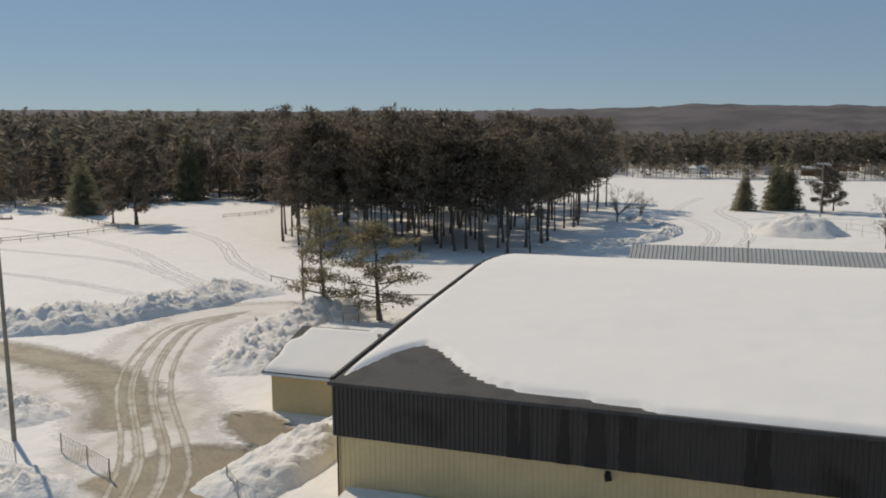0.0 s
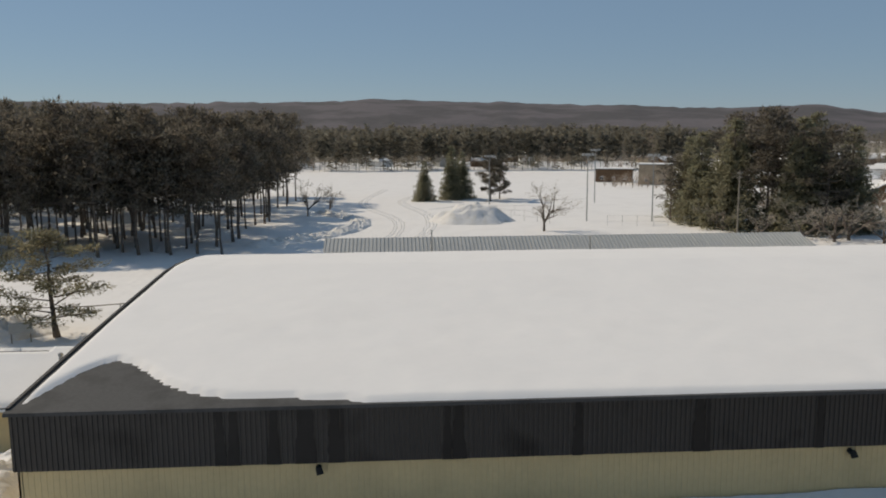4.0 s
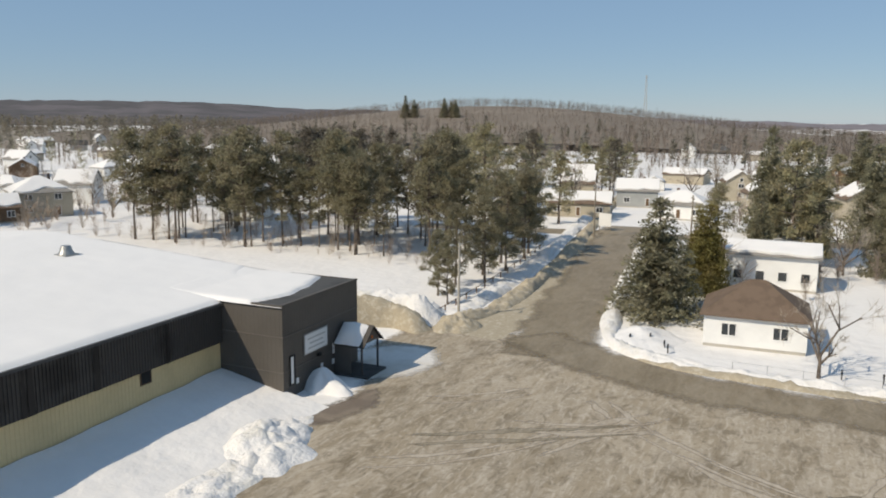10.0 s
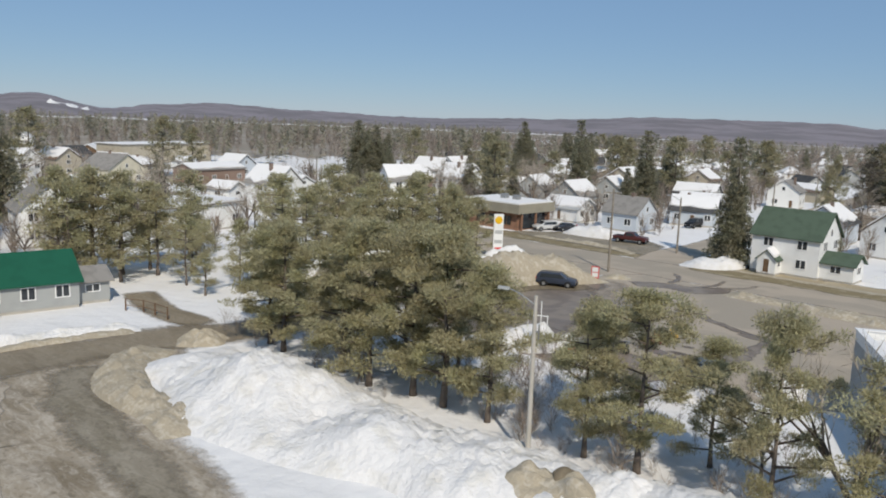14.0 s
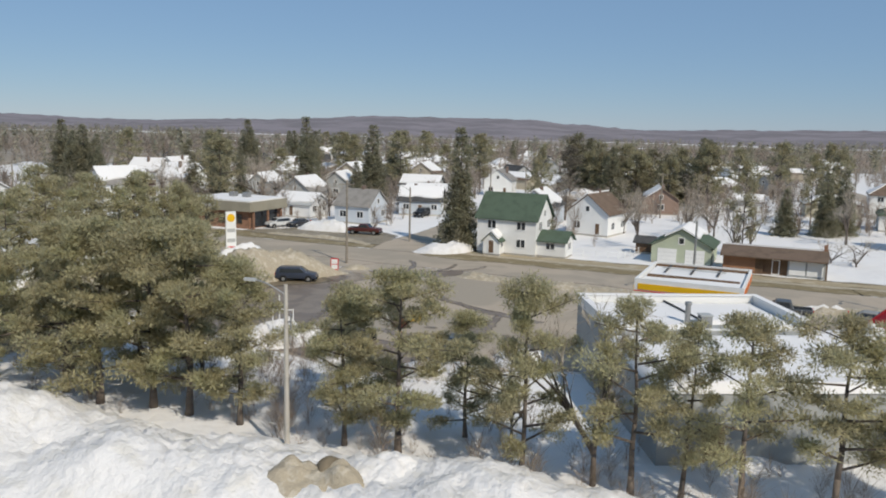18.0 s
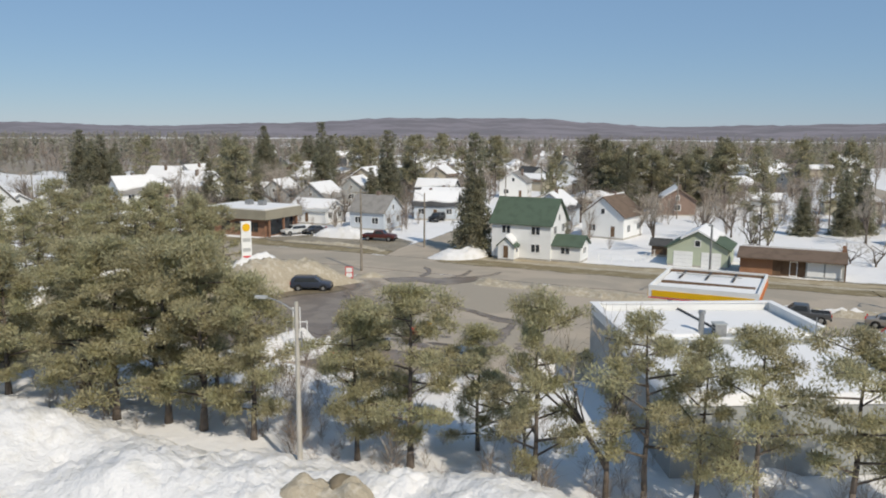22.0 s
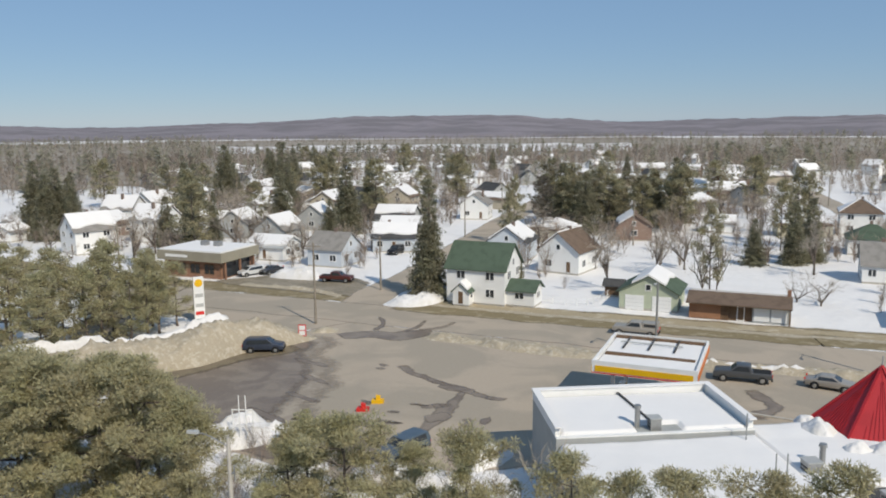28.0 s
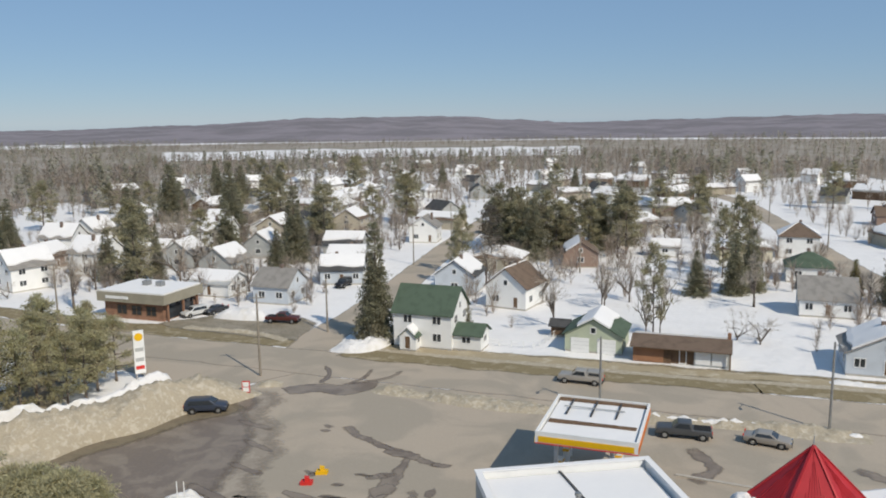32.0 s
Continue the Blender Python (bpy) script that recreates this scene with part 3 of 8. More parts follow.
STREAKS = [
    ([(39, -82.5), (36.5, -80.4), (33.8, -79.3), (30.7, -78), (25, -75.8)], 1.3), ([(28.9, -77.3), (28.6, -73), (28.4, -69), (28.3, -65.4), (29, -61.7)], 1.2), ([(41.6, -82.2), (40.4, -81.4)], 0.8), ([(37.6, -70.8), (36, -70.2)], 0.6),
    ([(25.9, -69.9), (24.9, -69.1)], 0.9), ([(31, -71), (28.6, -73)], 0.8), ([(46, -70), (41, -68.6)], 0.7), ([(48, -75.5), (43, -73.6)], 0.6), ([(47, -64.5), (41, -62.4)], 0.9), ([(52, -80.5), (46.5, -79)], 0.7), ([(2, -88), (-1, -84), (1, -80)], 1.4), ([(-14, -88), (-20, -84), (-24, -88)], 1.6),
]
for k, (line, w) in enumerate(STREAKS):
    setting("wet_streak", ribbon(line, w, 0.034 + 0.0005 * k, w * 0.6, k * 3.0, 0.35, fade=w * 0.5), WET, "thin wet streak of meltwater across the asphalt", "meltwater")
PUDDLES = [(29.8, -77.4, 2.2, 0.9, -20), (32.6, -78.6, 1.3, 0.6, -25), (25.0, -76.2, 0.9, 0.6, 10), (34.6, -65.4, 2.6, 0.7, -8), (32.2, -66.4, 1.6, 0.35, 10), (25.1, -68.5, 0.5, 0.45, 0), (23.9, -70.0, 0.6, 0.8, 30), (28.4, -69.2, 1.0, 1.6, 5), (31.5, -71.6, 0.7, 0.35, 0), (40.6, -80.6, 0.5, 0.4, 40), (29.6, -72.0, 0.6, 0.4, 0), (36.4, -70.2, 0.5, 0.3, 0), (33.0, -69.0, 0.7, 0.3, 0)]
for k, (x, y, a, b, turn) in enumerate(PUDDLES):
    c, d = math.cos(radians(turn)), math.sin(radians(turn))
    ring = []
    for i in range(9):
        e = 2 * math.pi * i / 9
        q = 1 + 0.3 * math.sin(2 * e + k) + 0.15 * math.sin(5 * e + 2 * k)
        ring.append((x + q * (a * math.cos(e) * c - b * math.sin(e) * d), y + q * (a * math.cos(e) * d + b * math.sin(e) * c)))
    setting("puddle", patch(ring, 0.046 + 0.0003 * k, 0.25, 20.0 + k, fade=0.5), WET, "shallow puddle of meltwater on the asphalt", "meltwater")
setting("wet_patch", patch([(46, -63), (41, -62.2), (36, -62.6), (31, -62.9), (29, -61.6), (30, -57.5), (36, -55.5), (46, -57)], 0.0315, 0.8, 5.0, fade=1.2), WET, "dark wet meltwater behind the snow heaps", "meltwater")
setting("tyre_mark", patch([(53.1, -91.9), (49.4, -94.5), (46, -95.2), (42.6, -98.4), (41.8, -94.6), (43.8, -92), (47.1, -91.8), (50.6, -90.2)], 0.04, 0.7, 9.0), WET, "dark wet mark where the forecourt meets the road", "meltwater")
for k, line in enumerate(([(46, -95), (44.5, -98.4), (45, -102.6)], [(45, -96), (41.5, -99.4), (40.6, -103)], [(49, -95), (49.6, -98.6), (52, -102)])):
    setting("tyre_mark", ribbon(line, 0.6, 0.042 + 0.0006 * k, 0.5, 9.0 + k, 0.4), WET, "dark wet mark where the forecourt meets the road", "meltwater")
setting("side_street", ribbon([(58, -107.5), (60, -117), (60.5, -132), (64, -161), (70.5, -204), (82, -290), (95, -380)], 7.5, 0.025, 0.4, 5.0), ASPHALT, "side street of bare asphalt between the houses", "street")
setting("east_road", ribbon([(-70, -108), (-52, -130), (-36, -160), (-27, -200), (-20, -250), (-14, -300), (0, -380), (40, -470)], 8.0, 0.025, 0.4, 5.5), ASPHALT, "asphalt road running past the houses to the woods", "street")
setting("corner_verge", patch([(62, -108.6), (72, -109), (92, -110), (92, -114.5), (76, -115), (66, -115.4), (61.5, -113)], 0.019, 0.5, 6.3), VERGE, "thawed brown verge at the street corner", "verge")
setting("corner_lot", patch([(62, -112), (66, -124), (78, -126), (90, -118), (88, -113.5)], 0.022, 0.8, 6.0, fade=1.5), TYRE_MUD, "muddy thawed parking area beside the shop", "parking area")
setting("hall_lot", patch([(2, 30), (16, 28), (30, 29.5), (40, 30.5), (48, 30), (56, 31), (63, 35), (74, 35), (79, 31), (74, 22), (69, 14), (64, 2), (63, -18), (65, -32), (60, -33), (55, -27), (46, -24), (34, -22), (20, -12), (4, 0)], 0.012, 0.7, fade=2.0), LOT, "thawing gravel lot with ruts, mud and dirty ice", "parking lot")
setting("street_north", ribbon([(69, 19), (78, 20.5), (100, 23), (142, 28), (164, 30.5)], 8.8, 0.02, 1.0, 3.0, fade=2.8), STREET, "wet muddy street leading away between snowbanks", "street")
setting("slush_shoulder", ribbon([(73, 28.5), (80, 27.2), (92, 27.0), (110, 28.6), (150, 33.6)], 5.4, 0.014, 0.8, 3.9), DIRTY_SNOW, "shoulder of refrozen brown slush beside the street", "slush")
setting("icy_patch", patch([(57, 31), (59, 28.4), (63, 27.6), (67, 30.4), (66.5, 34), (62, 36.5), (60.8, 34.4)], 0.028, 0.5, 6.6, fade=1.6), PACKED, "trodden icy snow before the porch", "snow")
setting("puddle", patch([(45.5, 30.2), (48, 28.4), (52, 27.8), (54.5, 29.3), (52, 30.4), (48.5, 30.8)], 0.026, 0.9, 6.0, fade=1.4), WET, "dark wet ground before the entrance", "puddle")
setting("cross_street", ribbon([(146, 70), (150, 45), (152, 29), (154, 8), (158, -20), (168, -60), (180, -98)], 7.0, 0.016, 0.8, 3.3), STREET, "wet street crossing between the houses", "street")
setting("street_curve", ribbon([(76, 23), (72, 18), (67.5, 9), (65.6, 0), (65.8, -10), (66.5, -22), (65.5, -34), (63, -44), (66, -60), (84, -82), (96, -98)], 6.8, 0.024, 0.9, 3.5, fade=3.0), STREET, "wet muddy street curving round the lot", "street")
setting("driveway", ribbon([(67, -39), (74, -38.2), (84, -40)], 3.6, 0.02, 0.4, 8.0, fade=1.2), STREET, "short wet driveway", "driveway")
setting("track", ribbon([(-31, 36), (-38, 46), (-47, 56), (-52, 64), (-56, 76), (-54, 84), (-44, 88)], 11.0, 0.01, 1.2, 4.0, fade=5.0), PACKED, "packed snow track with frozen ruts", "track")
setting("track_west", ribbon([(-41, 50), (-52, 54), (-66, 57), (-90, 56), (-120, 50)], 8.0, 0.012, 1.0, 4.5, fade=4.0), PACKED, "packed snow track turning off through the snow", "track")
for k, off in enumerate((-2.6, -1.2, -0.9, 0.9, 1.3, 2.9)):
    setting("rut", ribbon([(-30 + off * 0.8, 34), (-34.5 + off, 42), (-45 + off, 54), (-51.5 + off * 0.9, 64), (-56 + off * 0.7, 75), (-53.5, 82.5 - off)], (0.35, 0.6, 0.3, 0.65, 0.3, 0.4)[k], 0.032 + 0.0016 * k, 0.13, k * 5.0, 0.4), RUT, "wheel rut of grey slush worn into the packed snow", "rut")
setting("rut_west", ribbon([(-40, 46), (-47, 54), (-56, 58.5), (-68, 61), (-84, 61)], 4.6, 0.026, 1.2, 6.0, 0.6, fade=5.0), TYRE_MUD, "muddy wheel rut worn into the packed snow", "rut")
setting("mud_patch", patch([(-36, 37), (-30, 36), (-26, 41), (-30, 46), (-35, 44)], 0.024, 0.8, 2.0, fade=2.2), MUD, "patch of thawed mud", "mud")
setting("mud_patch_beside_shed", patch([(-33, 48), (-28, 45.5), (-27, 49), (-31, 52), (-35, 52)], 0.024, 0.6, 3.0, fade=2.0), MUD, "patch of thawed mud", "mud")

for k, line in enumerate(([(-66, 95), (-84, 108), (-104, 124), (-130, 138), (-165, 150)], [(-70, 96), (-96, 112), (-124, 118), (-160, 122)], [(-62, 104), (-78, 118), (-96, 140), (-120, 160)], [(-72, 88), (-100, 96), (-140, 100), (-180, 104)], [(-20, 120), (-4, 150), (0, 190), (-10, 240), (-4, 300)], [(-14, 120), (4, 160), (8, 200), (2, 250), (20, 300)], [(10, 220), (30, 240), (60, 250)])):
    for off in (0.0, 1.7):
        setting("sled_track", ribbon([(x + off, y + 0.4 * off) for x, y in line], 0.7, 0.012 + 0.001 * k, 0.5, k + off, 0.8), TRACK_SNOW, "track pressed into the open snow", "snow track")
tracks = random.Random(14)
for k in range(14):
    # cars turn in from the street and swing across the lot
    a = tracks.uniform(2.0, 3.7) if k % 2 else tracks.uniform(1.0, 2.2)
    x, y = (tracks.uniform(50, 62), tracks.uniform(-16, 20)) if k % 2 else (tracks.uniform(26, 58), tracks.uniform(-18, 4))
    ln, bend = tracks.uniform(8, 24), tracks.uniform(-0.06, 0.06)
    line = []
    for i in range(7):
        if y < 26 and y > -20 - 0.1 * x and 24 - y < x < 62:
            line.append((x, y))
        x, y, a = x + ln / 6 * math.cos(a), y + ln / 6 * math.sin(a), a + bend * ln / 6
    if len(line) < 4:
        continue
    for off in (0.0, 1.6):
        setting("tyre_track", ribbon([(p - off * math.sin(a), q + off * math.cos(a)) for p, q in line], 0.3, 0.022 + 0.0004 * k, 0.5, k + off, 0.4), (TRACKED_ICE, TRACKED_ICE, TYRE_MUD)[k % 3], "tyre track pressed into the thawing lot", "tyre track")
# the turning place is scored by many wheels from the street corner to the hall
for k in range(6):
    off = -4.6 + 1.7 * k + tracks.uniform(-0.3, 0.3)
    setting("tyre_track", ribbon([(60.5 - 0.25 * off, -15 + off), (55 + tracks.uniform(-1, 1), -12.5 + off * 0.95), (48, -9 + off * 1.05), (41 + tracks.uniform(-2, 2), -5.5 + off * 1.2)], tracks.uniform(0.2, 0.55), 0.03 + 0.0004 * k, 0.6, 40 + k, 0.4, fade=0.3), TRACKED_ICE, "tyre track pressed into the thawing lot", "tyre track")
setting("wet_margin", ribbon([(62, -25), (57, -22.4), (50, -21.2), (43, -20.4), (34, -18.6), (24, -13)], 3.4, 0.021, 0.9, 7.7, 0.7, fade=2.2), TYRE_MUD, "dark wet margin of the lot along the snowbank", "meltwater")

# ---- snowbanks ----
BANKS = [
    ("bare_snowbank", [(-82, 64), (-75, 68), (-69, 74), (-65, 82), (-63, 92), (-58, 99)], 13.0, 2.6, BANK_SNOW, 2.0),
    ("bare_snowbank", [(-40, 60), (-43, 68), (-45, 76), (-45, 84), (-38, 91)], 9.0, 1.8, BANK_SNOW, 1.8),
    ("bare_snowbank", [(-66, 44), (-58, 47), (-52, 48), (-47, 45)], 7.0, 1.3, BANK_SNOW, 1.5),
    ("bare_snowbank", [(-52, 36), (-46, 35), (-40, 36), (-37, 34)], 7.0, 1.5, BANK_SNOW, 1.5),
    ("bare_snowbank", [(-27, 38), (-26, 44), (-25, 50), (-24, 53)], 6.5, 2.0, BANK_SNOW, 1.0),
    ("bare_snowbank", [(14, 28.6), (24, 29.2), (34, 29.6), (41, 29.2), (47, 32.3)], 4.4, 0.95, BANK_SNOW, 1.1),
    ("bare_snowbank", [(71, 47), (75.5, 42.5), (77, 37), (74.6, 33.5)], 5.6, 3.6, BANK_SNOW, 1.0),
    ("dirty_snowbank", [(67, 46), (71.6, 42), (73.6, 37), (72.2, 33)], 4.6, 2.9, DIRTY_SNOW, 1.0),
    ("dirty_snowbank", [(75, 33), (82, 30.5), (92, 30), (110, 31), (150, 35.5), (230, 45)], 3.4, 1.1, DIRTY_SNOW, 0.9),
    ("roadside_snowbank", [(78, 33), (92, 33.2), (110, 34.2), (150, 38.5), (230, 48)], 3.6, 0.9, BANK_SNOW, 0.6),
    ("roadside_snowbank", [(150, 24), (120, 20.5), (96, 18), (80, 15.5), (74, 12), (71.8, 5), (71, -5), (71.6, -18), (71.5, -28), (69.5, -34)], 3.0, 0.9, BANK_SNOW, 0.7),
    ("dirty_snowbank", [(76, 14.6), (71.6, 9), (70, 0), (69.6, -10), (70.2, -22), (69.2, -33)], 2.5, 0.55, DIRTY_SNOW, 0.5),
    ("big_snowbank", [(60, -32), (54, -32.2), (46, -31.6), (38, -32), (28, -34), (14, -34.4), (2, -34)], 14.6, 2.8, BANK_SNOW, 0.95),
    ("dirty_snowbank", [(63, -32), (60, -28), (56, -25.6), (52, -25.0), (48, -25.2), (44, -24.4)], 4.8, 1.2, DIRTY_SNOW, 1.1),
    ("forecourt_snowbank", [(74, -55), (70.4, -63), (67.2, -71), (63.4, -79), (60, -86), (58, -91)], 11.0, 4.3, DIRTY_SNOW, 1.4),
    ("forecourt_snowbank_crest", [(77.4, -55), (73.6, -63), (70.2, -71), (66.4, -79), (63.6, -84.6)], 2.7, 4.3, BANK_SNOW, 1.3),
    ("dirty_snowbank", [(57, -92), (53.5, -93.5)], 4.0, 1.1, DIRTY_SNOW, 0.6),
    ("median_snowbank", [(41.5, -95.4), (34, -94.8), (26, -94.4), (15.5, -94.6), (5, -95.2), (-6, -96.3), (-17, -96.6)], 4.6, 0.75, DIRTY_SNOW, 0.9),
    ("median_snowbank", [(9, -94.9), (2, -95.5), (-6, -96.3), (-16, -96.7)], 1.2, 0.85, BANK_SNOW, 0.8),
    ("bare_snowbank", [(48, -54.5), (43, -57), (40, -60), (36, -57), (33, -54)], 4.5, 1.8, BANK_SNOW, 1.2),
    ("bare_snowbank", [(30, -55), (25, -57), (20, -57)], 4.0, 1.5, BANK_SNOW, 0.5),
    ("corner_snowbank", [(74, -123.4), (79, -123), (85, -123.4)], 5.0, 2.2, BANK_SNOW, 1.0),
    ("corner_snowbank", [(55.4, -111.4), (51.6, -111.2), (49.6, -114.5), (50, -120)], 5.4, 1.9, BANK_SNOW, 1.0),
    ("dirty_snowbank", [(64, -112), (72, -114.3), (86, -114.5)], 2.6, 0.5, DIRTY_SNOW, 0.5),
    ("roadside_snowbank", [(-300, -116), (-60, -115.5), (-14, -115.4)], 2.4, 0.6, BANK_SNOW, 0.5),
    ("bare_snowbank", [(20, 150), (26, 152), (30, 158)], 5.0, 1.0, BANK_SNOW, 1.0),
    ("bare_snowbank", [(-28, 150), (-12, 168), (-8, 190), (-20, 215)], 6.0, 1.3, BANK_SNOW, 1.2),
]
for k, (name, line, w, h, mat, lumps) in enumerate(BANKS):
    setting(name, bank(line, w, h, k * 1.7, 0.4 if w > 3 else 0.6, lumps, 31 if w > 5 else 15), mat, "lumpy bank of ploughed snow" if mat is not DIRTY_SNOW else "bank of old ploughed snow, brown with sand", "snowbank", True)
g = Geo()
for i in range(140):
    for j in range(16):
        x, u = -19.5 + 69.0 * i / 139, j / 15
        y = 40.5 - 10.5 * u
        z = (0.95 + 0.85 * min(1.0, max(0.0, x / 46))) * (1 - u) ** 1.1 + 0.16 * rough(x, y, 0.22, 1.0) + 0.05 * rough(x, y, 1.3, 1.0)
        g.v.append((x, y, max(z - (0.35 if j == 15 else 0), -0.1)))
g.f = [(i * 16 + j, i * 16 + j + 1, (i + 1) * 16 + j + 1, (i + 1) * 16 + j) for i in range(139) for j in range(15)]
setting("wall_snowdrift", g, SNOW, "smooth bank of snow sloping up against the hall wall", "snowdrift", True)
HEAPS = [
    (18.9, 189, 10, 8, 5.2, BANK_SNOW), (41.2, 30.4, 4.8, 3.4, 1.6, BANK_SNOW), (53.2, 33.6, 3.0, 1.7, 2.0, SNOW), (79, 37.5, 4, 3, 2.6, BANK_SNOW), (75.5, 31.0, 3.2, 2.4, 1.5, DIRTY_SNOW),
    (22.6, -33.8, 4.0, 2.2, 3.5, DIRTY_SNOW), (19.5, -36.2, 4.2, 2.6, 2.6, BANK_SNOW), (87, -35, 3.6, 3, 1.8, SNOW), (78, -16, 4, 3, 0.9, SNOW), (79, 12, 5, 4, 1.2, SNOW), (44.5, -60.5, 2.6, 2.2, 1.6, BANK_SNOW), (62.5, -36.0, 2.6, 2.2, 1.2, DIRTY_SNOW),
    (21.5, -62.5, 3.0, 2.6, 1.9, SNOW), (5.5, -50.5, 5, 3, 1.4, SNOW),
]
for k, (x, y, rx, ry, h, mat) in enumerate(HEAPS):
    setting("snow_heap", heap(x, y, rx, ry, h, k * 2.3, 1.0 if mat is not SNOW else 0.3, k * 0.7), mat, "heap of ploughed snow" if mat is not DIRTY_SNOW else "heap of old snow, brown with sand", "snow heap", True)


# ---- the hall ----
X0, X1, Y0, YR, Y1, ZE, ZR = -20.2, 60.4, 40.6, 71.5, 94.0, 7.3, 9.35


def ribs(owner, a, b, z0, z1, out, mat, pitch=0.3, deep=0.05, wide=0.12):
    """Raised vertical ribs of cladding along a wall line from a to b, each one a part; out: the way that the wall faces."""
    a, b, out = Vector((*a, 0)), Vector((*b, 0)), Vector((*out, 0))
    d = (b - a).normalized()
    s, o = d * wide / 2, out * deep
    v = [-s, -s * 0.5 + o, s * 0.5 + o, s]
    me = mesh_from("rib", Geo().add([(q.x, q.y, z) for z in (z0, z1) for q in v], [(0, 1, 5, 4), (1, 2, 6, 5), (2, 3, 7, 6), (4, 5, 6, 7), (0, 3, 2, 1)]), mat)
    for i in range(int((b - a).length / pitch)):
        ob = part("rib", me, None, owner)
        ob.location = a + d * (i + 0.5) * pitch


def roof_z(y):
    """The hall's low-pitched roof, slightly bowed."""
    if y <= YR:
        u = (y - Y0) / (YR - Y0)
        return ZE + (ZR - ZE) * (u + 0.25 * u * (1 - u))
    u = (y - YR) / (Y1 - YR)
    return ZR - 2.4 * u * u - 0.3 * u


hall = thing("hall", "long low hall in yellow and dark ribbed metal under snow", "hall")
g = Geo().box(X0, X1 - 0.01, Y0, Y0 + 0.25, 0, ZE - 0.25)
front = part("wall", g, YELLOW_METAL, hall, "yellow metal front wall")
ribs(front, (X0, Y0), (49.2, Y0), 0, 4.05, (0, -1), YELLOW_METAL, 0.32, 0.025, 0.1)
ys = [Y0 + (Y1 - Y0) * i / 16 for i in range(17)]
for x, name in ((X0, "end_wall"), (X1, "end_wall")):
    outline = [(y, 0.0) for y in (Y0, Y1)]
    v = [(x + dx, y, z) for dx in ((0, 0.25) if x < 0 else (-0.25, 0)) for y, z in [(Y0, 0)] + [(y, roof_z(y) - 0.25) for y in ys] + [(Y1, 0)]]
    n = len(v) // 2
    part(name, Geo().add(v, [tuple(range(n)), tuple(range(n, 2 * n))[::-1]] + [(i, n + i, n + (i + 1) % n, (i + 1) % n) for i in range(n)]), YELLOW_METAL, hall)
part("back_wall", Geo().box(X0, X1, Y1 - 0.25, Y1, 0, roof_z(Y1) - 0.25), YELLOW_METAL, hall)
g = Geo().box(X0 - 0.1, 49.2, Y0 - 0.28, Y0 - 0.02, 4.05, ZE)
fascia = part("fascia", g, DARK_METAL, hall, "deep dark fascia band streaked by damp")
ribs(fascia, (X0 - 0.1, Y0 - 0.28), (49.2, Y0 - 0.28), 4.07, ZE - 0.06, (0, -1), DARK_METAL, 0.27, 0.07, 0.12)
rs = random.Random(5)
for k, x in enumerate((-9.6, -8.9, -6.8, -5.3, -4.9, -3.6, -3.2, 2.4, 3.0, 9.5, 16.2, 16.7, 23.0, 31.0, 31.5, 36.5, 43.0)):
    w = rs.uniform(0.12, 0.42)
    g = Geo()
    n = 14
    g.v = [(x + sd * w * (0.55 + 0.45 * (i / n) ** 1.5 + 0.3 * rough(x * 3, i, 0.6, sd)), Y0 - 0.358 - 0.002 * k, ZE - 0.08 - (ZE - 4.14) * i / n) for i in range(n + 1) for sd in (-1, 1)]
    g.f = [(2 * i, 2 * i + 2, 2 * i + 3, 2 * i + 1) for i in range(n)]
    part("stain", g, DAMP, hall, "dark damp streak down the fascia")
roof = Geo()
for i, y in enumerate(ys):
    q = y - (0.45 if i == 0 else 0)
    roof.v += [(X0 - 0.3, q, roof_z(y)), (X1 + 0.3, q, roof_z(y)), (X1 + 0.3, q, roof_z(y) - 0.2), (X0 - 0.3, q, roof_z(y) - 0.2)]
roof.f = [(4 * i + a, 4 * i + (a + 1) % 4, 4 * i + 4 + (a + 1) % 4, 4 * i + 4 + a) for i in range(16) for a in range(4)] + [(0, 3, 2, 1), (64, 65, 66, 67)]
part("roof", roof, ROOF_DARK, hall, "dark membrane roof, bare where the snow has slid")
part("rake_trim", Geo().add([p for y in ys for p in ((X0 - 0.34, y, roof_z(y) - 0.35), (X0 - 0.34, y, roof_z(y) + 0.14), (X0 - 0.16, y, roof_z(y) + 0.14), (X0 - 0.16, y, roof_z(y) - 0.35))], [(4 * i + a, 4 * i + (a + 1) % 4, 4 * i + 4 + (a + 1) % 4, 4 * i + 4 + a) for i in range(16) for a in range(4)]), DARK_METAL, hall)


def snow_cover(x0, x1, y0, y1, top, bare, nx, ny, thick=0.28, seed=0.0):
    """Snow lying on a roof; bare(x, y) below 0 leaves the roof open."""
    g = Geo()
    for j in range(ny + 1):
        for i in range(nx + 1):
            x, y = x0 + (x1 - x0) * i / nx, y0 + (y1 - y0) * j / ny
            b = bare(x, y)
            edge = min(1.0, max(-0.6, b) / 0.5)
            h = thick * (0.9 + 0.25 * rough(x, y, 0.12, seed) + 0.1 * rough(x, y, 0.6, seed))
            rim = i in (0, nx) or j in (0, ny)
            g.v.append((x, y, top(x, y) + (h * math.sqrt(edge) if edge > 0 and not rim else -0.12)))
    g.f = [(j * (nx + 1) + i, j * (nx + 1) + i + 1, (j + 1) * (nx + 1) + i + 1, (j + 1) * (nx + 1) + i) for j in range(ny) for i in range(nx)]
    return g


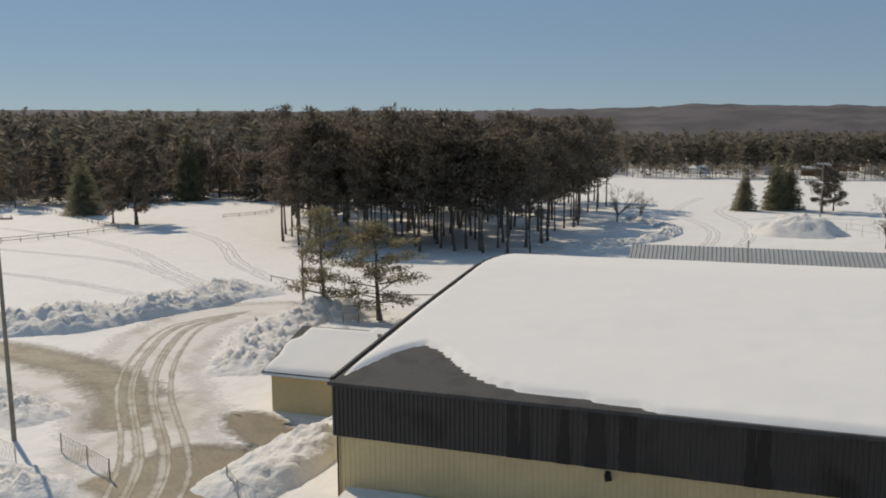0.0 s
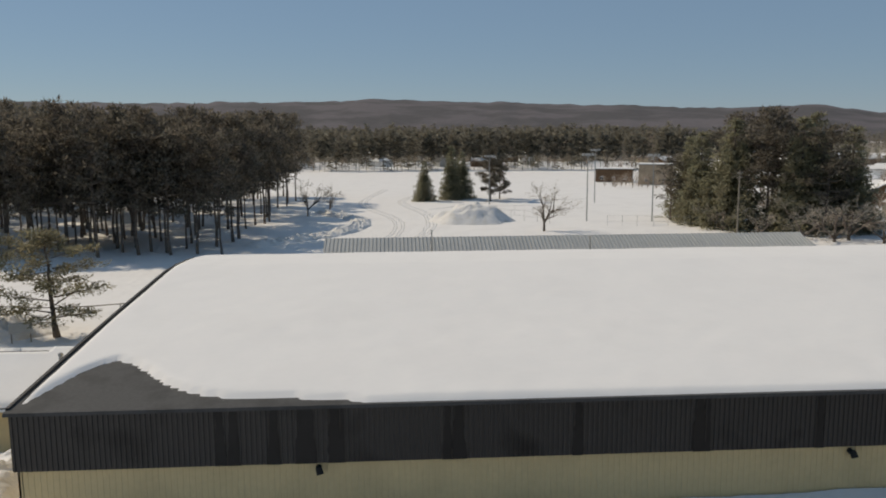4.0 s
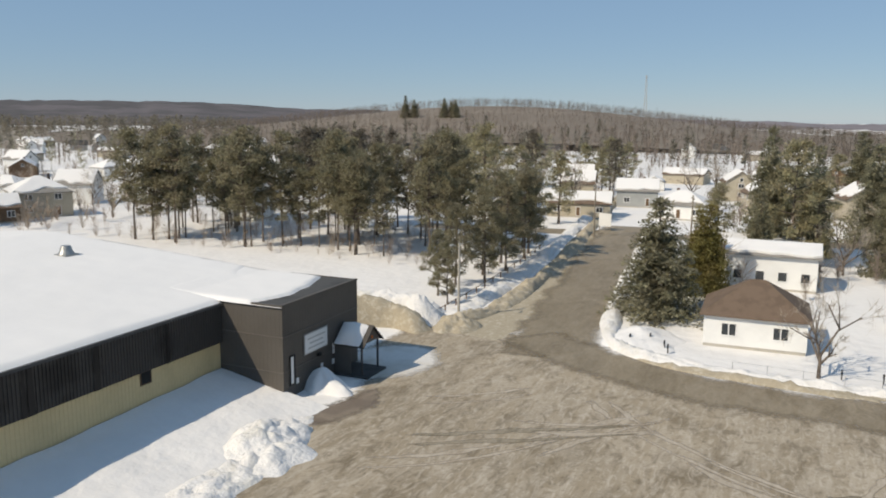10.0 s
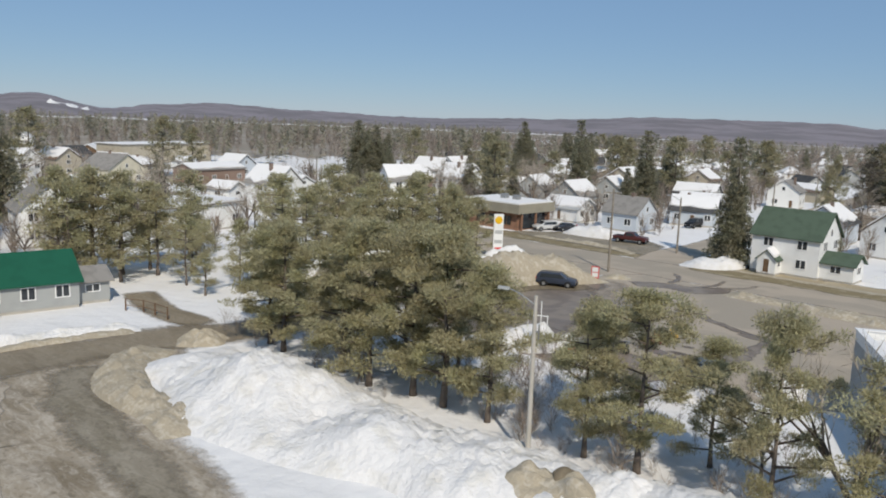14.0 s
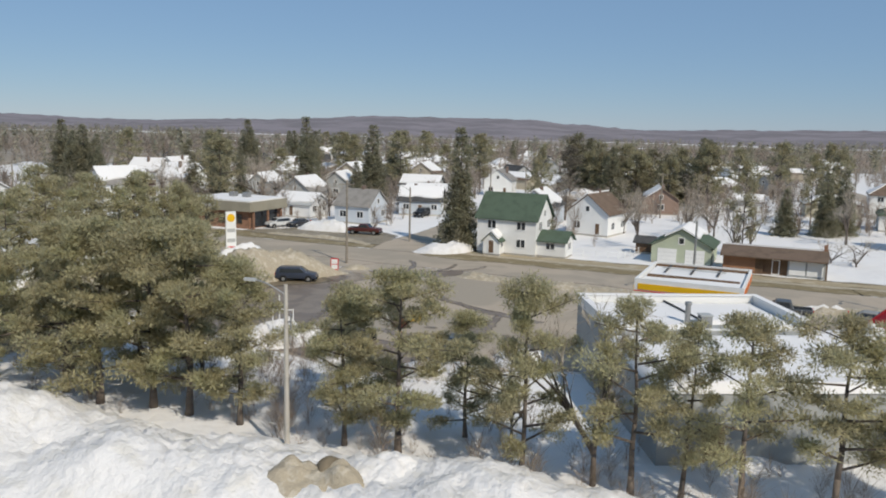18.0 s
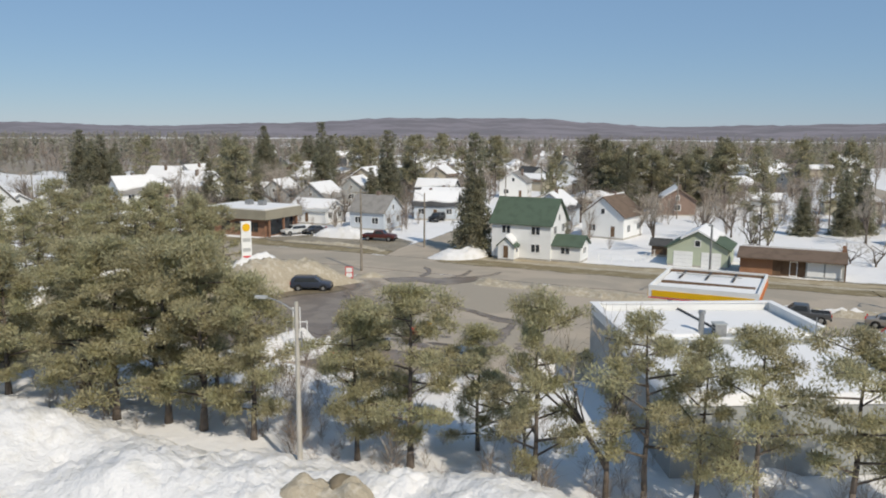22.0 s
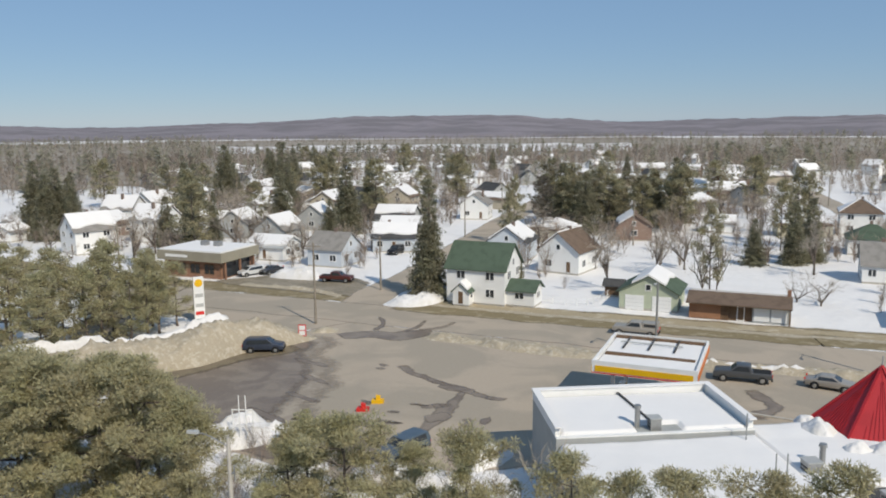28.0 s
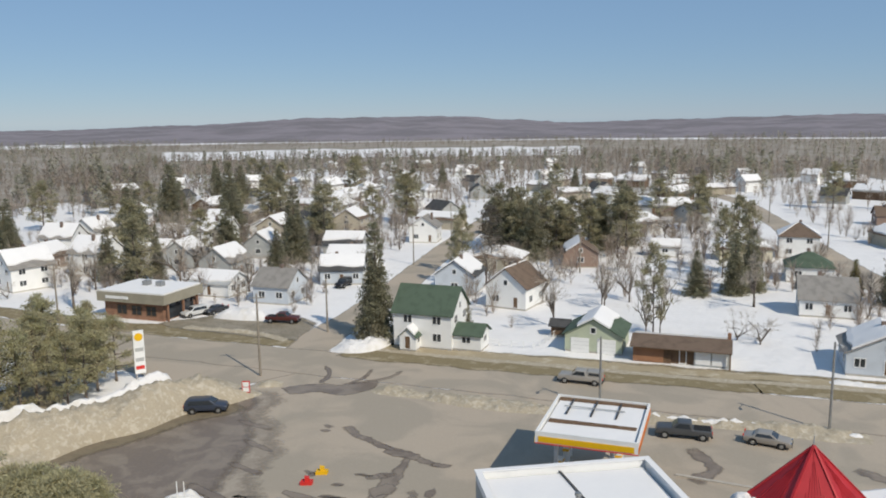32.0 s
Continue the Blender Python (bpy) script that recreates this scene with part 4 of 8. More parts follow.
def hall_bare(x, y):
    w = 0.22 * rough(x, y, 0.3, 2.0) + 0.14 * rough(x, y, 1.2, 2.0)
    near = y - Y0
    d = min(x - X0 + 0.1, X1 - x - 0.15, near + 0.42)
    front = max(0.0, 1.0 - max(0.0, x + 18.0) / 16.0)
    tongue = 5.2 * math.exp(-((x + 17.0) / (2.4 if x < -17.0 else 3.8)) ** 2) + 1.7 * front
    bare = near - tongue + (w if front > 0 else 0.35 + 0.5 * w)
    strip = X0 + 0.1 + 0.3 * max(near, 0.0) - x
    corner = math.hypot((x - 62.4) / 5.0, (y - 43.0) / 3.0) - 1 + 0.4 * w
    return min(d, max(bare, strip), corner * 2)


part("roof_snow", snow_cover(X0, X1, Y0 - 0.42, Y1, lambda x, y: roof_z(max(y, Y0)), hall_bare, 300, 120, 0.3), ROOF_SNOW, hall, "deep smooth snow on the roof", True)
for x, z in ((-4.5, 3.7), (25.0, 3.7)):
    g = Geo().tube((x, Y0 - 0.02, z), (x, Y0 - 0.35, z), 0.16, 0.16, 10).tube((x, Y0 - 0.3, z + 0.1), (x + 0.1, Y0 - 0.42, z - 0.25), 0.17, 0.2, 10)
    part("vent_hood", g, BLACK, hall, "small dark vent hood")
win = part("window", Geo().box(40.5, 41.6, Y0 - 0.06, Y0 - 0.005, 3.0, 4.04), TIMBER, hall)
part("pane", Geo().box(40.6, 41.5, Y0 - 0.075, Y0 - 0.062, 3.1, 3.94), BLACK, win)

# entrance block
block = thing("entrance_block", "tall dark-clad entrance block at the end of the hall", "entrance")
BX0, BX1, BY0 = 49.2, 60.7, 34.5
block_body = part("body", Geo().box(BX0, BX1, BY0, Y0 - 0.02, 0, 7.55).box(BX0 + 0.01, X1, Y0, Y0 + 3.0, 7.2, 7.5), DARK_PANEL, block)
for z in (2.2, 5.05):
    part("trim_band", Geo().box(BX0 - 0.05, BX1 + 0.05, BY0 - 0.05, Y0 - 0.1, z, z + 0.08), SEAM_METAL, block)
ribs(block_body, (BX0, BY0), (BX1, BY0), 0, 7.5, (0, -1), DARK_PANEL, 0.4, 0.015, 0.1)
ribs(block_body, (BX0, Y0), (BX0, BY0), 0, 7.5, (-1, 0), DARK_PANEL, 0.4, 0.015, 0.1)
part("coping", Geo().box(BX0 - 0.04, BX1 + 0.04, BY0 - 0.04, BY0 + 0.25, 7.556, 7.68).box(BX0 - 0.04, BX0 + 0.2, BY0 + 0.25, Y0, 7.556, 7.64).box(BX1 - 0.2, BX1 + 0.04, BY0 + 0.25, Y0 + 1, 7.556, 7.64), DARK_PANEL, block)
part("flat_roof", Geo().box(BX0 + 0.25, BX1 - 0.25, BY0 + 0.25, Y0 + 2.6, 7.45, 7.6), ROOF_DARK, block)


def block_bare(x, y):
    w = 0.35 * rough(x, y, 0.5, 9.0)
    return min(BX1 - x - 0.5 - 0.5 * max(0, 40 - y) * 0.2, y - BY0 - 1.9 - 1.4 * max(0, (x - 56) / 4) - 1.2 * max(0, (51.5 - x) / 2.5) + w, x - BX0 + 0.2, Y0 + 5.8 - y)


part("roof_snow", snow_cover(BX0 - 0.2, BX1, BY0, Y0 + 6, lambda x, y: 7.62 if y < Y0 else max(7.62, roof_z(y) + 0.05), block_bare, 60, 60, 0.26, 3.0), ROOF_SNOW, block, "", True)
sign = part("sign_panel", Geo().box(52.1, 55.4, BY0 - 0.13, BY0 - 0.045, 3.0, 4.55), WHITE_PAINT, block, "white sign board with illegible lettering")
part("sign_frame", Geo().box(52.0, 55.5, BY0 - 0.1, BY0 - 0.042, 2.9, 3.0).box(52.0, 55.5, BY0 - 0.1, BY0 - 0.042, 4.55, 4.65).box(52.0, 52.1, BY0 - 0.1, BY0 - 0.042, 3.0, 4.55).box(55.4, 55.5, BY0 - 0.1, BY0 - 0.042, 3.0, 4.55), STEEL, sign)
for z, w in ((4.1, 2.6), (3.7, 2.0), (3.3, 2.4)):
    part("bar", Geo().box(53.75 - w / 2, 53.75 + w / 2, BY0 - 0.14, BY0 - 0.132, z, z + 0.12), GREY_METAL, sign)
nw = part("window", Geo().box(50.0, 50.7, BY0 - 0.1, BY0 - 0.04, 1.0, 3.4), BLACK, block, "narrow upright window")
part("pane", Geo().box(50.1, 50.45, BY0 - 0.115, BY0 - 0.102, 1.1, 3.3), WHITE_PAINT, nw)
for x, z in ((51.0, 0.9), (54.6, 1.1), (56.4, 1.0), (56.5, 1.9), (56.5, 2.4)):
    part("notice", Geo().box(x - 0.17, x + 0.17, BY0 - 0.1, BY0 - 0.045, z, z + 0.45), WHITE_PAINT, block, "small pale notice")
part("wall_lamp", Geo().box(53.9, 54.25, BY0 - 0.3, BY0 - 0.04, 2.35, 2.6), BLACK, block)
door = part("door", Geo().box(57.2, 58.3, BY0 - 0.12, BY0 - 0.045, 0.2, 2.4), BLACK, block, "dark entrance door")
part("pane", Geo().box(57.4, 58.1, BY0 - 0.135, BY0 - 0.122, 1.0, 2.2), GLASS, door)
porch = thing("porch", "small gabled porch over the hall entrance, snow on its roof", "porch")
PX0, PX1, PY0 = 56.6, 59.6, 31.6
for x in (PX0 + 0.1, PX1 - 0.1):
    part("post", Geo().box(x - 0.07, x + 0.07, PY0 + 0.1, PY0 + 0.24, 0.2, 2.9), DARK_METAL, porch)
part("side_panel", Geo().box(PX0, PX0 + 0.08, PY0 + 1.2, BY0 - 0.06, 0.2, 2.9), DARK_PANEL, porch)
part("step", Geo().box(PX0 - 0.2, PX1 + 0.2, PY0 - 0.5, BY0 - 0.06, 0.0, 0.2), ROOF_DARK, porch)
xm = (PX0 + PX1) / 2
part("gable", Geo().add([(x, y, z) for y in (PY0, PY0 + 0.12) for x, z in ((PX0, 2.9), (PX1, 2.9), (xm, 4.2))], [(0, 1, 2), (5, 4, 3), (0, 3, 4, 1), (1, 4, 5, 2), (2, 5, 3, 0)]), DARK_PANEL, porch)
for s in (-1, 1):
    xe = xm + s * (PX1 - PX0 + 0.5) / 2
    part("roof", Geo().slab([(xm, PY0 - 0.25, 4.35), (xe, PY0 - 0.25, 2.8), (xe, BY0 - 0.06, 2.8), (xm, BY0 - 0.06, 4.35)], 0.12), DARK_METAL, porch)
g = Geo()
for i in range(9):
    for j in range(9):
        u, v = i / 8, j / 8
        lift = 0.6 * (math.sin(math.pi * u) * math.sin(math.pi * v)) ** 0.5
        g.v.append((xm - 1.8 * (1 - u) + 0.1 * rough(u * 3, v * 3, 1.0), PY0 + 0.2 + (BY0 - PY0 - 0.4) * v, 2.83 + 1.5 * u + lift + 0.06 * rough(u * 4, v * 4, 1.0, 3)))
g.f = [(i * 9 + j, (i + 1) * 9 + j, (i + 1) * 9 + j + 1, i * 9 + j + 1) for i in range(8) for j in range(8)]
part("roof_snow", g, ROOF_SNOW, porch, "thick rounded snow on the porch roof", True)
part("porch_lamp", Geo().box(xm - 0.08, xm + 0.08, PY0 - 0.12, PY0 - 0.01, 3.2, 3.4), ORANGE, porch)

vent = thing("roof_ventilator", "squat galvanised ventilator on the snowy hall roof", "ventilator", at=pose(52.5, 61, roof_z(61) + 0.1))
part("curb", Geo().box(-0.75, 0.75, -0.75, 0.75, -0.05, 0.28), STEEL, vent)
part("drum", Geo().tube((0, 0, 0.28), (0, 0, 0.75), 0.75, 0.5, 16), STEEL, vent)
part("cap", Geo().tube((0, 0, 0.75), (0, 0, 1.05), 0.55, 0.42, 16), STEEL, vent)

# yellow shed beside the hall
shed = thing("yellow_shed", "yellow metal-clad shed with snow on its dark roof, beside the hall", "shed")
SX0, SX1, SY0, SY1 = -32.0, -22.0, 53.2, 65.6
part("wall", Geo().box(SX0, SX1, SY0, SY1, 0, 3.45), YELLOW_METAL, shed)
ym = (SY0 + SY1) / 2
for x in (SX0, SX1 - 0.1):
    part("gable", Geo().add([(x + dx, y, z) for dx in (0, 0.1) for y, z in ((SY0, 3.45), (SY1, 3.45), (ym, 5.25))], [(0, 1, 2), (5, 4, 3), (0, 3, 4, 1), (1, 4, 5, 2), (2, 5, 3, 0)]), YELLOW_METAL, shed)
for y in (SY0 - 0.6, SY1 + 0.6):
    part("roof", Geo().slab([(SX0 - 0.5, y, 3.3), (SX1 + 0.3, y, 3.3), (SX1 + 0.3, ym, 5.4), (SX0 - 0.5, ym, 5.4)], 0.15), ROOF_DARK, shed)


def shed_bare(x, y):
    if x < -26 and abs(y - ym) < 0.5 + 0.3 * rough(x, y, 0.7, 2):
        return -1
    return min(x - SX0 + 0.35 - 1.5 * max(0, (y - 57) / 3) - 0.5 * rough(x, y, 0.6, 1), SX1 - x + 0.2, y - SY0 + 0.7, SY1 + 0.5 - y)


part("roof_snow", snow_cover(SX0 - 0.5, SX1 + 0.3, SY0 - 0.7, SY1 + 0.5, lambda x, y: 5.4 - abs(y - ym) * 0.32, shed_bare, 50, 50, 0.35, 4.0), ROOF_SNOW, shed, "", True)
part("flue", Geo().tube((-24.6, 57.5, 3.8), (-24.6, 57.5, 5.5), 0.14, 0.14, 10).tube((-24.6, 57.5, 5.5), (-24.6, 57.5, 5.7), 0.2, 0.16, 10), STEEL, shed)

# long metal-roofed building behind the hall
back = thing("metal_roofed_shed", "long low building with a pale standing-seam metal roof", "shed")
part("wall", Geo().box(-8.6, 54.6, 98.4, 108.0, 0, 5.6), GREY_METAL, back)
part("roof", Geo().slab([(-9.2, 97.6, 5.4), (55.6, 97.6, 5.4), (54.4, 103.4, 7.7), (-9.2, 103.4, 7.7)], 0.12), GREY_METAL, back)
part("roof", Geo().slab([(-9.2, 103.4, 7.7), (54.4, 103.4, 7.7), (55.6, 109, 5.4), (-9.2, 109, 5.4)], 0.12), GREY_METAL, back)
seam = mesh_from("seam", Geo().add([(-0.06, 97.6, 5.4), (-0.06, 103.4, 7.7), (0.06, 103.4, 7.7), (0.06, 97.6, 5.4), (-0.03, 97.6, 5.47), (-0.03, 103.4, 7.77), (0.03, 103.4, 7.77), (0.03, 97.6, 5.47)], [(0, 1, 5, 4), (4, 5, 6, 7), (7, 6, 2, 3)]), STEEL)
for i in range(128):
    part("seam", seam, None, back).location = (-9.0 + i * 0.5, 0, 0)
for x, h in ((4.4, 9.4), (24.1, 8.4)):
    p = thing("steel_post", "thin steel post behind the hall roof", "post", "posts behind the hall")
    part("shaft", Geo().tube((x, 96.5, 0), (x, 96.5, h), 0.09, 0.09, 8), STEEL, p)
    part("cap", Geo().box(x - 0.12, x + 0.12, 96.38, 96.62, h, h + 0.06), STEEL, p)


# ---- trees ----
def needles(rng, centres, radii, count, length, width):
    """Dense clumps of short sprays that lie every way inside flattened balls."""
    c = np.repeat(np.asarray(centres, float), count, 0)
    r = np.repeat(np.asarray(radii, float), count)
    n = len(c)
    o = rng.normal(size=(n, 3))
    o /= np.linalg.norm(o, axis=1, keepdims=True)
    p = c + o * (r * rng.uniform(0.2, 1.35, n) ** 0.7)[:, None] * (1, 1, 0.55)
    d = rng.normal(size=(n, 3)) * 0.7 + o * 1.1 + (0, 0, 0.3)
    d /= np.linalg.norm(d, axis=1, keepdims=True)
    side = np.cross(d, rng.normal(size=(n, 3)) * 0.5 + (0, 0, 1.0))
    side /= np.linalg.norm(side, axis=1, keepdims=True) + 1e-9
    ln, w = (length * rng.uniform(0.6, 1.3, n))[:, None], (width * rng.uniform(0.6, 1.3, n))[:, None]
    v = np.stack([p - side * w, p + side * w, p + d * ln], 1).reshape(-1, 3)
    return v, np.arange(3 * n).reshape(-1, 3)


def array_mesh(name, v, f, mat):
    me = bpy.data.meshes.new(name)
    me.from_pydata(v.tolist(), [], f.tolist())
    me.materials.append(mat)
    me.update()
    return me


def trunk_mesh(name, rng, height, r, limbs, lean=0.02, mat=BARK):
    g = Geo()
    steps, p = 7, Vector((0, 0, -0.1))
    pts = [p]
    for i in range(steps):
        p = p + Vector((rng.normal(0, lean * height / steps * 2), rng.normal(0, lean * height / steps * 2), height / steps))
        pts.append(p)
    for i in range(steps):
        g.tube(pts[i], pts[i + 1], r * (1 - 0.85 * i / steps) * (1.35 if i == 0 else 1), r * (1 - 0.85 * (i + 1) / steps), 7)
    for a, b, rad in limbs:
        g.tube(a, b, rad, rad * 0.35, 4)
    return mesh_from(name, g, mat, True)


def pine(seed, bushy, sprays=0, fine=True, mat=NEEDLES, base=0.0, n=0):
    """A ten-metre pine. bushy: a spreading crown from low down; otherwise a bare stem and a high crown."""
    rng = np.random.default_rng(seed)
    limbs, cs, rs_ = [], [], []
    base = base or (0.14 if bushy else 0.33)
    n = n or (25 if bushy else 24)
    for i in range(n):
        u = base + (0.97 - base) * (i / (n - 1)) ** 0.9
        z = 10 * u
        t = 2.4 * i + rng.uniform(0, 1.2)
        s = (u - base) / (1 - base)
        reach = (2.9 if bushy else 1.9) * (0.45 + 1.5 * s * (1 - s) + 0.35 * (1 - s)) * rng.uniform(0.45, 1.2)
        reach *= 1.0 if s < 0.85 else 0.6
        tip = Vector((math.cos(t) * reach, math.sin(t) * reach, z + reach * rng.uniform(0.02, 0.4)))
        limbs.append((Vector((0, 0, z)), tip, 0.075 * (1.1 - 0.6 * s)))
        k = 5 if bushy else 3
        for j in range(k):
            q = Vector((0, 0, z)).lerp(tip, 1.0 - 0.6 * j / k)
            q += Vector((rng.normal(0, 0.3), rng.normal(0, 0.3), rng.normal(0, 0.14)))
            cs.append(q)
            rs_.append((0.62 if bushy else 0.6) * rng.uniform(0.55, 1.25))
    cs.append(Vector((0, 0, 9.9)))
    rs_.append(0.5)
    trunk = trunk_mesh("trunk", rng, 9.6, 0.17 if bushy else 0.105, limbs)
    v, f = needles(rng, cs, [0.98 * q for q in rs_], sprays, 0.22 if sprays > 100 else 0.27 if fine or not bushy else 0.34, 0.036 if sprays > 100 else 0.065 if fine else 0.085 if bushy else 0.075)
    return trunk, array_mesh("crown", v, f, mat)


def spruce(seed, mat=SPRUCE_NEEDLES, wide=1.0, low=0.06):
    rng = np.random.default_rng(seed)
    limbs, cs, rs_ = [], [], []
    tiers = 17
    for k in range(tiers):
        u = low + (0.97 - low) * k / (tiers - 1)
        z, reach = 10 * u, 2.75 * wide * (1 - u) ** 0.95 + 0.18
        m = max(3, int(9 * (1 - u)) + 2)
        for j in range(m):
            t = 2 * math.pi * (j + rng.uniform(-0.3, 0.3)) / m + k
            r = reach * rng.uniform(0.75, 1.12)
            tip = Vector((math.cos(t) * r, math.sin(t) * r, z - 0.22 * r))
            limbs.append((Vector((0, 0, z)), tip, 0.03))
            for q in ((1.0, 0.62, 0.3) if r > 0.9 else (0.9,)):
                cs.append(Vector((0, 0, z)).lerp(tip, q) + Vector(rng.normal(0, 0.07, 3)))
                rs_.append((0.55 if r > 0.9 else 0.4) * rng.uniform(0.7, 1.2))
    trunk = trunk_mesh("trunk", rng, 9.8, 0.17, limbs[::3], 0.004)
    v, f = needles(rng, cs, [0.95 * q for q in rs_], 68, 0.26, 0.075)
    return trunk, array_mesh("crown", v, f, mat)


def bare_tree(seed, spread=1.0, low=0.18, mat=TWIG):
    """Trunk and limbs as tubes; the fine crown as slender tapering twigs."""
    rng = np.random.default_rng(seed)
    g, twigs = Geo(), Geo()

    def sliver(a, b, w):
        d = (b - a).normalized()
        side = d.cross(Vector(rng.normal(0, 1, 3))).normalized() * w
        twigs.add([a - side, a + side, b], [(0, 1, 2)])

    def grow(a, d, ln, r, depth):
        b = a + d * ln
        if depth < 3:
            g.tube(a, b, r, r * 0.62, 6 if depth < 2 else 4)
        else:
            sliver(a, b, 0.03 if depth == 3 else 0.02)
        if depth == 4:
            for _ in range(7):
                e = (d + Vector(rng.normal(0, 0.6, 3)) + Vector((0, 0, 0.15))).normalized()
                p = a.lerp(b, rng.uniform(0.2, 1.0))
                sliver(p, p + e * ln * rng.uniform(0.5, 1.0), 0.014)
            return
        for _ in range(3):
            e = (d + Vector(rng.normal(0, 0.45 * spread, 3)) + Vector((0, 0, 0.10))).normalized()
            grow(a + d * ln * rng.uniform(0.5, 1.0), e, ln * rng.uniform(0.58, 0.85), r * 0.58, depth + 1)

    grow(Vector((0, 0, -0.1)), Vector((0, 0, 1)), 10 * low, 0.17, 0)
    for _ in range(3):
        d = Vector(rng.normal(0, 0.5 * spread, 3))
        d.z = 1
        grow(Vector((0, 0, 10 * low * rng.uniform(0.6, 1))), d.normalized(), 2.6, 0.11, 1)
    top = max(p[2] for p in twigs.v)
    k = 10 / top
    for q in (g, twigs):
        q.v = [(x * k, y * k, z * k) for x, y, z in q.v]
    return mesh_from("trunk", g, BARK, True), mesh_from("crown", twigs, mat)


TREES = {
    "near": [pine(s, True, 175) for s in (1, 2, 3, 4, 5, 6)],
    "slim": [pine(s, True, 150, base=0.3, n=17) for s in (61, 62, 63, 64)],
    "roadside": [pine(s, True, 62, True, GROVE_NEEDLES) for s in (2, 3)],
    "bushy": [pine(s, True, 46, True) for s in (1, 2, 3, 4)],
    "town": [pine(s, True, 34, False, STREET_NEEDLES) for s in (7, 8, 9)],
    "grove": [pine(s, False, 52, False, GROVE_NEEDLES) for s in (15, 16, 17)],
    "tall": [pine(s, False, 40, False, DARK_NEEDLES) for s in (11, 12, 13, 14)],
    # bushy pines again; the darker needles carry their backlit shade
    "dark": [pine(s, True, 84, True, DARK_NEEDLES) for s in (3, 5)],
    "airy": [pine(s, True, 46, True, GROVE_NEEDLES) for s in (1, 4)],
    "spruce": [spruce(s) for s in (21, 22)] + [spruce(23, wide=0.75)],
    "cedar": [spruce(31, CEDAR_NEEDLES, 0.85, 0.02)],
    "bare": [bare_tree(s) for s in (41, 42, 43)],
    "shrub": [bare_tree(s, 1.5, 0.06) for s in (51, 52)],
}
NAMES = {"near": "pine_tree", "slim": "pine_tree", "roadside": "pine_tree", "bushy": "pine_tree", "town": "pine_tree", "grove": "tall_pine", "tall": "tall_pine", "dark": "pine_tree", "airy": "pine_tree", "spruce": "spruce_tree", "cedar": "cedar_tree", "bare": "bare_tree", "shrub": "bare_shrub"}
LABELS = {
    "airy": "thin spreading pine beside the packed track",
    "dark": "spreading dark pine standing alone in the snow",
    "slim": "slender olive-green pine with a bare lower stem",
    "roadside": "narrow dark pine beside the muddy street",
    "near": "bushy olive-green pine standing in snow beside the lot",
    "grove": "tall olive-brown pine with a bare stem",
    "town": "dull green pine among the houses",
    "bushy": "bushy olive-green pine standing in snow", "tall": "tall dark pine with a bare stem and high crown", "spruce": "dark green conical spruce in the snow",
    "cedar": "dense yellowish-green cedar in the snow", "bare": "leafless grey-brown tree with fine twigs", "shrub": "low leafless shrub, a haze of brown twigs",
}
tree_rng = random.Random(77)
placed_trees = []


def plant(kind, x, y, h, variant=None, wide=1.0, label="", group=""):
    i = tree_rng.randrange(len(TREES[kind])) if variant is None else variant % len(TREES[kind])
    s = h / 10
    ob = thing(NAMES[kind], label or LABELS[kind], "shrub" if kind == "shrub" else "tree", group)
    ob.matrix_world = Matrix.LocRotScale((x, y, ground_z(x, y)), Euler((0, 0, tree_rng.uniform(0, 6.28))), (s * wide, s * wide, s))
    trunk, crown = TREES[kind][i]
    part("trunk", trunk, None, ob)
    part("crown", crown, None, ob)
    placed_trees.append((x, y))
    return ob


# row of pines between the lot and the filling station
for k, (x, y, h, w) in enumerate([(58, -40, 10.5, 1.1), (55.4, -39.6, 11, 1.05), (51, -43, 11.5, 1.1), (48, -40, 12, 1.0), (44, -39.4, 12.5, 1.05), (40.3, -40.5, 12.6, 1.0), (37.2, -40.5, 12.8, 1.0), (33.2, -40.7, 10.5, 0.95),
                                  (46, -45, 10.2, 1.0), (41, -46, 10.0, 1.0), (25.5, -40.9, 9.6, 0.85), (22.1, -41.4, 11.0, 0.95), (19.5, -45.5, 8.0, 0.9), (8.4, -41.6, 10.6, 0.9), (6.0, -43, 9.4, 0.8), (3.0, -42, 10.4, 0.9),
                                  (-1.2, -42.5, 10.8, 0.95), (-5, -44, 11, 1.0), (-10, -43, 11, 1.0), (-16, -44, 11, 1.0), (63, -45, 9, 0.9), (67, -47, 9.5, 0.85), (28, -46.5, 8.2, 0.8)]):
    plant("near" if x > 12 else "slim", x, y, h, k, w * (1.1 if x > 30 else 1.15), group="pines along the lot")
plant("near", 14.4, -41.5, 11.2, 2, 0.85, "leaning grey pine, half bare, beside the shop", "pines along the lot")
plant("bare", 10.6, -42.4, 11.5, 0, 0.8, group="pines along the lot")
plant("bare", 16.6, -46, 9.0, 1, 0.8)
# pines round the sign and behind
for x, y, h in [(76, -72, 11), (79, -77, 12), (82, -82, 12), (77, -83, 11), (86, -76, 12), (84, -68, 12), (90, -72, 13), (74, -64, 10), (80, -60, 11), (73, -76, 10), (74, -80, 11), (78, -68, 11), (81, -73, 12), (85, -84, 12), (83, -64, 11), (76, -87.5, 9), (79, -86, 10), (82.5, -90, 10), (75.5, -83.5, 9.5), (88, -62, 12), (96, -80, 11), (94, -66, 10), (102, -70, 11), (98, -54, 12), (90, -50, 10)]:
    plant("bushy", x, y, h, wide=0.95, group="pines behind the bank")
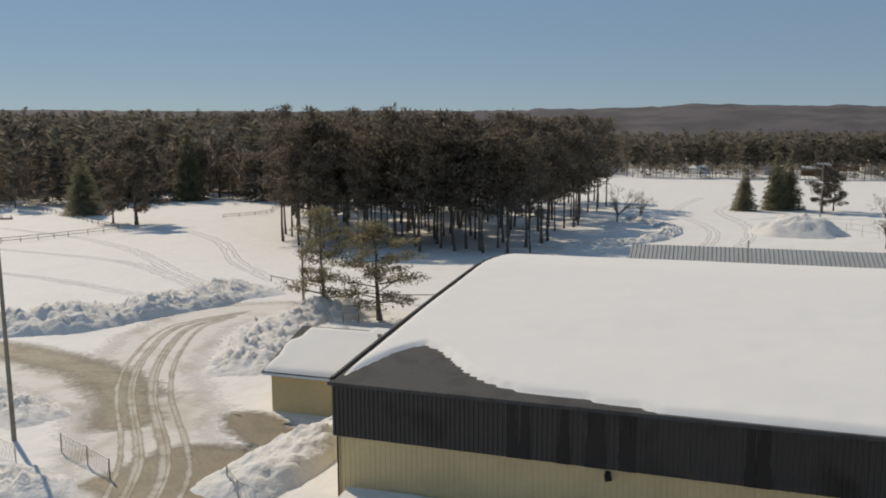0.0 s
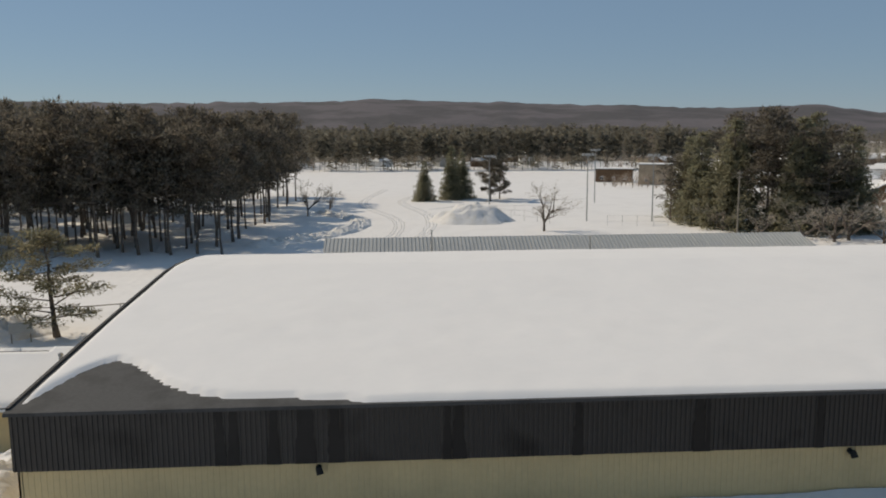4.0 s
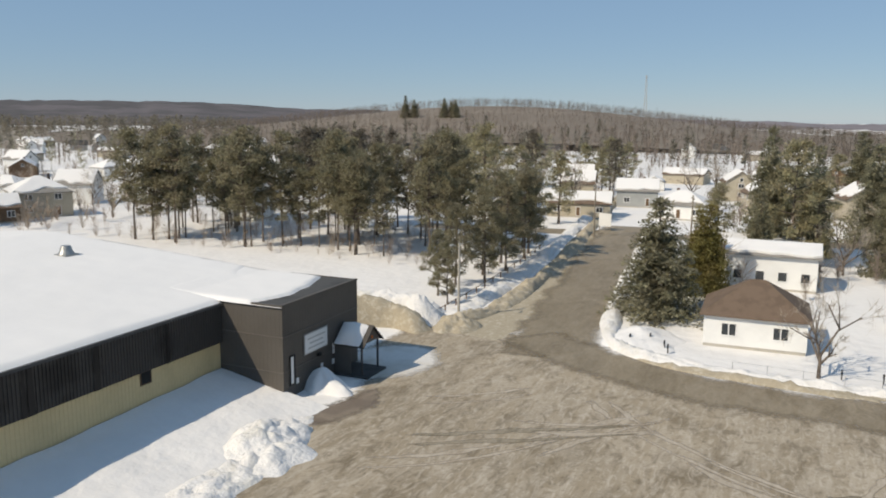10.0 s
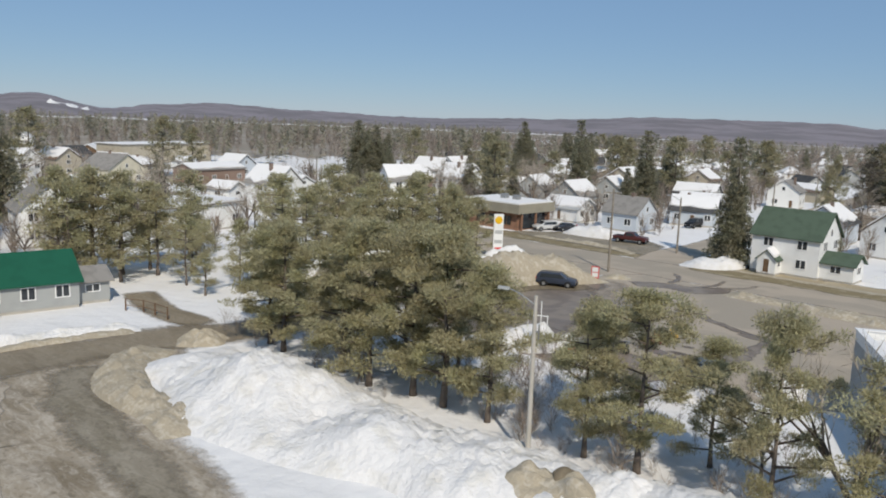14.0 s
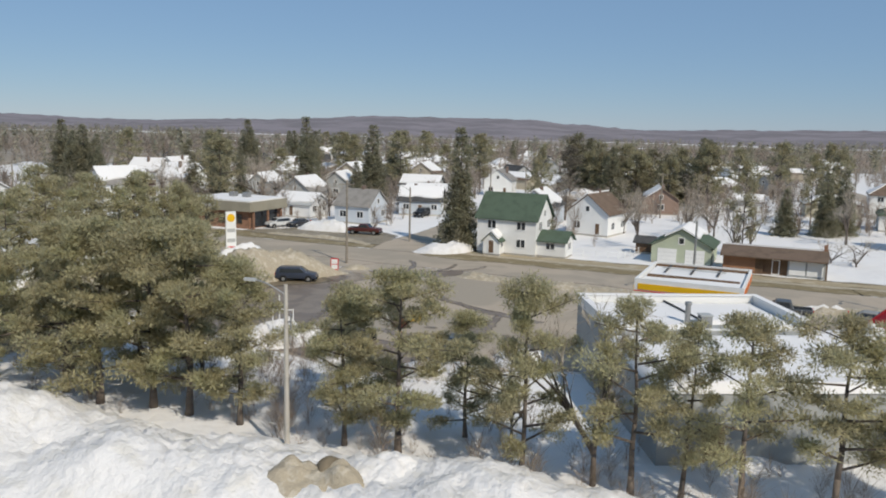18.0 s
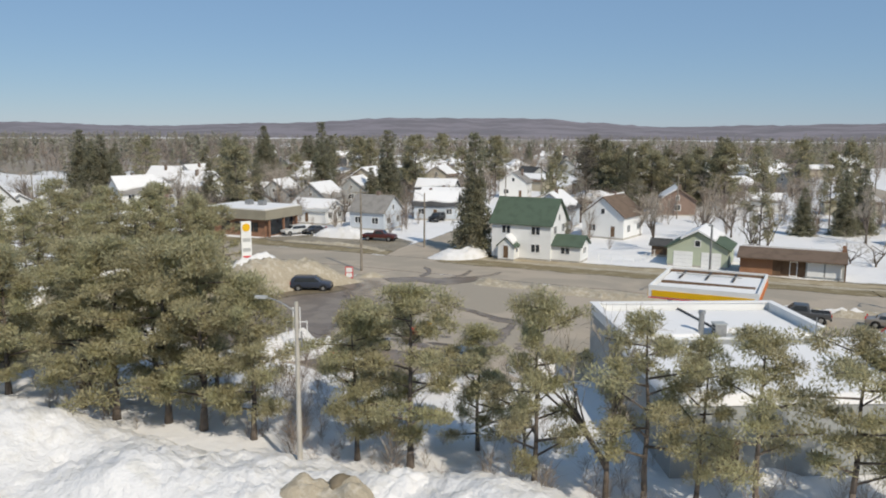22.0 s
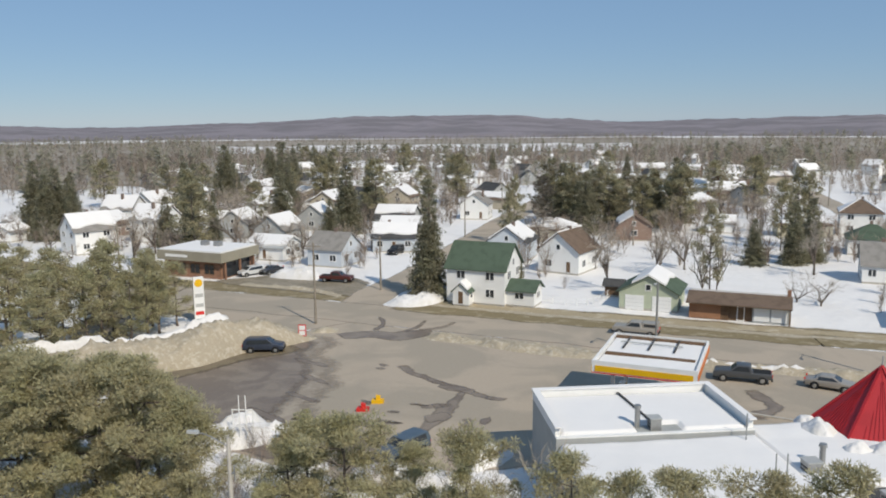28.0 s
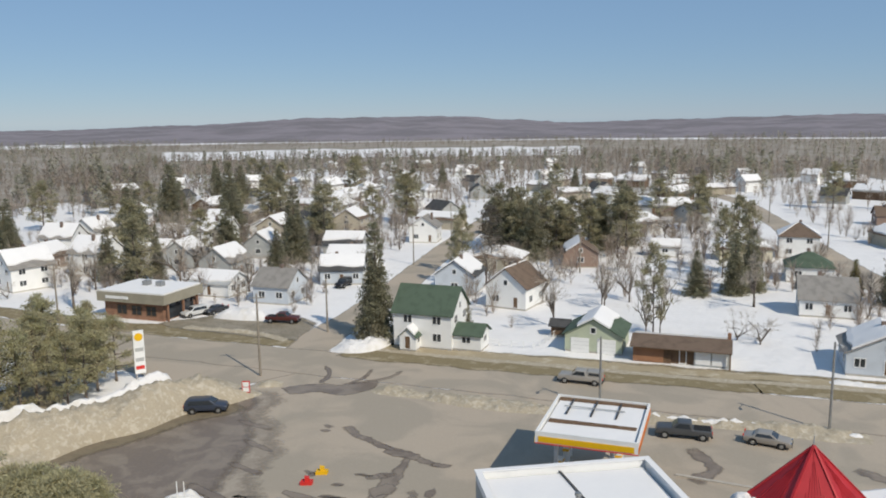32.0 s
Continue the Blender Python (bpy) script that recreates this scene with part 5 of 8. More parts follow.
# beside the green-roofed house
for x, y, h in [(92, -36, 12), (93.5, -39.5, 13), (96, -36.5, 13), (94, -43, 12.5), (90, -41, 11), (98, -41, 12.5), (91, -46, 10.5), (95, -47, 11)]:
    plant("bushy", x, y, h, wide=1.05, group="pines beside the house")
for x, y, h in [(84, -46, 8.5), (78, -45, 7.5), (79, -50, 8), (74, -50, 8.5)]:
    plant("bushy", x, y, h, wide=0.9, group="pines beside the house")
plant("spruce", 80.8, -21.0, 14.0, 0, 0.82)
plant("spruce", 90.0, 12.5, 13.6, 1, 1.4)
plant("cedar", 104, 8.5, 11.5, 0, 1.15)
plant("cedar", 107, 10, 10.5, 0, 1.1)
plant("bare", 73.6, -4.0, 11.0, 1, 0.95)
plant("spruce", 126, 3.5, 11.5, 2)
plant("bushy", 99, -17, 7.5)
for x, y, h in [(131, -1, 21), (136, 3, 23), (142, -4, 20), (128, -14, 19), (133, -18, 20)]:
    plant("town" if h == 21 else "spruce", x, y, h - 2, wide=0.8)
plant("spruce", 152, -46, 21, 0, 1.1)
plant("spruce", 160, -14, 18, 1)
# street pines north of the lot
for x, y, h in [(84.6, 36.0, 7.4), (88.5, 39, 8.2), (95, 39.4, 10.5), (98.5, 36.6, 11.5), (103, 38.6, 12.4), (107.6, 36.8, 13), (113, 39.5, 13.6), (118.5, 37.6, 13.8), (123, 38.4, 13.8), (128, 41, 12.5), (134, 42, 11)]:
    plant("roadside", x, y, h, wide=0.85, group="pines along the street")
# grove behind the open snow north-east
for k in range(64):
    u = (k + 0.5) / 64
    x = 104 + 36 * tree_rng.random() ** 1.4 + 7 * u
    y = 112 - 62 * u + tree_rng.uniform(-5, 5)
    if 88 < y < 94:
        continue
    plant("grove", x, y, tree_rng.uniform(12.5, 20), wide=tree_rng.uniform(0.75, 1.2), group="pine grove")
# dark wood behind the shed
wood = random.Random(9)
count = 0
while count < 190:
    u, v = wood.random(), wood.random()
    y = 138 + 140 * v ** 1.15
    x0, x1 = -82 - 0.5 * (y - 140), -29 - 0.01 * (y - 140) + 4 * rough(0, y, 0.05)
    x = x0 + (x1 - x0) * u
    y += 5 * rough(x, 0, 0.06)
    if any((x - a) ** 2 + (y - b) ** 2 < 9 for a, b in placed_trees[-260:]):
        continue
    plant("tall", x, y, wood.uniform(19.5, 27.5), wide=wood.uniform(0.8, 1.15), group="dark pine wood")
    count += 1
plant("dark", -137, 166, 22.0, 0, 1.15)
plant("dark", -146, 168, 16, 1, 0.9)
for x, y, h in [(-169.8, 184, 17), (-180, 196, 14), (-175, 240, 24), (-128, 250, 26), (-196, 236, 18)]:
    plant("spruce", x, y, h, wide=1.15)
for k in range(44):
    u = wood.random()
    plant("bare" if wood.random() < 0.7 else "tall", -110 - 190 * u + wood.uniform(-8, 8), 262 + 22 * u + wood.uniform(-14, 14), wood.uniform(25, 33), group="mixed wood")
plant("airy", -44.5, 86.4, 12.8, 0, 1.15, "tall thin pine beside a pole")
plant("airy", -36.2, 84.8, 11.4, 1, 1.65, "spreading dark pine with clumps of snow")
for x, y, h in [(9.6, 248, 12.5), (18.4, 252, 17), (22, 256, 15), (30.1, 247, 16), (34, 254, 12)]:
    plant("spruce" if x < 25 else "dark", x, y, h, wide=1.05, label="dark evergreen behind the snow mound", group="pines behind the mound")
plant("bare", 32.1, 168.3, 11.4, 2, 1.35, "spreading bare tree alone in the snow")
plant("bare", -22, 205, 10, 0, 1.2)
plant("bare", -17, 213, 9, 1, 1.2)
# evergreen clump north
for x, y, h in [(70, 178, 21), (74, 170, 24), (79, 164, 25), (84, 160, 24), (88, 156, 22), (78, 178, 25), (84, 172, 26), (90, 166, 25), (95, 160, 22), (88, 180, 24), (94, 176, 24), (72, 190, 20), (66, 186, 15)]:
    plant("spruce" if tree_rng.random() < 0.6 else "tall", x, y, h, wide=1.25, group="evergreen clump")
for x, y, h in [(84, 146, 10), (88, 148, 10.5), (80, 150, 9), (74, 156, 7), (70, 165, 7), (92, 143, 8.5)]:
    plant("shrub", x, y, h, wide=1.3)
# main-road side
plant("spruce", 50.4, -116.0, 19.0, 2, 0.8, "tall ragged pine beside the white house")


# ---- buildings ----
def opening(owner, x, y, z, w, h, face, kind="window", frame=WHITE_PAINT, deep=0.06, whole=False):
    """A framed window or door on a wall of a house; face: 'front', 'back', 'left' or 'right'. x runs along the wall."""
    def spot(g, a0, a1, z0, z1, d0, d1):
        if face == "front":
            return g.box(a0, a1, y - d1, y - d0, z0, z1)
        if face == "back":
            return g.box(a0, a1, y + d0, y + d1, z0, z1)
        if face == "left":
            return g.box(y - d1, y - d0, a0, a1, z0, z1)
        return g.box(y + d0, y + d1, a0, a1, z0, z1)

    # one moulded frame round one or two lights; far off the panes are faces of it
    t = 0.11
    xs = [x - w / 2, x - w / 2 + t, x + w / 2 - t, x + w / 2]
    if kind == "window" and w > 1.3:
        xs[2:2] = [x - 0.05, x + 0.05]
    zs = [z, z + t, z + h - t, z + h]

    def at(u, v, d):
        if face == "front":
            return (u, y - d, v)
        if face == "back":
            return (u, y + d, v)
        return (y - d, u, v) if face == "left" else (y + d, u, v)

    g, n = Geo(), len(xs)
    g.v = [at(u, v, deep) for v in zs for u in xs]
    holes = [(i, 1) for i in range(1, n - 1, 2)]
    g.f = [(j * n + i, j * n + i + 1, (j + 1) * n + i + 1, (j + 1) * n + i) for j in range(3) for i in range(n - 1) if (i, j) not in holes]
    rim = [(xs[0], zs[0]), (xs[-1], zs[0]), (xs[-1], zs[-1]), (xs[0], zs[-1])]
    k = len(g.v)
    g.v += [at(u, v, 0.003) for u, v in rim]
    outer = [0, n - 1, 4 * n - 1, 3 * n]
    g.f += [(outer[a], outer[(a + 1) % 4], k + (a + 1) % 4, k + a) for a in range(4)]
    panes = []
    for i, j in holes:
        ring = [j * n + i, j * n + i + 1, (j + 1) * n + i + 1, (j + 1) * n + i]
        k = len(g.v)
        g.v += [at(u, v, deep * 0.4) for u, v in ((xs[i], zs[j]), (xs[i + 1], zs[j]), (xs[i + 1], zs[j + 1]), (xs[i], zs[j + 1]))]
        g.f += [(ring[a], ring[(a + 1) % 4], k + (a + 1) % 4, k + a) for a in range(4)]
        if whole:
            panes.append((k, k + 1, k + 2, k + 3))
    solid = len(g.f)
    g.f += panes
    ob = part(kind, g, frame, owner)
    if whole:
        ob.data.materials.append(GLASS if kind == "window" else TIMBER)
        ob.data.polygons.foreach_set("material_index", [0] * solid + [1] * len(panes))
        return ob
    for i, j in holes:
        part("pane" if kind == "window" else "door_leaf", spot(Geo(), xs[i] + 0.003, xs[i + 1] - 0.003, zs[j] + 0.003, zs[j + 1] - 0.003, 0.003, deep * 0.45), GLASS if kind == "window" else TIMBER, ob)
    return ob


def snow_sheet(corners, thick, seed):
    """A quilt of snow on a roof slope: the first two corners are the eave; its lower edge is ragged and its top uneven."""
    a, b, c, d = [Vector(q) for q in corners]
    g, nu, nv = Geo(), 12, 6
    for j in range(nv + 1):
        for i in range(nu + 1):
            u, v = i / nu, j / nv
            slip = max(0.0, 0.13 + 0.22 * rough(u * 4, seed, 1.0, seed * 3.7)) * (1 - v) ** 2
            v2 = v + slip
            p = a.lerp(b, u).lerp(d.lerp(c, u), min(v2, 1.0))
            rim = i in (0, nu) or j in (0, nv)
            g.v.append((p.x, p.y, p.z + (0 if rim else 0.05 + 0.07 * rough(u * 5, v * 3, 1.0, seed))))
    m = (nu + 1) * (nv + 1)
    g.f = [(j * (nu + 1) + i, j * (nu + 1) + i + 1, (j + 1) * (nu + 1) + i + 1, (j + 1) * (nu + 1) + i) for j in range(nv) for i in range(nu)]
    ring = [i for i in range(nu + 1)] + [j * (nu + 1) + nu for j in range(1, nv + 1)] + [nv * (nu + 1) + i for i in range(nu - 1, -1, -1)] + [j * (nu + 1) for j in range(nv - 1, 0, -1)]
    g.v += [(g.v[i][0], g.v[i][1], g.v[i][2] - thick) for i in ring]
    n = len(ring)
    g.f += [(ring[(k + 1) % n], ring[k], m + k, m + (k + 1) % n) for k in range(n)] + [tuple(range(m, m + n))[::-1]]
    return g


def house(label, w, d, h, rise, walls, roof, snow=1.0, hip=False, storeys=1, chimney=True, windows=3, over=0.4, category="house", seed=0, name="house", door=True, gable_front=False, far=False):
    """A house on its own axes: w along x, front towards -y, ridge along x (or along y with gable_front)."""
    rng = random.Random(seed)
    ob = thing(name, label, category)
    wall_mat, roof_mat = WALL_PAINTS[walls], ROOFS[roof]
    a, b = (d, w) if gable_front else (w, d)   # a: along the ridge, b: across it

    def P(u, v, z):
        return (v, u, z) if gable_front else (u, v, z)

    if windows or not far:
        part("foundation", Geo().box(-w / 2 + 0.05, w / 2 - 0.05, -d / 2 + 0.05, d / 2 - 0.05, -0.3, 0.3), CONCRETE_POLE, ob)
    g = Geo().box(-w / 2, w / 2, -d / 2, d / 2, 0.3 if windows or not far else -0.3, h)
    if not hip and rise:
        for s in (-1, 1):
            q = [P(s * a / 2, -b / 2, h), P(s * a / 2, b / 2, h), P(s * a / 2, 0, h + rise), P(s * (a / 2 - 0.12), -b / 2, h), P(s * (a / 2 - 0.12), b / 2, h), P(s * (a / 2 - 0.12), 0, h + rise)]
            g.add(q, [(0, 1, 2), (5, 4, 3), (0, 3, 4, 1), (1, 4, 5, 2), (2, 5, 3, 0)])
    part("wall", g, wall_mat, ob)
    ea, eb, drop = a / 2 + over, b / 2 + over, rise * over / (b / 2)
    ra = ea if not hip else max(0.3, ea - eb * 0.95)
    if rise:
        for s in (-1, 1):
            c = [P(-ea, s * eb, h - drop), P(ea, s * eb, h - drop), P(ra, 0, h + rise), P(-ra, 0, h + rise)]
            part("roof", Geo().slab([(x, y, z + 0.16) for x, y, z in c], 0.16), roof_mat, ob)
            if snow > 0 and rng.random() < snow:
                k = 0.97 if snow >= 0.9 else rng.uniform(0.55, 0.95)
                low = [P(-ea * 0.985, s * eb * k, h + rise - (rise + drop) * k), P(ea * 0.985, s * eb * k, h + rise - (rise + drop) * k), P(ra * 0.985, 0, h + rise), P(-ra * 0.985, 0, h + rise)]
                part("roof_snow", snow_sheet([(x, y, z + 0.44) for x, y, z in low], 0.275, seed + 0.5 * s), ROOF_SNOW, ob)
        if hip:
            for s in (-1, 1):
                c = [P(s * ea, -eb, h - drop), P(s * ea, eb, h - drop), P(s * ra, 0, h + rise)]
                part("roof", Geo().slab([(x, y, z + 0.16) for x, y, z in c], 0.16), roof_mat, ob)
                if snow > 0:
                    c = [P(s * ea * 0.985, -eb * 0.97, h - drop), P(s * ea * 0.985, eb * 0.97, h - drop), P(s * ra, 0, h + rise)]
                    part("roof_snow", Geo().slab([(x, y, z + 0.43) for x, y, z in c], 0.265), ROOF_SNOW, ob)
    else:
        part("roof", Geo().box(-w / 2 - over, w / 2 + over, -d / 2 - over, d / 2 + over, h, h + 0.25), roof_mat, ob)
        if snow:
            part("roof_snow", Geo().box(-w / 2 - over + 0.1, w / 2 + over - 0.1, -d / 2 - over + 0.1, d / 2 + over - 0.1, h + 0.254, h + 0.5), ROOF_SNOW, ob)
    lev = (h - 0.3) / storeys
    for k in range(storeys):
        z = 0.3 + k * lev + 0.9
        hh = min(1.35, lev - 1.2)
        for face, wide, off in (("front", w, -d / 2), ("left", d, -w / 2), ("right", d, w / 2)) + (() if far else (("back", w, d / 2),)):
            m = max(1, min(windows, int(wide / 2.4))) if face in ("front", "back") else 1 if far else max(1, min(2, int(wide / 3)))
            if not windows:
                continue
            for i in range(m):
                u = -wide / 2 + wide * (i + 0.5) / m
                if door and face == "front" and k == 0 and i == m // 2:
                    opening(ob, u, abs(off) * (-1), 0.32, 1.0, 2.1, "front", "door", whole=far)
                    continue
                opening(ob, u, off, z, min(1.5, wide / m * 0.45), hh, face, whole=far)
    if not hip and rise > 1.6:
        for s in (-1, 1):
            if gable_front:
                opening(ob, 0, s * d / 2, h + 0.15, 0.9, min(1.1, rise * 0.45), "front" if s < 0 else "back", whole=far)
            else:
                opening(ob, 0, s * w / 2, h + 0.15, 0.9, min(1.1, rise * 0.45), "left" if s < 0 else "right", whole=far)
    if chimney:
        cx = rng.uniform(-w / 4, w / 4)
        part("chimney", Geo().box(cx - 0.3, cx + 0.3, 0.2, 0.8, h + rise * 0.5, h + rise + 0.8), CHIMNEY, ob)
    return ob


def place(ob, x, y, turn=0.0):
    ob.matrix_world = pose(x, y, ground_z(x, y), 0, 0, turn)
    return ob


# the houses that stand out; turn 0 faces -y, 180 faces +y
place(house("white two-storey house with a dull green gabled roof", 9.4, 8.0, 5.6, 3.4, "white", "green", 0, storeys=2, windows=2, chimney=False, seed=1, door=False), 42.0, -118.3, 180)
place(house("small white annexe with a dull green roof", 4.6, 4.2, 2.6, 1.2, "white", "green", 0, chimney=False, windows=1, seed=2, name="annexe", door=False), 35.2, -117.0, 180)
place(house("small glazed white porch with a green roof", 2.6, 2.2, 2.3, 1.2, "white", "green", 0.5, chimney=False, windows=1, seed=3, name="porch_house", category="porch", gable_front=True, over=0.25), 43.6, -113.4, 180)
garage = place(house("pale green double garage with snow sliding off its roof", 8.4, 8.0, 2.8, 2.3, "pale green", "green", 0.7, chimney=False, windows=0, seed=4, door=False, gable_front=True, category="garage", name="garage"), 17.0, -123.4, 180)
for x in (-1.95, 1.95):
    leaf = part("garage_door", Geo().box(x - 1.35, x + 1.35, -4.07, -4.004, 0.05, 2.25), WHITE_PAINT, garage, "white sectional garage door")
    for k in range(3):
        part("panel_joint", Geo().box(x - 1.33, x + 1.33, -4.08, -4.072, 0.58 + 0.55 * k, 0.61 + 0.55 * k), GREY_METAL, leaf)
# long low shop: a brown timber end and a glazed front under one dark roof
low = place(thing("low_shop", "long low brown shop with white front windows under a dark roof", "shop"), 4.6, -119.8, 180)
part("wall", Geo().box(1.9, 6.6, -2.3, 2.6, 0, 2.5), WALL_PAINTS["grey"], low)
part("wall", Geo().box(-1.2, 1.89, -1.9, 2.6, 0, 2.5).box(-6.4, -1.2, -2.2, 2.6, 0, 2.5), TIMBER, low)
part("timber_front", Geo().box(-6.42, -2.2, -2.32, -2.21, 0.1, 2.45), material("warm_brown_boards", (0.33, 0.17, 0.095), 0.8, scale=1.0, vary=0.15, bump=0.2), low, "warm brown boarded front")
for k in range(2):
    part("shop_window", Geo().box(2.1 + 2.2 * k, 4.1 + 2.2 * k, -2.37, -2.304, 0.3, 2.15), WHITE_PAINT, low, "white-backed shop window")
opening(low, 0.4, -1.92, 0.05, 1.0, 2.05, "front", "door")
part("post", Geo().box(6.55, 6.75, -3.0, -2.8, 0, 2.5), TIMBER, low)
for y0, z0 in ((-3.2, 2.45), (3.1, 2.45)):
    part("roof", Geo().slab([(-6.8, y0, z0), (6.9, y0, z0), (6.9, 0.2, 3.5), (-6.8, 0.2, 3.5)], 0.16), BROWN_ROOF, low)
part("chimney", Geo().box(6.2, 6.7, 0.4, 0.9, 2.9, 4.3), BRICK, low)
part("roof_snow", snow_sheet([(-6.5, 3.0, 2.75), (6.6, 3.0, 2.75), (6.6, 0.5, 3.68), (-6.5, 0.5, 3.68)], 0.24, 5.0), ROOF_SNOW, low)
place(house("pale blue bungalow under snow", 10.0, 8.4, 3.2, 2.6, "pale blue", "grey", 0.9, seed=6, windows=3, gable_front=True), -21.5, -123.5, 180)
place(house("pale blue porch wing under snow", 5.6, 5.0, 2.6, 1.6, "pale blue", "grey", 0.9, seed=7, windows=2, chimney=False, name="wing"), -28.2, -121.0, 180)
place(house("white house with a grey shingled roof", 9.0, 8.4, 3.2, 3.2, "white", "grey", 0, seed=8, windows=3), -17.5, -156, 180)
place(house("white house with a bright green hipped roof", 9.0, 8.0, 3.4, 2.4, "white", "green", 0, hip=True, seed=9, windows=2), -17, -186, 180)
place(house("white square house with a brown hipped roof", 9.0, 9.0, 5.6, 2.6, "white", "brown", 0.4, hip=True, storeys=2, seed=10, windows=2), -17, -218, 180)
place(house("white house with a brown roof and a veranda", 8.0, 9.0, 4.2, 3.2, "white", "brown", 0.5, storeys=1, seed=11, windows=2, gable_front=True), 36.0, -147, 170)
place(house("pale house with a grey roof beside the side street", 7.4, 7.6, 3.6, 2.8, "pale blue", "grey", 0, seed=12, windows=2, gable_front=True), 80.5, -137, 90)
place(house("pale blue house under snow with a dark roof", 9.0, 7.4, 3.2, 2.5, "pale blue", "dark", 0.8, seed=13, windows=3), 77, -157, 200)
place(house("white garage with a snowy roof", 9.0, 7.0, 2.8, 1.8, "white", "metal", 1, chimney=False, seed=14, windows=1, category="garage", name="garage"), 96, -139, 180)
place(house("white farmhouse-style house under snow", 8.0, 9.0, 5.2, 3.2, "white", "grey", 0.7, storeys=2, seed=15, windows=2, gable_front=True), 140, -132, 160)
place(house("white bungalow with a bare brown roof", 9.4, 8.4, 3.4, 2.7, "white", "brown", 0, seed=16, windows=2, hip=True, chimney=False, door=False), 84.2, 1.8, -88)
place(house("grey bungalow with a bright green metal roof", 9.4, 7.6, 2.9, 2.4, "grey", "bright green", 0, seed=17, windows=3, chimney=False, door=False), 85.2, -28.4, -97)
place(house("low grey wing beside the green-roofed house", 3.4, 5.0, 2.4, 1.0, "grey", "grey", 0, seed=18, windows=1, chimney=False, name="wing", door=False), 84.2, -34.6, -97)
place(house("small white garden shed with snow on it", 4.6, 3.6, 2.3, 0.5, "white", "grey", 1, seed=19, windows=0, chimney=False, door=False, name="garden_shed", category="shed"), 94.5, -13.8, -95)
place(house("long white building with four windows and a snowy flat roof", 11.0, 8.0, 4.6, 1.0, "white", "grey", 1, seed=20, windows=4, chimney=False, door=False, name="long_house", over=0.5), 114.5, 1.2, -90)
place(house("low building with an orange-brown parapet and snowy roof", 13.0, 10.0, 3.4, 0, "red brown", "brown", 1, seed=21, windows=2, chimney=False, door=False, name="flat_roofed_building", category="building"), 130, 4, -90)
place(house("small dark cottage with white windows under a snowy roof", 10.2, 7.5, 3.2, 2.2, "timber", "brown", 1, seed=22, windows=3, chimney=False), 109.5, 148.5, -30)
place(house("square grey house with a snowy hipped roof", 11.5, 11.0, 5.4, 2.8, "beige", "grey", 1, hip=True, storeys=2, seed=23, windows=2), 122.5, 150, -30)
place(house("tan school block with a snowy flat roof", 13.5, 11, 8.0, 0, "tan", "grey", 1, seed=24, windows=2, chimney=False, name="school", category="school", over=0.1, door=False), 106.5, 318, -20)
place(house("low brown school wing with a snowy flat roof", 15, 11, 5.4, 0, "timber", "dark", 1, seed=25, windows=3, chimney=False, name="school_wing", category="school", over=0.5), 95, 338, -20)

# repeated house kinds for the rest of the town
KINDS = [
    house("white bungalow under deep snow", 11, 8, 3.0, 2.0, "white", "grey", 1, seed=31, far=True),
    house("cream bungalow with a snowy hipped roof", 12, 8.5, 3.0, 2.0, "cream", "brown", 1, hip=True, seed=32, far=True),
    house("white two-storey house with a snowy gable", 8, 9, 5.4, 3.2, "white", "grey", 1, storeys=2, seed=33, far=True, gable_front=True, windows=2),
    house("grey house, half its roof free of snow", 9, 8, 3.6, 3.0, "grey", "grey", 0.6, seed=34, far=True),
    house("pale blue house under snow", 9, 8, 4.0, 2.8, "pale blue", "dark", 0.9, seed=35, far=True),
    house("red-brown house with a brown roof", 10, 8, 3.4, 2.6, "red brown", "brown", 0.5, seed=36, far=True),
    house("small white garage under snow", 6, 6.5, 2.5, 1.5, "white", "grey", 1, seed=37, far=True, windows=1, chimney=False, door=False, gable_front=True, name="garage", category="garage"),
    house("beige two-storey house with a snowy roof", 9, 8.5, 5.2, 2.8, "beige", "brown", 1, storeys=2, seed=38, far=True, windows=2),
]
KIND_USED = [False] * len(KINDS)
taken = [(42, -118), (17, -122), (5, -121), (-21, -123), (-16, -156), (-17, -186), (-17, -218), (36, -147), (80, -139), (77, -157), (96, -139), (140, -132), (84, 2), (85, -28), (114, 1), (130, 4), (109, 148), (122, 150), (112, 306), (92, 345), (96, -119)]
town = random.Random(21)


def near_street(x, y):
    for a, b in (((59, -107), (62, -150)), ((62, -150), (72, -210)), ((72, -210), (95, -380)), ((-52, -130), (-20, -250)), ((-20, -250), (0, -380)), ((69, 19), (142, 28)), ((142, 28), (166, 31)), ((146, 70), (152, 29)), ((152, 29), (158, -20)), ((158, -20), (180, -98))):
        p, q, r = Vector(a), Vector(b), Vector((x, y))
        t = max(0, min(1, (r - p).dot(q - p) / (q - p).length_squared))
        if (p + (q - p) * t - r).length < 11:
            return True
    return False


def settle_houses(n, x0, x1, y0, y1, turn, gap=14):
    made = tries = 0
    while made < n and tries < n * 40:
        tries += 1
        x, y = town.uniform(x0, x1), town.uniform(y0, y1)
        if (-16 < x < 36 and -168 < y < -124) or (34 < x < 62 and y > -142 and y < -100):
            continue
        if near_street(x, y) or any((x - a) ** 2 + (y - b) ** 2 < gap * gap for a, b in taken):
            continue
        taken.append((x, y))
        k = town.randrange(len(KINDS))
        m = pose(x, y, ground_z(x, y), 0, 0, turn + town.choice((0, 90, 180, -90)) + town.uniform(-6, 6))
        if KIND_USED[k]:
            copy_thing(KINDS[k], m)
        else:
            KINDS[k].matrix_world = m
            KIND_USED[k] = True
        made += 1


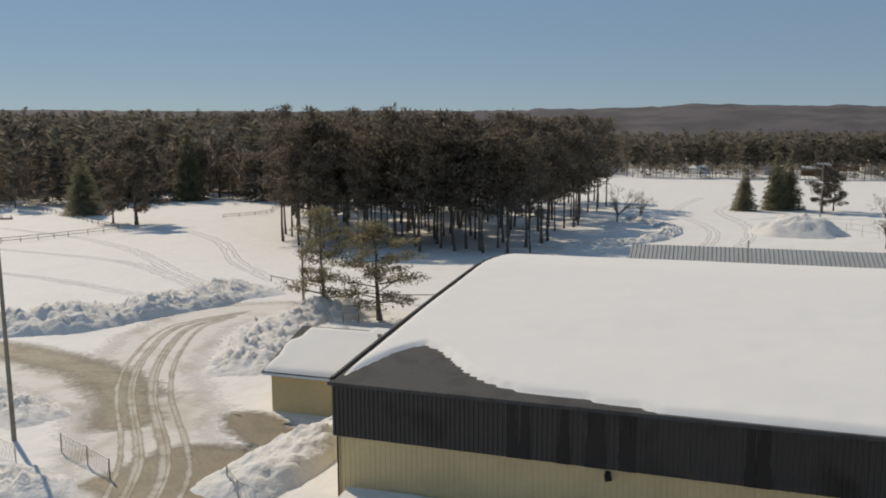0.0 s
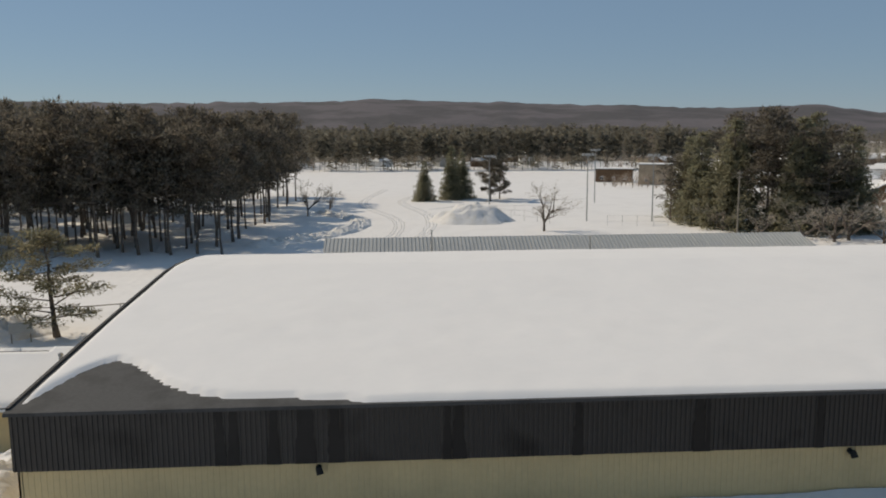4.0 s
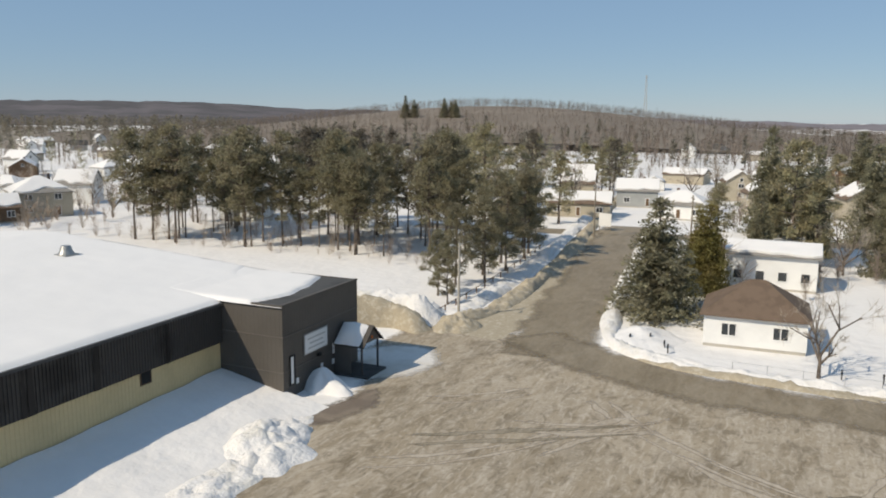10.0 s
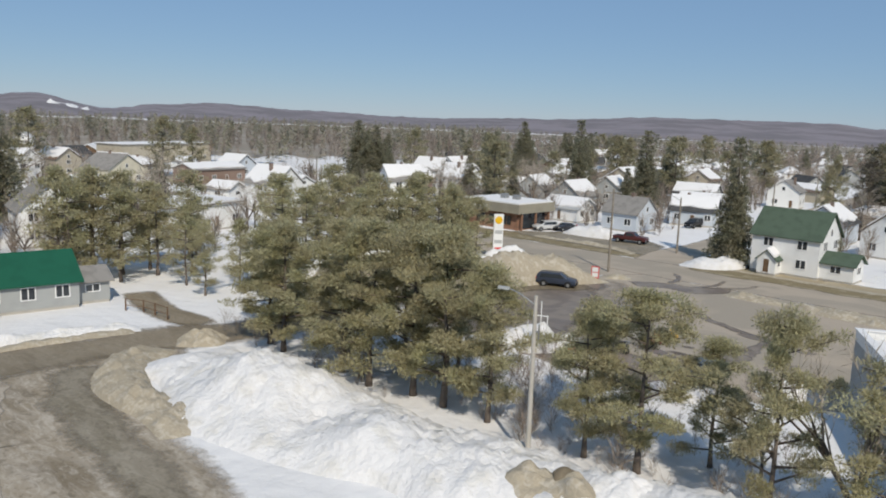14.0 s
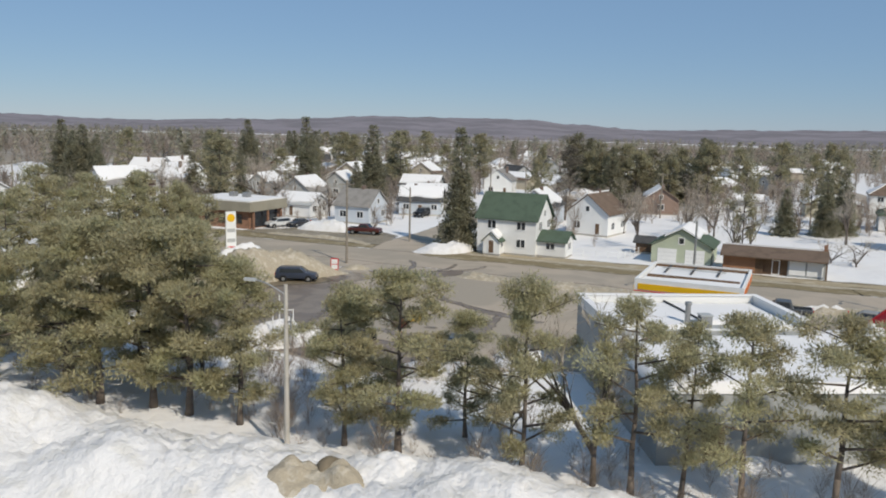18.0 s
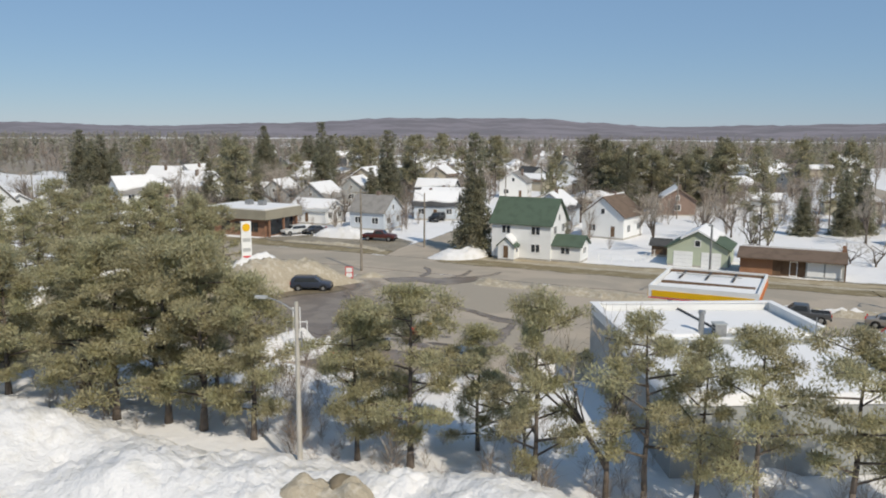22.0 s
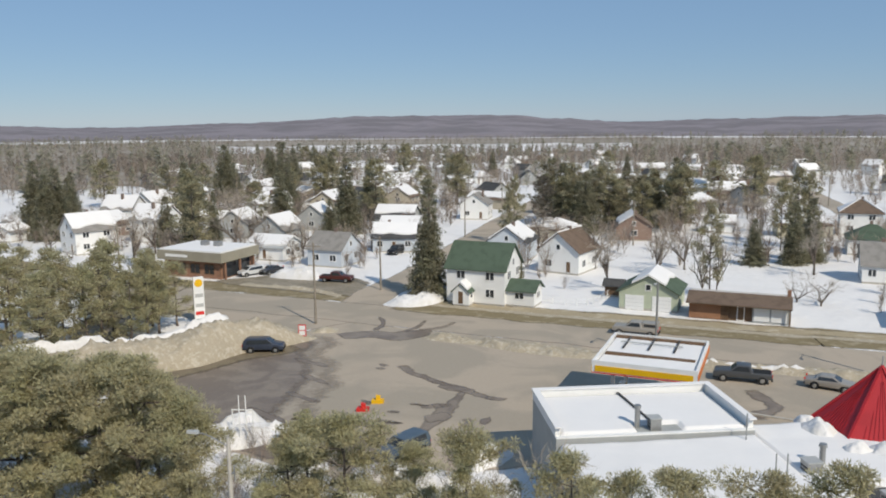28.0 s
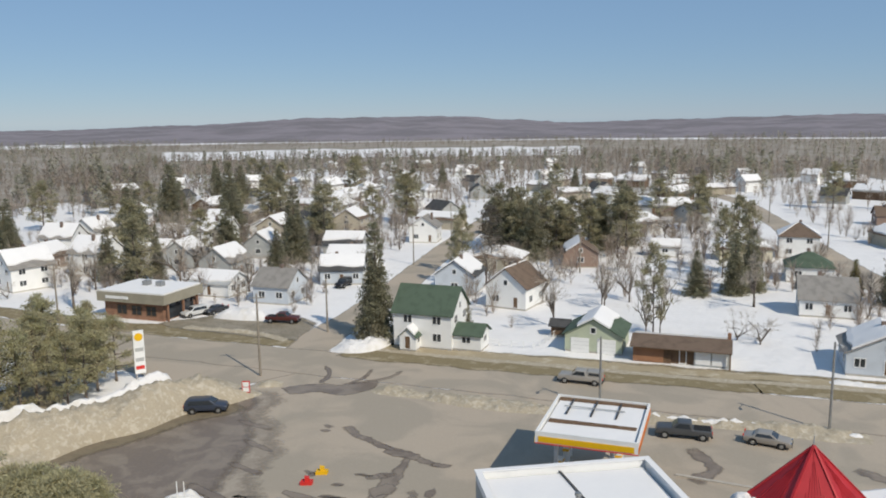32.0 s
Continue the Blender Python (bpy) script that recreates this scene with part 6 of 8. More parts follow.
place(house("narrow white two-storey house with a snowy roof", 6.4, 8.0, 5.2, 2.6, "white", "grey", 1, storeys=2, seed=62, windows=2, gable_front=True), 142, -29, -95)
taken.append((142, -29))
place(house("tiny garden shed with a dark roof", 2.6, 2.4, 1.9, 0.7, "timber", "dark", 0, seed=51, windows=0, chimney=False, door=False, name="garden_shed", category="shed"), 23.6, -128, 180)
place(house("white two-storey house with a snowy gable", 8.0, 9.0, 5.4, 3.4, "white", "grey", 0.8, storeys=2, seed=52, windows=2, gable_front=True), 122, -44, -100)
place(house("long flat-roofed white building under snow", 17, 9, 4.4, 0, "white", "grey", 1, seed=53, windows=4, chimney=False, name="flat_roofed_building", category="building"), 124, -68, -75)
place(house("cream house with a wide snowy gable", 12, 10, 4.4, 3.6, "cream", "grey", 0.8, seed=54, windows=3, gable_front=True), 208, -92, -70)
place(house("low red building with white trim under snow", 18, 9, 4.0, 1.4, "red brown", "grey", 1, seed=55, windows=4, name="low_building", category="building"), 204, -118, -80)
place(house("long flat-roofed pale building under snow", 44, 14, 7.0, 0, "beige", "grey", 1, seed=56, windows=6, chimney=False, name="flat_roofed_building", category="building"), 300, -150, -75)
place(house("grey house with a dark snowy roof", 10, 8, 3.6, 2.6, "grey", "dark", 0.7, seed=57, windows=3), 92, -188, 190)
place(house("white house with a grey gable", 8, 8, 4.6, 2.8, "white", "grey", 0.6, seed=58, windows=2, gable_front=True), 82, -219, 190)
place(house("low beige house with deep snow on its roof", 14, 9, 3.2, 2.0, "beige", "brown", 1, seed=59, windows=3), 178, 44, -80)
place(house("white house with a snowy hipped roof", 11, 9, 3.4, 2.4, "white", "grey", 1, hip=True, seed=60, windows=3), 184, 22, -95)
place(house("grey house under deep snow", 10, 9, 4.2, 2.4, "grey", "grey", 1, seed=61, windows=2), 205, 36, -80)
taken += [(178, 44), (184, 22), (205, 36), (122, -44), (124, -68), (208, -92), (204, -118), (92, -188), (82, -219), (300, -150), (290, -140), (310, -160)]
settle_houses(26, -20, 190, -230, -132, 8)
settle_houses(14, 140, 260, -160, -40, 15, 17)
settle_houses(14, 135, 260, -40, 120, 10, 16)
settle_houses(4, -110, -45, -330, -150, 0, 17)
settle_houses(3, 150, 300, 60, 110, 0, 16)


# ---- filling station ----
shop = thing("station_shop", "grey flat-roofed station shop with a snowy parapet roof", "shop", at=pose(17.4, -63.7, 0, 0, 0, -151.6))
GREY_WALL = WALL_PAINTS["grey"]
part("wall", Geo().box(0, 14.8, -8.5, -0.01, 0, 5.2), GREY_WALL, shop)
for name, b in (("parapet", (0, 14.8, -0.35, 0.0)), ("parapet", (0, 14.8, -8.5, -8.15)), ("parapet", (0, 0.35, -8.15, -0.35)), ("parapet", (14.45, 14.8, -8.15, -0.35))):
    part(name, Geo().box(*b, 5.2, 6.0 if b[2] != -8.5 else 5.3), WHITE_PAINT, shop)
part("coping", Geo().box(-0.1, 14.9, -0.45, 0.08, 6.0, 6.1).box(-0.1, 0.45, -8.5, -0.45, 6.0, 6.1).box(14.35, 14.9, -8.5, -0.45, 6.0, 6.1), ROOF_SNOW, shop)
part("roof_snow", snow_cover(0.4, 14.4, -8.1, -0.4, lambda x, y: 5.2, lambda x, y: min(0.4 + x, 1.0) if not (6.2 < x < 9.6 and -8.1 < y < -6.7) else -1, 60, 40, 0.3, 6.0), ROOF_SNOW, shop, "", True)
part("expansion_joint", Geo().bar((7.0, -0.4, 5.58), (7.6, -7.1, 5.58), 0.16, 0.1), ROOF_DARK, shop)
lower = thing("station_annexe", "lower annexe of the station shop, its flat roof under smooth snow", "annexe", at=pose(17.4, -63.7, 0, 0, 0, -151.6))
part("wall", Geo().box(0.2, 14.8, -19.5, -8.52, 0, 4.5).box(14.82, 34, -22.5, -6.2, 0, 4.3), GREY_WALL, lower)
part("roof_snow", snow_cover(0.1, 14.9, -19.6, -8.52, lambda x, y: 4.5, lambda x, y: 1.0, 50, 40, 0.5, 7.0), ROOF_SNOW, lower, "", True)
part("roof_snow", snow_cover(14.85, 34.1, -22.6, -6.1, lambda x, y: 4.3, lambda x, y: 1.0 - 2 * (math.hypot((x - 18.6) / 2.6, (y + 18.6) / 2.4) < 1 + 0.3 * rough(x, y, 1, 1)), 70, 70, 0.5, 8.0), ROOF_SNOW, lower, "", True)
part("roof_deck", Geo().box(0.3, 14.7, -19.3, -8.6, 4.4, 4.52).box(14.9, 33.9, -22.4, -6.3, 4.2, 4.32), ROOF_DARK, lower)
door2 = part("door", Geo().box(3.0, 4.2, -19.6, -19.505, 0.1, 2.3), TIMBER, lower)
part("handle", Geo().box(3.15, 3.22, -19.66, -19.605, 1.1, 1.3), CHROME, door2)
for x, y, z, s in ((7.6, -7.4, 5.2, 0.8), (15.8, -14.4, 4.3, 1.0), (18.2, -19.2, 4.3, 0.9), (19.3, -19.6, 4.3, 1.0), (20.3, -19.2, 4.3, 0.9)):
    ac = thing("roof_unit", "grey metal ventilation unit standing on the snowy roof", "roof unit", "roof units")
    ac.matrix_world = pose(17.4, -63.7, 0, 0, 0, -151.6) @ pose(x, y, z)
    part("casing", Geo().box(-s / 2, s / 2, -s / 2, s / 2, 0, s * 1.1), STEEL, ac)
    part("lid", Geo().box(-s / 2 - 0.06, s / 2 + 0.06, -s / 2 - 0.06, s / 2 + 0.06, s * 1.1, s * 1.1 + 0.08), GREY_METAL, ac)
    for j in range(3):
        part("louvre", Geo().box(-s / 2 - 0.03, -s / 2 - 0.002, -s / 2 + 0.1, s / 2 - 0.1, 0.2 + j * 0.25, 0.3 + j * 0.25), ROOF_DARK, ac)
for x, y, z, h in ((6.4, -7.1, 5.2, 1.6), (17.0, -13.6, 4.3, 1.7)):
    fl = thing("flue", "short steel flue on the shop roof", "flue", "flues")
    fl.matrix_world = pose(17.4, -63.7, 0, 0, 0, -151.6) @ pose(x, y, z)
    part("pipe", Geo().tube((0, 0, -0.05), (0, 0, h), 0.2, 0.2, 12), STEEL, fl)
    part("cap", Geo().tube((0, 0, h), (0, 0, h + 0.2), 0.28, 0.24, 12), STEEL, fl)
for x, y in ((13.6, -9.6), (12.2, -16.5), (12.9, -16.6)):
    an = thing("aerial_pole", "thin pole rising from the shop roof", "pole", "aerial poles")
    an.matrix_world = pose(17.4, -63.7, 0, 0, 0, -151.6) @ pose(x, y, 4.4)
    part("rod", Geo().tube((0, 0, 0), (0, 0, 2.6), 0.05, 0.04, 6), STEEL, an)
    part("foot", Geo().box(-0.15, 0.15, -0.15, 0.15, 0, 0.5), STEEL, an)

red = thing("red_pyramid_roof", "steep red metal six-sided roof above the station", "roof")
apex, bz = Vector((-8.15, -69.4, 9.25)), 2.7
base = [Vector((-8.15, -69.3, bz)) + Vector((math.cos(radians(1 + 60 * k)), math.sin(radians(1 + 60 * k)), 0)) * 6.6 for k in range(6)]
for i in range(6):
    a, b = base[i], base[(i + 1) % 6]
    side = part("roof_side", Geo().slab([a, b, apex], 0.08), RED_METAL, red)
    for j in range(1, 14):
        p = a.lerp(b, j / 14)
        k = min(j, 14 - j) / 7
        part("seam", Geo().bar(p + Vector((0, 0, 0.03)), p.lerp(apex, 0.98 * k + 0.01) + Vector((0, 0, 0.03)), 0.035, 0.05), RED_METAL, side)
    part("hip_cap", Geo().bar(a + Vector((0, 0, 0.05)), apex + Vector((0, 0, 0.05)), 0.18, 0.12), RED_METAL, red)
part("curb", Geo().prism([(p.x, p.y) for p in base], 2.3, 2.73), RED_METAL, red)
part("finial", Geo().tube(apex - Vector((0, 0, 0.1)), apex + Vector((0, 0, 0.8)), 0.07, 0.04, 8), STEEL, red)

for x, y, rx, ry, h in ((-4.0, -66.4, 1.5, 2.0, 1.5), (-3.4, -68.6, 1.0, 1.3, 0.9), (-8.4, -63.8, 2.3, 1.4, 1.6), (-6.4, -63.2, 1.6, 1.0, 1.1)):
    clump = heap(x, y, rx, ry, h, x, 0.9, 0.5, 12, 34)
    clump.v = [(a, b, c + 4.3) for a, b, c in clump.v]
    part("snow_clump", clump, BANK_SNOW, red, "lumpy snow slid off the red roof", True)

canopy = thing("station_canopy", "white filling-station canopy with a yellow band and snow on top", "canopy")
CX0, CX1, CY0, CY1 = 5.45, 14.8, -84.1, -73.6
part("deck", Geo().box(CX0 + 0.2, CX1 - 0.2, CY0 + 0.2, CY1 - 0.2, 4.9, 5.2), WHITE_PAINT, canopy)
for b in ((CX0, CX1, CY1 - 0.2, CY1), (CX0, CX1, CY0, CY0 + 0.2), (CX0, CX0 + 0.2, CY0 + 0.2, CY1 - 0.2), (CX1 - 0.2, CX1, CY0 + 0.2, CY1 - 0.2)):
    part("fascia", Geo().box(*b, 4.85, 5.95), WHITE_PAINT, canopy)
part("yellow_band", Geo().box(CX0 + 0.35, CX1 - 0.3, CY1 + 0.003, CY1 + 0.05, 4.95, 5.5).box(CX1 + 0.003, CX1 + 0.05, CY0, CY1, 4.85, 5.4), YELLOW_PAINT, canopy)
part("red_band", Geo().box(CX0, CX1, CY1 + 0.003, CY1 + 0.06, 4.78, 4.86), RED_PAINT, canopy)
part("orange_band", Geo().box(CX0 - 0.05, CX0 - 0.003, CY0, CY1, 4.85, 5.5), ORANGE, canopy)
part("roof_snow", snow_cover(CX0 + 0.25, CX1 - 0.25, CY0 + 0.25, CY1 - 0.25, lambda x, y: 5.25, lambda x, y: 1.0, 90, 110, 0.42, 2.0), ROOF_SNOW, canopy, "", True)
part("roof_deck", Geo().box(CX0 + 0.22, CX1 - 0.22, CY0 + 0.22, CY1 - 0.22, 5.204, 5.3), TIMBER, canopy)
part("bare_strip", Geo().box(CX0 + 0.6, CX1 - 0.5, -77.7, -77.0, 5.3, 5.76), TIMBER, canopy, "brown strip of bare deck between the snow")
part("bare_strip", Geo().box(CX0 + 0.3, CX1 - 0.3, CY0 + 0.22, CY0 + 0.9, 5.3, 5.78), TIMBER, canopy, "brown strip of bare deck between the snow")
for q in (8.2, 10.6, 13.0):
    part("pipe", Geo().bar((q, -83.4, 5.8), (q, -79.2, 5.8), 0.16, 0.12), ROOF_DARK, canopy)
part("pipe", Geo().bar((7.6, -81.2, 5.86), (13.6, -81.2, 5.86), 0.1, 0.1), GREY_METAL, canopy)
for x in (8.0, 13.2):
    for y in (-82.5, -75.5):
        part("column", Geo().box(x - 0.18, x + 0.18, y - 0.18, y + 0.18, 0, 4.9), WHITE_PAINT, canopy)
for x in (8.0, 13.2):
    for y in (-80.5, -77.5):
        pump = thing("fuel_pump", "white and yellow fuel pump under the canopy", "fuel pump", "fuel pumps", pose(x, y, 0))
        part("plinth", Geo().box(-0.5, 0.5, -1.0, 1.0, 0, 0.16), CONCRETE_POLE, pump)
        part("cabinet", Geo().box(-0.3, 0.3, -0.45, 0.45, 0.16, 1.9), WHITE_PAINT, pump)
        part("band", Geo().box(-0.32, 0.32, -0.47, 0.47, 1.5, 1.75), YELLOW_PAINT, pump)
        part("hose", Geo().tube((0.34, 0.2, 0.6), (0.34, 0.2, 1.4), 0.03, 0.03, 6), BLACK, pump)

setting("kerb", Geo().bar((2.6, -81.1, 0.09), (-7.0, -80.2, 0.09), 0.3, 0.18), CONCRETE_POLE, "pale concrete kerb beside the shop", "kerb")
clod = thing("frozen_clod", "brown clod of frozen earth lying on the snowbank", "clod")
lump = heap(22.2, -34.3, 0.85, 0.65, 0.5, 5.0, 0.35, 0.4, 8, 24)
lump.v = [(a, b, c + (2.1 if c > 0.0 else 1.5)) for a, b, c in lump.v]
part("lump", lump, MUD, clod, "", True)

pyl = thing("price_sign", "tall white filling-station sign with a yellow emblem panel", "sign", at=pose(73.6, -89.4, 0, 0, 0, 232))
part("cabinet", Geo().box(-0.7, 0.7, -0.22, 0.22, 0.8, 6.75), WHITE_PAINT, pyl)
for x in (-0.5, 0.5):
    part("leg", Geo().box(x - 0.1, x + 0.1, -0.1, 0.1, 0, 0.8), STEEL, pyl)
for s in (-1, 1):
    d = (0.225, 0.24) if s > 0 else (-0.24, -0.225)
    part("emblem", Geo().tube((0, s * 0.225, 5.9), (0, s * 0.25, 5.9), 0.55, 0.55, 20), YELLOW_PAINT, pyl, "plain yellow disc")
    for z in (1.4, 2.5, 3.9):
        part("bar", Geo().box(-0.55, 0.55, *d, z, z + 0.5), RED_PAINT if z < 2 else GREY_METAL, pyl)

rs_sign = thing("roadside_board", "red and white portable board on the verge", "sign", at=pose(55.5, -87.5, 0.3, 0, 0, 200))
part("board", Geo().box(-0.5, 0.5, -0.06, 0.06, 0.3, 1.8), RED_PAINT, rs_sign)
for z0, z1, w in ((0.42, 0.98, 0.4), (1.08, 1.68, 0.4)):
    for y0, y1 in ((0.062, 0.075), (-0.075, -0.062)):
        part("bar", Geo().box(-w, w, y0, y1, z0, z1), WHITE_PAINT, rs_sign)
for x in (-0.5, 0.5):
    part("leg", Geo().bar((x, 0, -0.4), (x, 0, 0.3), 0.07), STEEL, rs_sign)
for x, y, mat, c in ((35.9, -68.2, RED_PAINT, "red"), (35.6, -70.7, YELLOW_PAINT, "yellow")):
    toy = thing("play_block", f"low {c} plastic block standing on the forecourt", "plastic block", "plastic blocks", pose(x, y, 0.02, 0, 0, 25))
    part("base", Geo().prism([(-0.6, -0.35), (0.5, -0.4), (0.65, 0.3), (-0.5, 0.38)], 0, [0.3, 0.36, 0.32, 0.4]), mat, toy)
    part("back", Geo().prism([(-0.25, -0.2), (0.2, -0.2), (0.2, 0.2), (-0.25, 0.2)], 0.3, [0.7, 0.8, 0.8, 0.7]), mat, toy)
rack = thing("display_rack", "tall white tubular rack standing in the snow", "rack", at=pose(41.4, -56.8, 0, 0, 0, 20))
for x in (-0.9, -0.3, 0.3, 0.9):
    part("upright", Geo().tube((x, 0, 0), (x, 0, 4.6 if abs(x) < 0.5 else 3.4), 0.05, 0.05, 6), WHITE_PAINT, rack)
for z in (1.8, 3.3):
    part("rail", Geo().tube((-0.9, 0, z), (0.9, 0, z), 0.05, 0.05, 6), WHITE_PAINT, rack)

# brown shop across the road
bs = thing("brick_shop", "flat-roofed brick shop with a deep beige fascia and snow on top", "shop")
part("wall", Geo().box(91.5, 104.2, -125.6, -116.2, 0, 3.2), BRICK, bs)
part("fascia", Geo().box(90.4, 105.0, -126.2, -115.2, 3.2, 4.9), TAN_PANEL, bs, "deep weathered tan fascia")
part("roof_snow", Geo().box(90.7, 104.7, -125.9, -115.5, 4.9, 5.15), ROOF_SNOW, bs)
part("recess", Geo().box(91.42, 91.52, -124.5, -117.2, 0.2, 3.0), GLASS, bs, "dark shop window")
for x in (94.0, 97.2, 100.4):
    opening(bs, x, -116.2, 0.8, 2.2, 1.8, "back", frame=TIMBER)
part("sign_bar", Geo().box(98, 103, -115.19, -115.13, 3.8, 4.3), WHITE_PAINT, bs)
for y in (-124.8, -120.8, -116.6):
    part("pillar", Geo().box(90.6, 90.9, y - 0.15, y + 0.15, 0, 3.2), BRICK, bs)
for x in (96, 99):
    part("roof_unit", Geo().box(x - 0.6, x + 0.6, -122, -120.8, 5.15, 6.0), STEEL, bs)


# ---- vehicles ----
SHAPES = {
    "minivan": ([(-2.45, 0.4), (-2.5, 1.0), (-2.35, 1.5), (-2.05, 1.76), (0.5, 1.74), (1.35, 1.15), (2.3, 0.95), (2.5, 0.7), (2.48, 0.35)], 1.9, (-2.1, 1.15), 1.6),
    "pickup": ([(-2.9, 0.55), (-2.9, 1.15), (-0.95, 1.15), (-0.8, 1.82), (0.6, 1.84), (1.25, 1.25), (2.75, 1.15), (2.95, 0.85), (2.92, 0.5)], 1.98, (-0.8, 1.1), 1.75),
    "sedan": ([(-2.35, 0.35), (-2.4, 0.9), (-1.6, 1.0), (-0.95, 1.42), (0.35, 1.44), (1.1, 1.0), (2.2, 0.85), (2.4, 0.62), (2.38, 0.3)], 1.8, (-1.3, 0.9), 1.35),
    "suv": ([(-2.4, 0.5), (-2.45, 1.15), (-2.25, 1.75), (-1.9, 1.82), (0.5, 1.82), (1.15, 1.25), (2.3, 1.1), (2.5, 0.8), (2.48, 0.45)], 1.9, (-2.1, 1.0), 1.7),
}
PAINTS = {}


def car(kind, x, y, turn, colour, label, z=0.03):
    outline, width, (g0, g1), gz = SHAPES[kind]
    if colour not in PAINTS:
        PAINTS[colour] = material("car_paint", colour, 0.3, 0.3, scale=1.0, vary=0.06, bump=0, spec=0.5)
    ob = thing(kind, label, "car" if kind != "pickup" else "pickup", at=pose(x, y, z, 0, 0, turn))
    top = max(q[1] for q in outline)

    def half(zz):
        return width / 2 * (0.96 if zz < 0.55 else 1.0 - 0.17 * max(0.0, (zz - 1.0) / (top - 0.95)))

    n = len(outline)
    v = [(px, s * half(pz), pz) for s in (-1, 1) for px, pz in outline]
    part("body", Geo().add(v, [tuple(range(n)), tuple(range(n, 2 * n))[::-1]] + [(i, n + i, n + (i + 1) % n, (i + 1) % n) for i in range(n)]), PAINTS[colour], ob, "", True)
    soft = ob.children[0].modifiers.new("rounded_edges", "BEVEL")
    soft.width, soft.segments, soft.limit_method, soft.angle_limit = 0.09, 3, "ANGLE", radians(20)
    for px in (outline[-1][0] - 0.95, outline[0][0] + 0.95):
        for s in (-1, 1):
            part("wheel_arch", Geo().tube((px, s * (width / 2 - 0.06), 0.36), (px, s * (width / 2 + 0.008), 0.36), 0.46, 0.46, 18), BLACK, ob)
    belt = {"minivan": 1.12, "pickup": 1.25, "sedan": 0.98, "suv": 1.22}[kind]
    for s in (-1, 1):
        b0, b1 = s * (half(belt) + 0.012), s * (half(gz) + 0.012)
        q = [(g0 + 0.12, b0, belt), (g1 - 0.05, b0, belt), (g1 - 0.62, b1, gz), (g0 + 0.25, b1, gz)]
        part("side_window", Geo().add([*q, *[(a, b - s * 0.03, c) for a, b, c in q]], [(0, 1, 2, 3), (7, 6, 5, 4), (0, 4, 5, 1), (1, 5, 6, 2), (2, 6, 7, 3), (3, 7, 4, 0)]), GLASS, ob)
    roof_i = [i for i, q in enumerate(outline) if q[1] > gz]
    fi = max(roof_i)
    (xa, za), (xb, zb) = outline[fi], outline[fi + 1]
    nx, nz = (za - zb), (xb - xa)
    ln = math.hypot(nx, nz)
    nx, nz = nx / ln * 0.015, nz / ln * 0.015
    part("windscreen", Geo().add([(xa + 0.08 * (xb - xa) + nx, s * half(za) * 0.86, za + 0.08 * (zb - za) + nz) for s in (-1, 1)] + [(xa + 0.92 * (xb - xa) + nx, s * half(zb) * 0.88, za + 0.92 * (zb - za) + nz) for s in (1, -1)], [(0, 1, 2, 3)]), GLASS, ob)
    ri = min(roof_i)
    (xa, za), (xb, zb) = outline[ri], outline[ri - 1]
    part("rear_window", Geo().add([(xa - 0.02, s * half(za) * 0.84, za - 0.06) for s in (-1, 1)] + [(xa + 0.8 * (xb - xa) - 0.03, s * half(zb) * 0.86, za + 0.8 * (zb - za)) for s in (1, -1)], [(0, 1, 2, 3)]), GLASS, ob)
    if kind == "pickup":
        part("bed_liner", Geo().box(-2.8, -1.05, -0.8, 0.8, 1.0, 1.165), BLACK, ob)
    r = 0.34 if kind != "pickup" else 0.4
    for px in (outline[-1][0] - 0.95, outline[0][0] + 0.95):
        for s in (-1, 1):
            w = part("wheel", Geo().tube((px, s * (width / 2 - 0.2), r), (px, s * (width / 2 + 0.02), r), r, r, 16), BLACK, ob)
            part("rim", Geo().tube((px, s * (width / 2 + 0.02), r), (px, s * (width / 2 + 0.035), r), r * 0.6, r * 0.55, 12), STEEL, w)
    for s in (-1, 1):
        part("headlight", Geo().box(outline[-1][0] - 0.12, outline[-1][0] + 0.03, s * width * 0.36 - 0.2, s * width * 0.36 + 0.2, 0.62, 0.78), CHROME, ob)
        part("tail_light", Geo().box(outline[0][0] - 0.07, outline[0][0] + 0.05, s * width * 0.4 - 0.1, s * width * 0.4 + 0.1, 0.8, 1.1), RED_PAINT, ob)
    part("front_bumper", Geo().box(outline[-1][0] - 0.1, outline[-1][0] + 0.06, -width * 0.46, width * 0.46, 0.34, 0.56), BLACK, ob)
    part("rear_bumper", Geo().box(outline[0][0] - 0.08, outline[0][0] + 0.1, -width * 0.46, width * 0.46, 0.4, 0.62), BLACK, ob)
    return ob


car("minivan", 57.2, -81.6, 205, (0.05, 0.062, 0.09), "dark blue minivan standing on the wet forecourt")
car("pickup", 2.5, -91.2, 4, (0.09, 0.095, 0.10), "dark grey pickup parked beside the canopy")
car("sedan", -6.0, -91.7, 172, (0.36, 0.33, 0.29), "beige saloon car parked near the verge")
topped = car("pickup", 16.3, -105.7, -1, (0.40, 0.37, 0.33), "silver-beige pickup with a covered bed on the main road")
cap = part("bed_cover", Geo().prism([(-2.85, -0.88), (-0.9, -0.88), (-0.9, 0.88), (-2.85, 0.88)], 1.15, 1.8), PAINTS[(0.40, 0.37, 0.33)], topped, "tall cover over the bed with dark side windows")
for s in (-1, 1):
    part("cover_window", Geo().box(-2.65, -1.15, s * 0.89 - 0.012, s * 0.89 + 0.012, 1.34, 1.68), GLASS, cap)
car("suv", 27.5, -60.0, 71, (0.10, 0.14, 0.18), "steel blue estate car parked behind the shop")
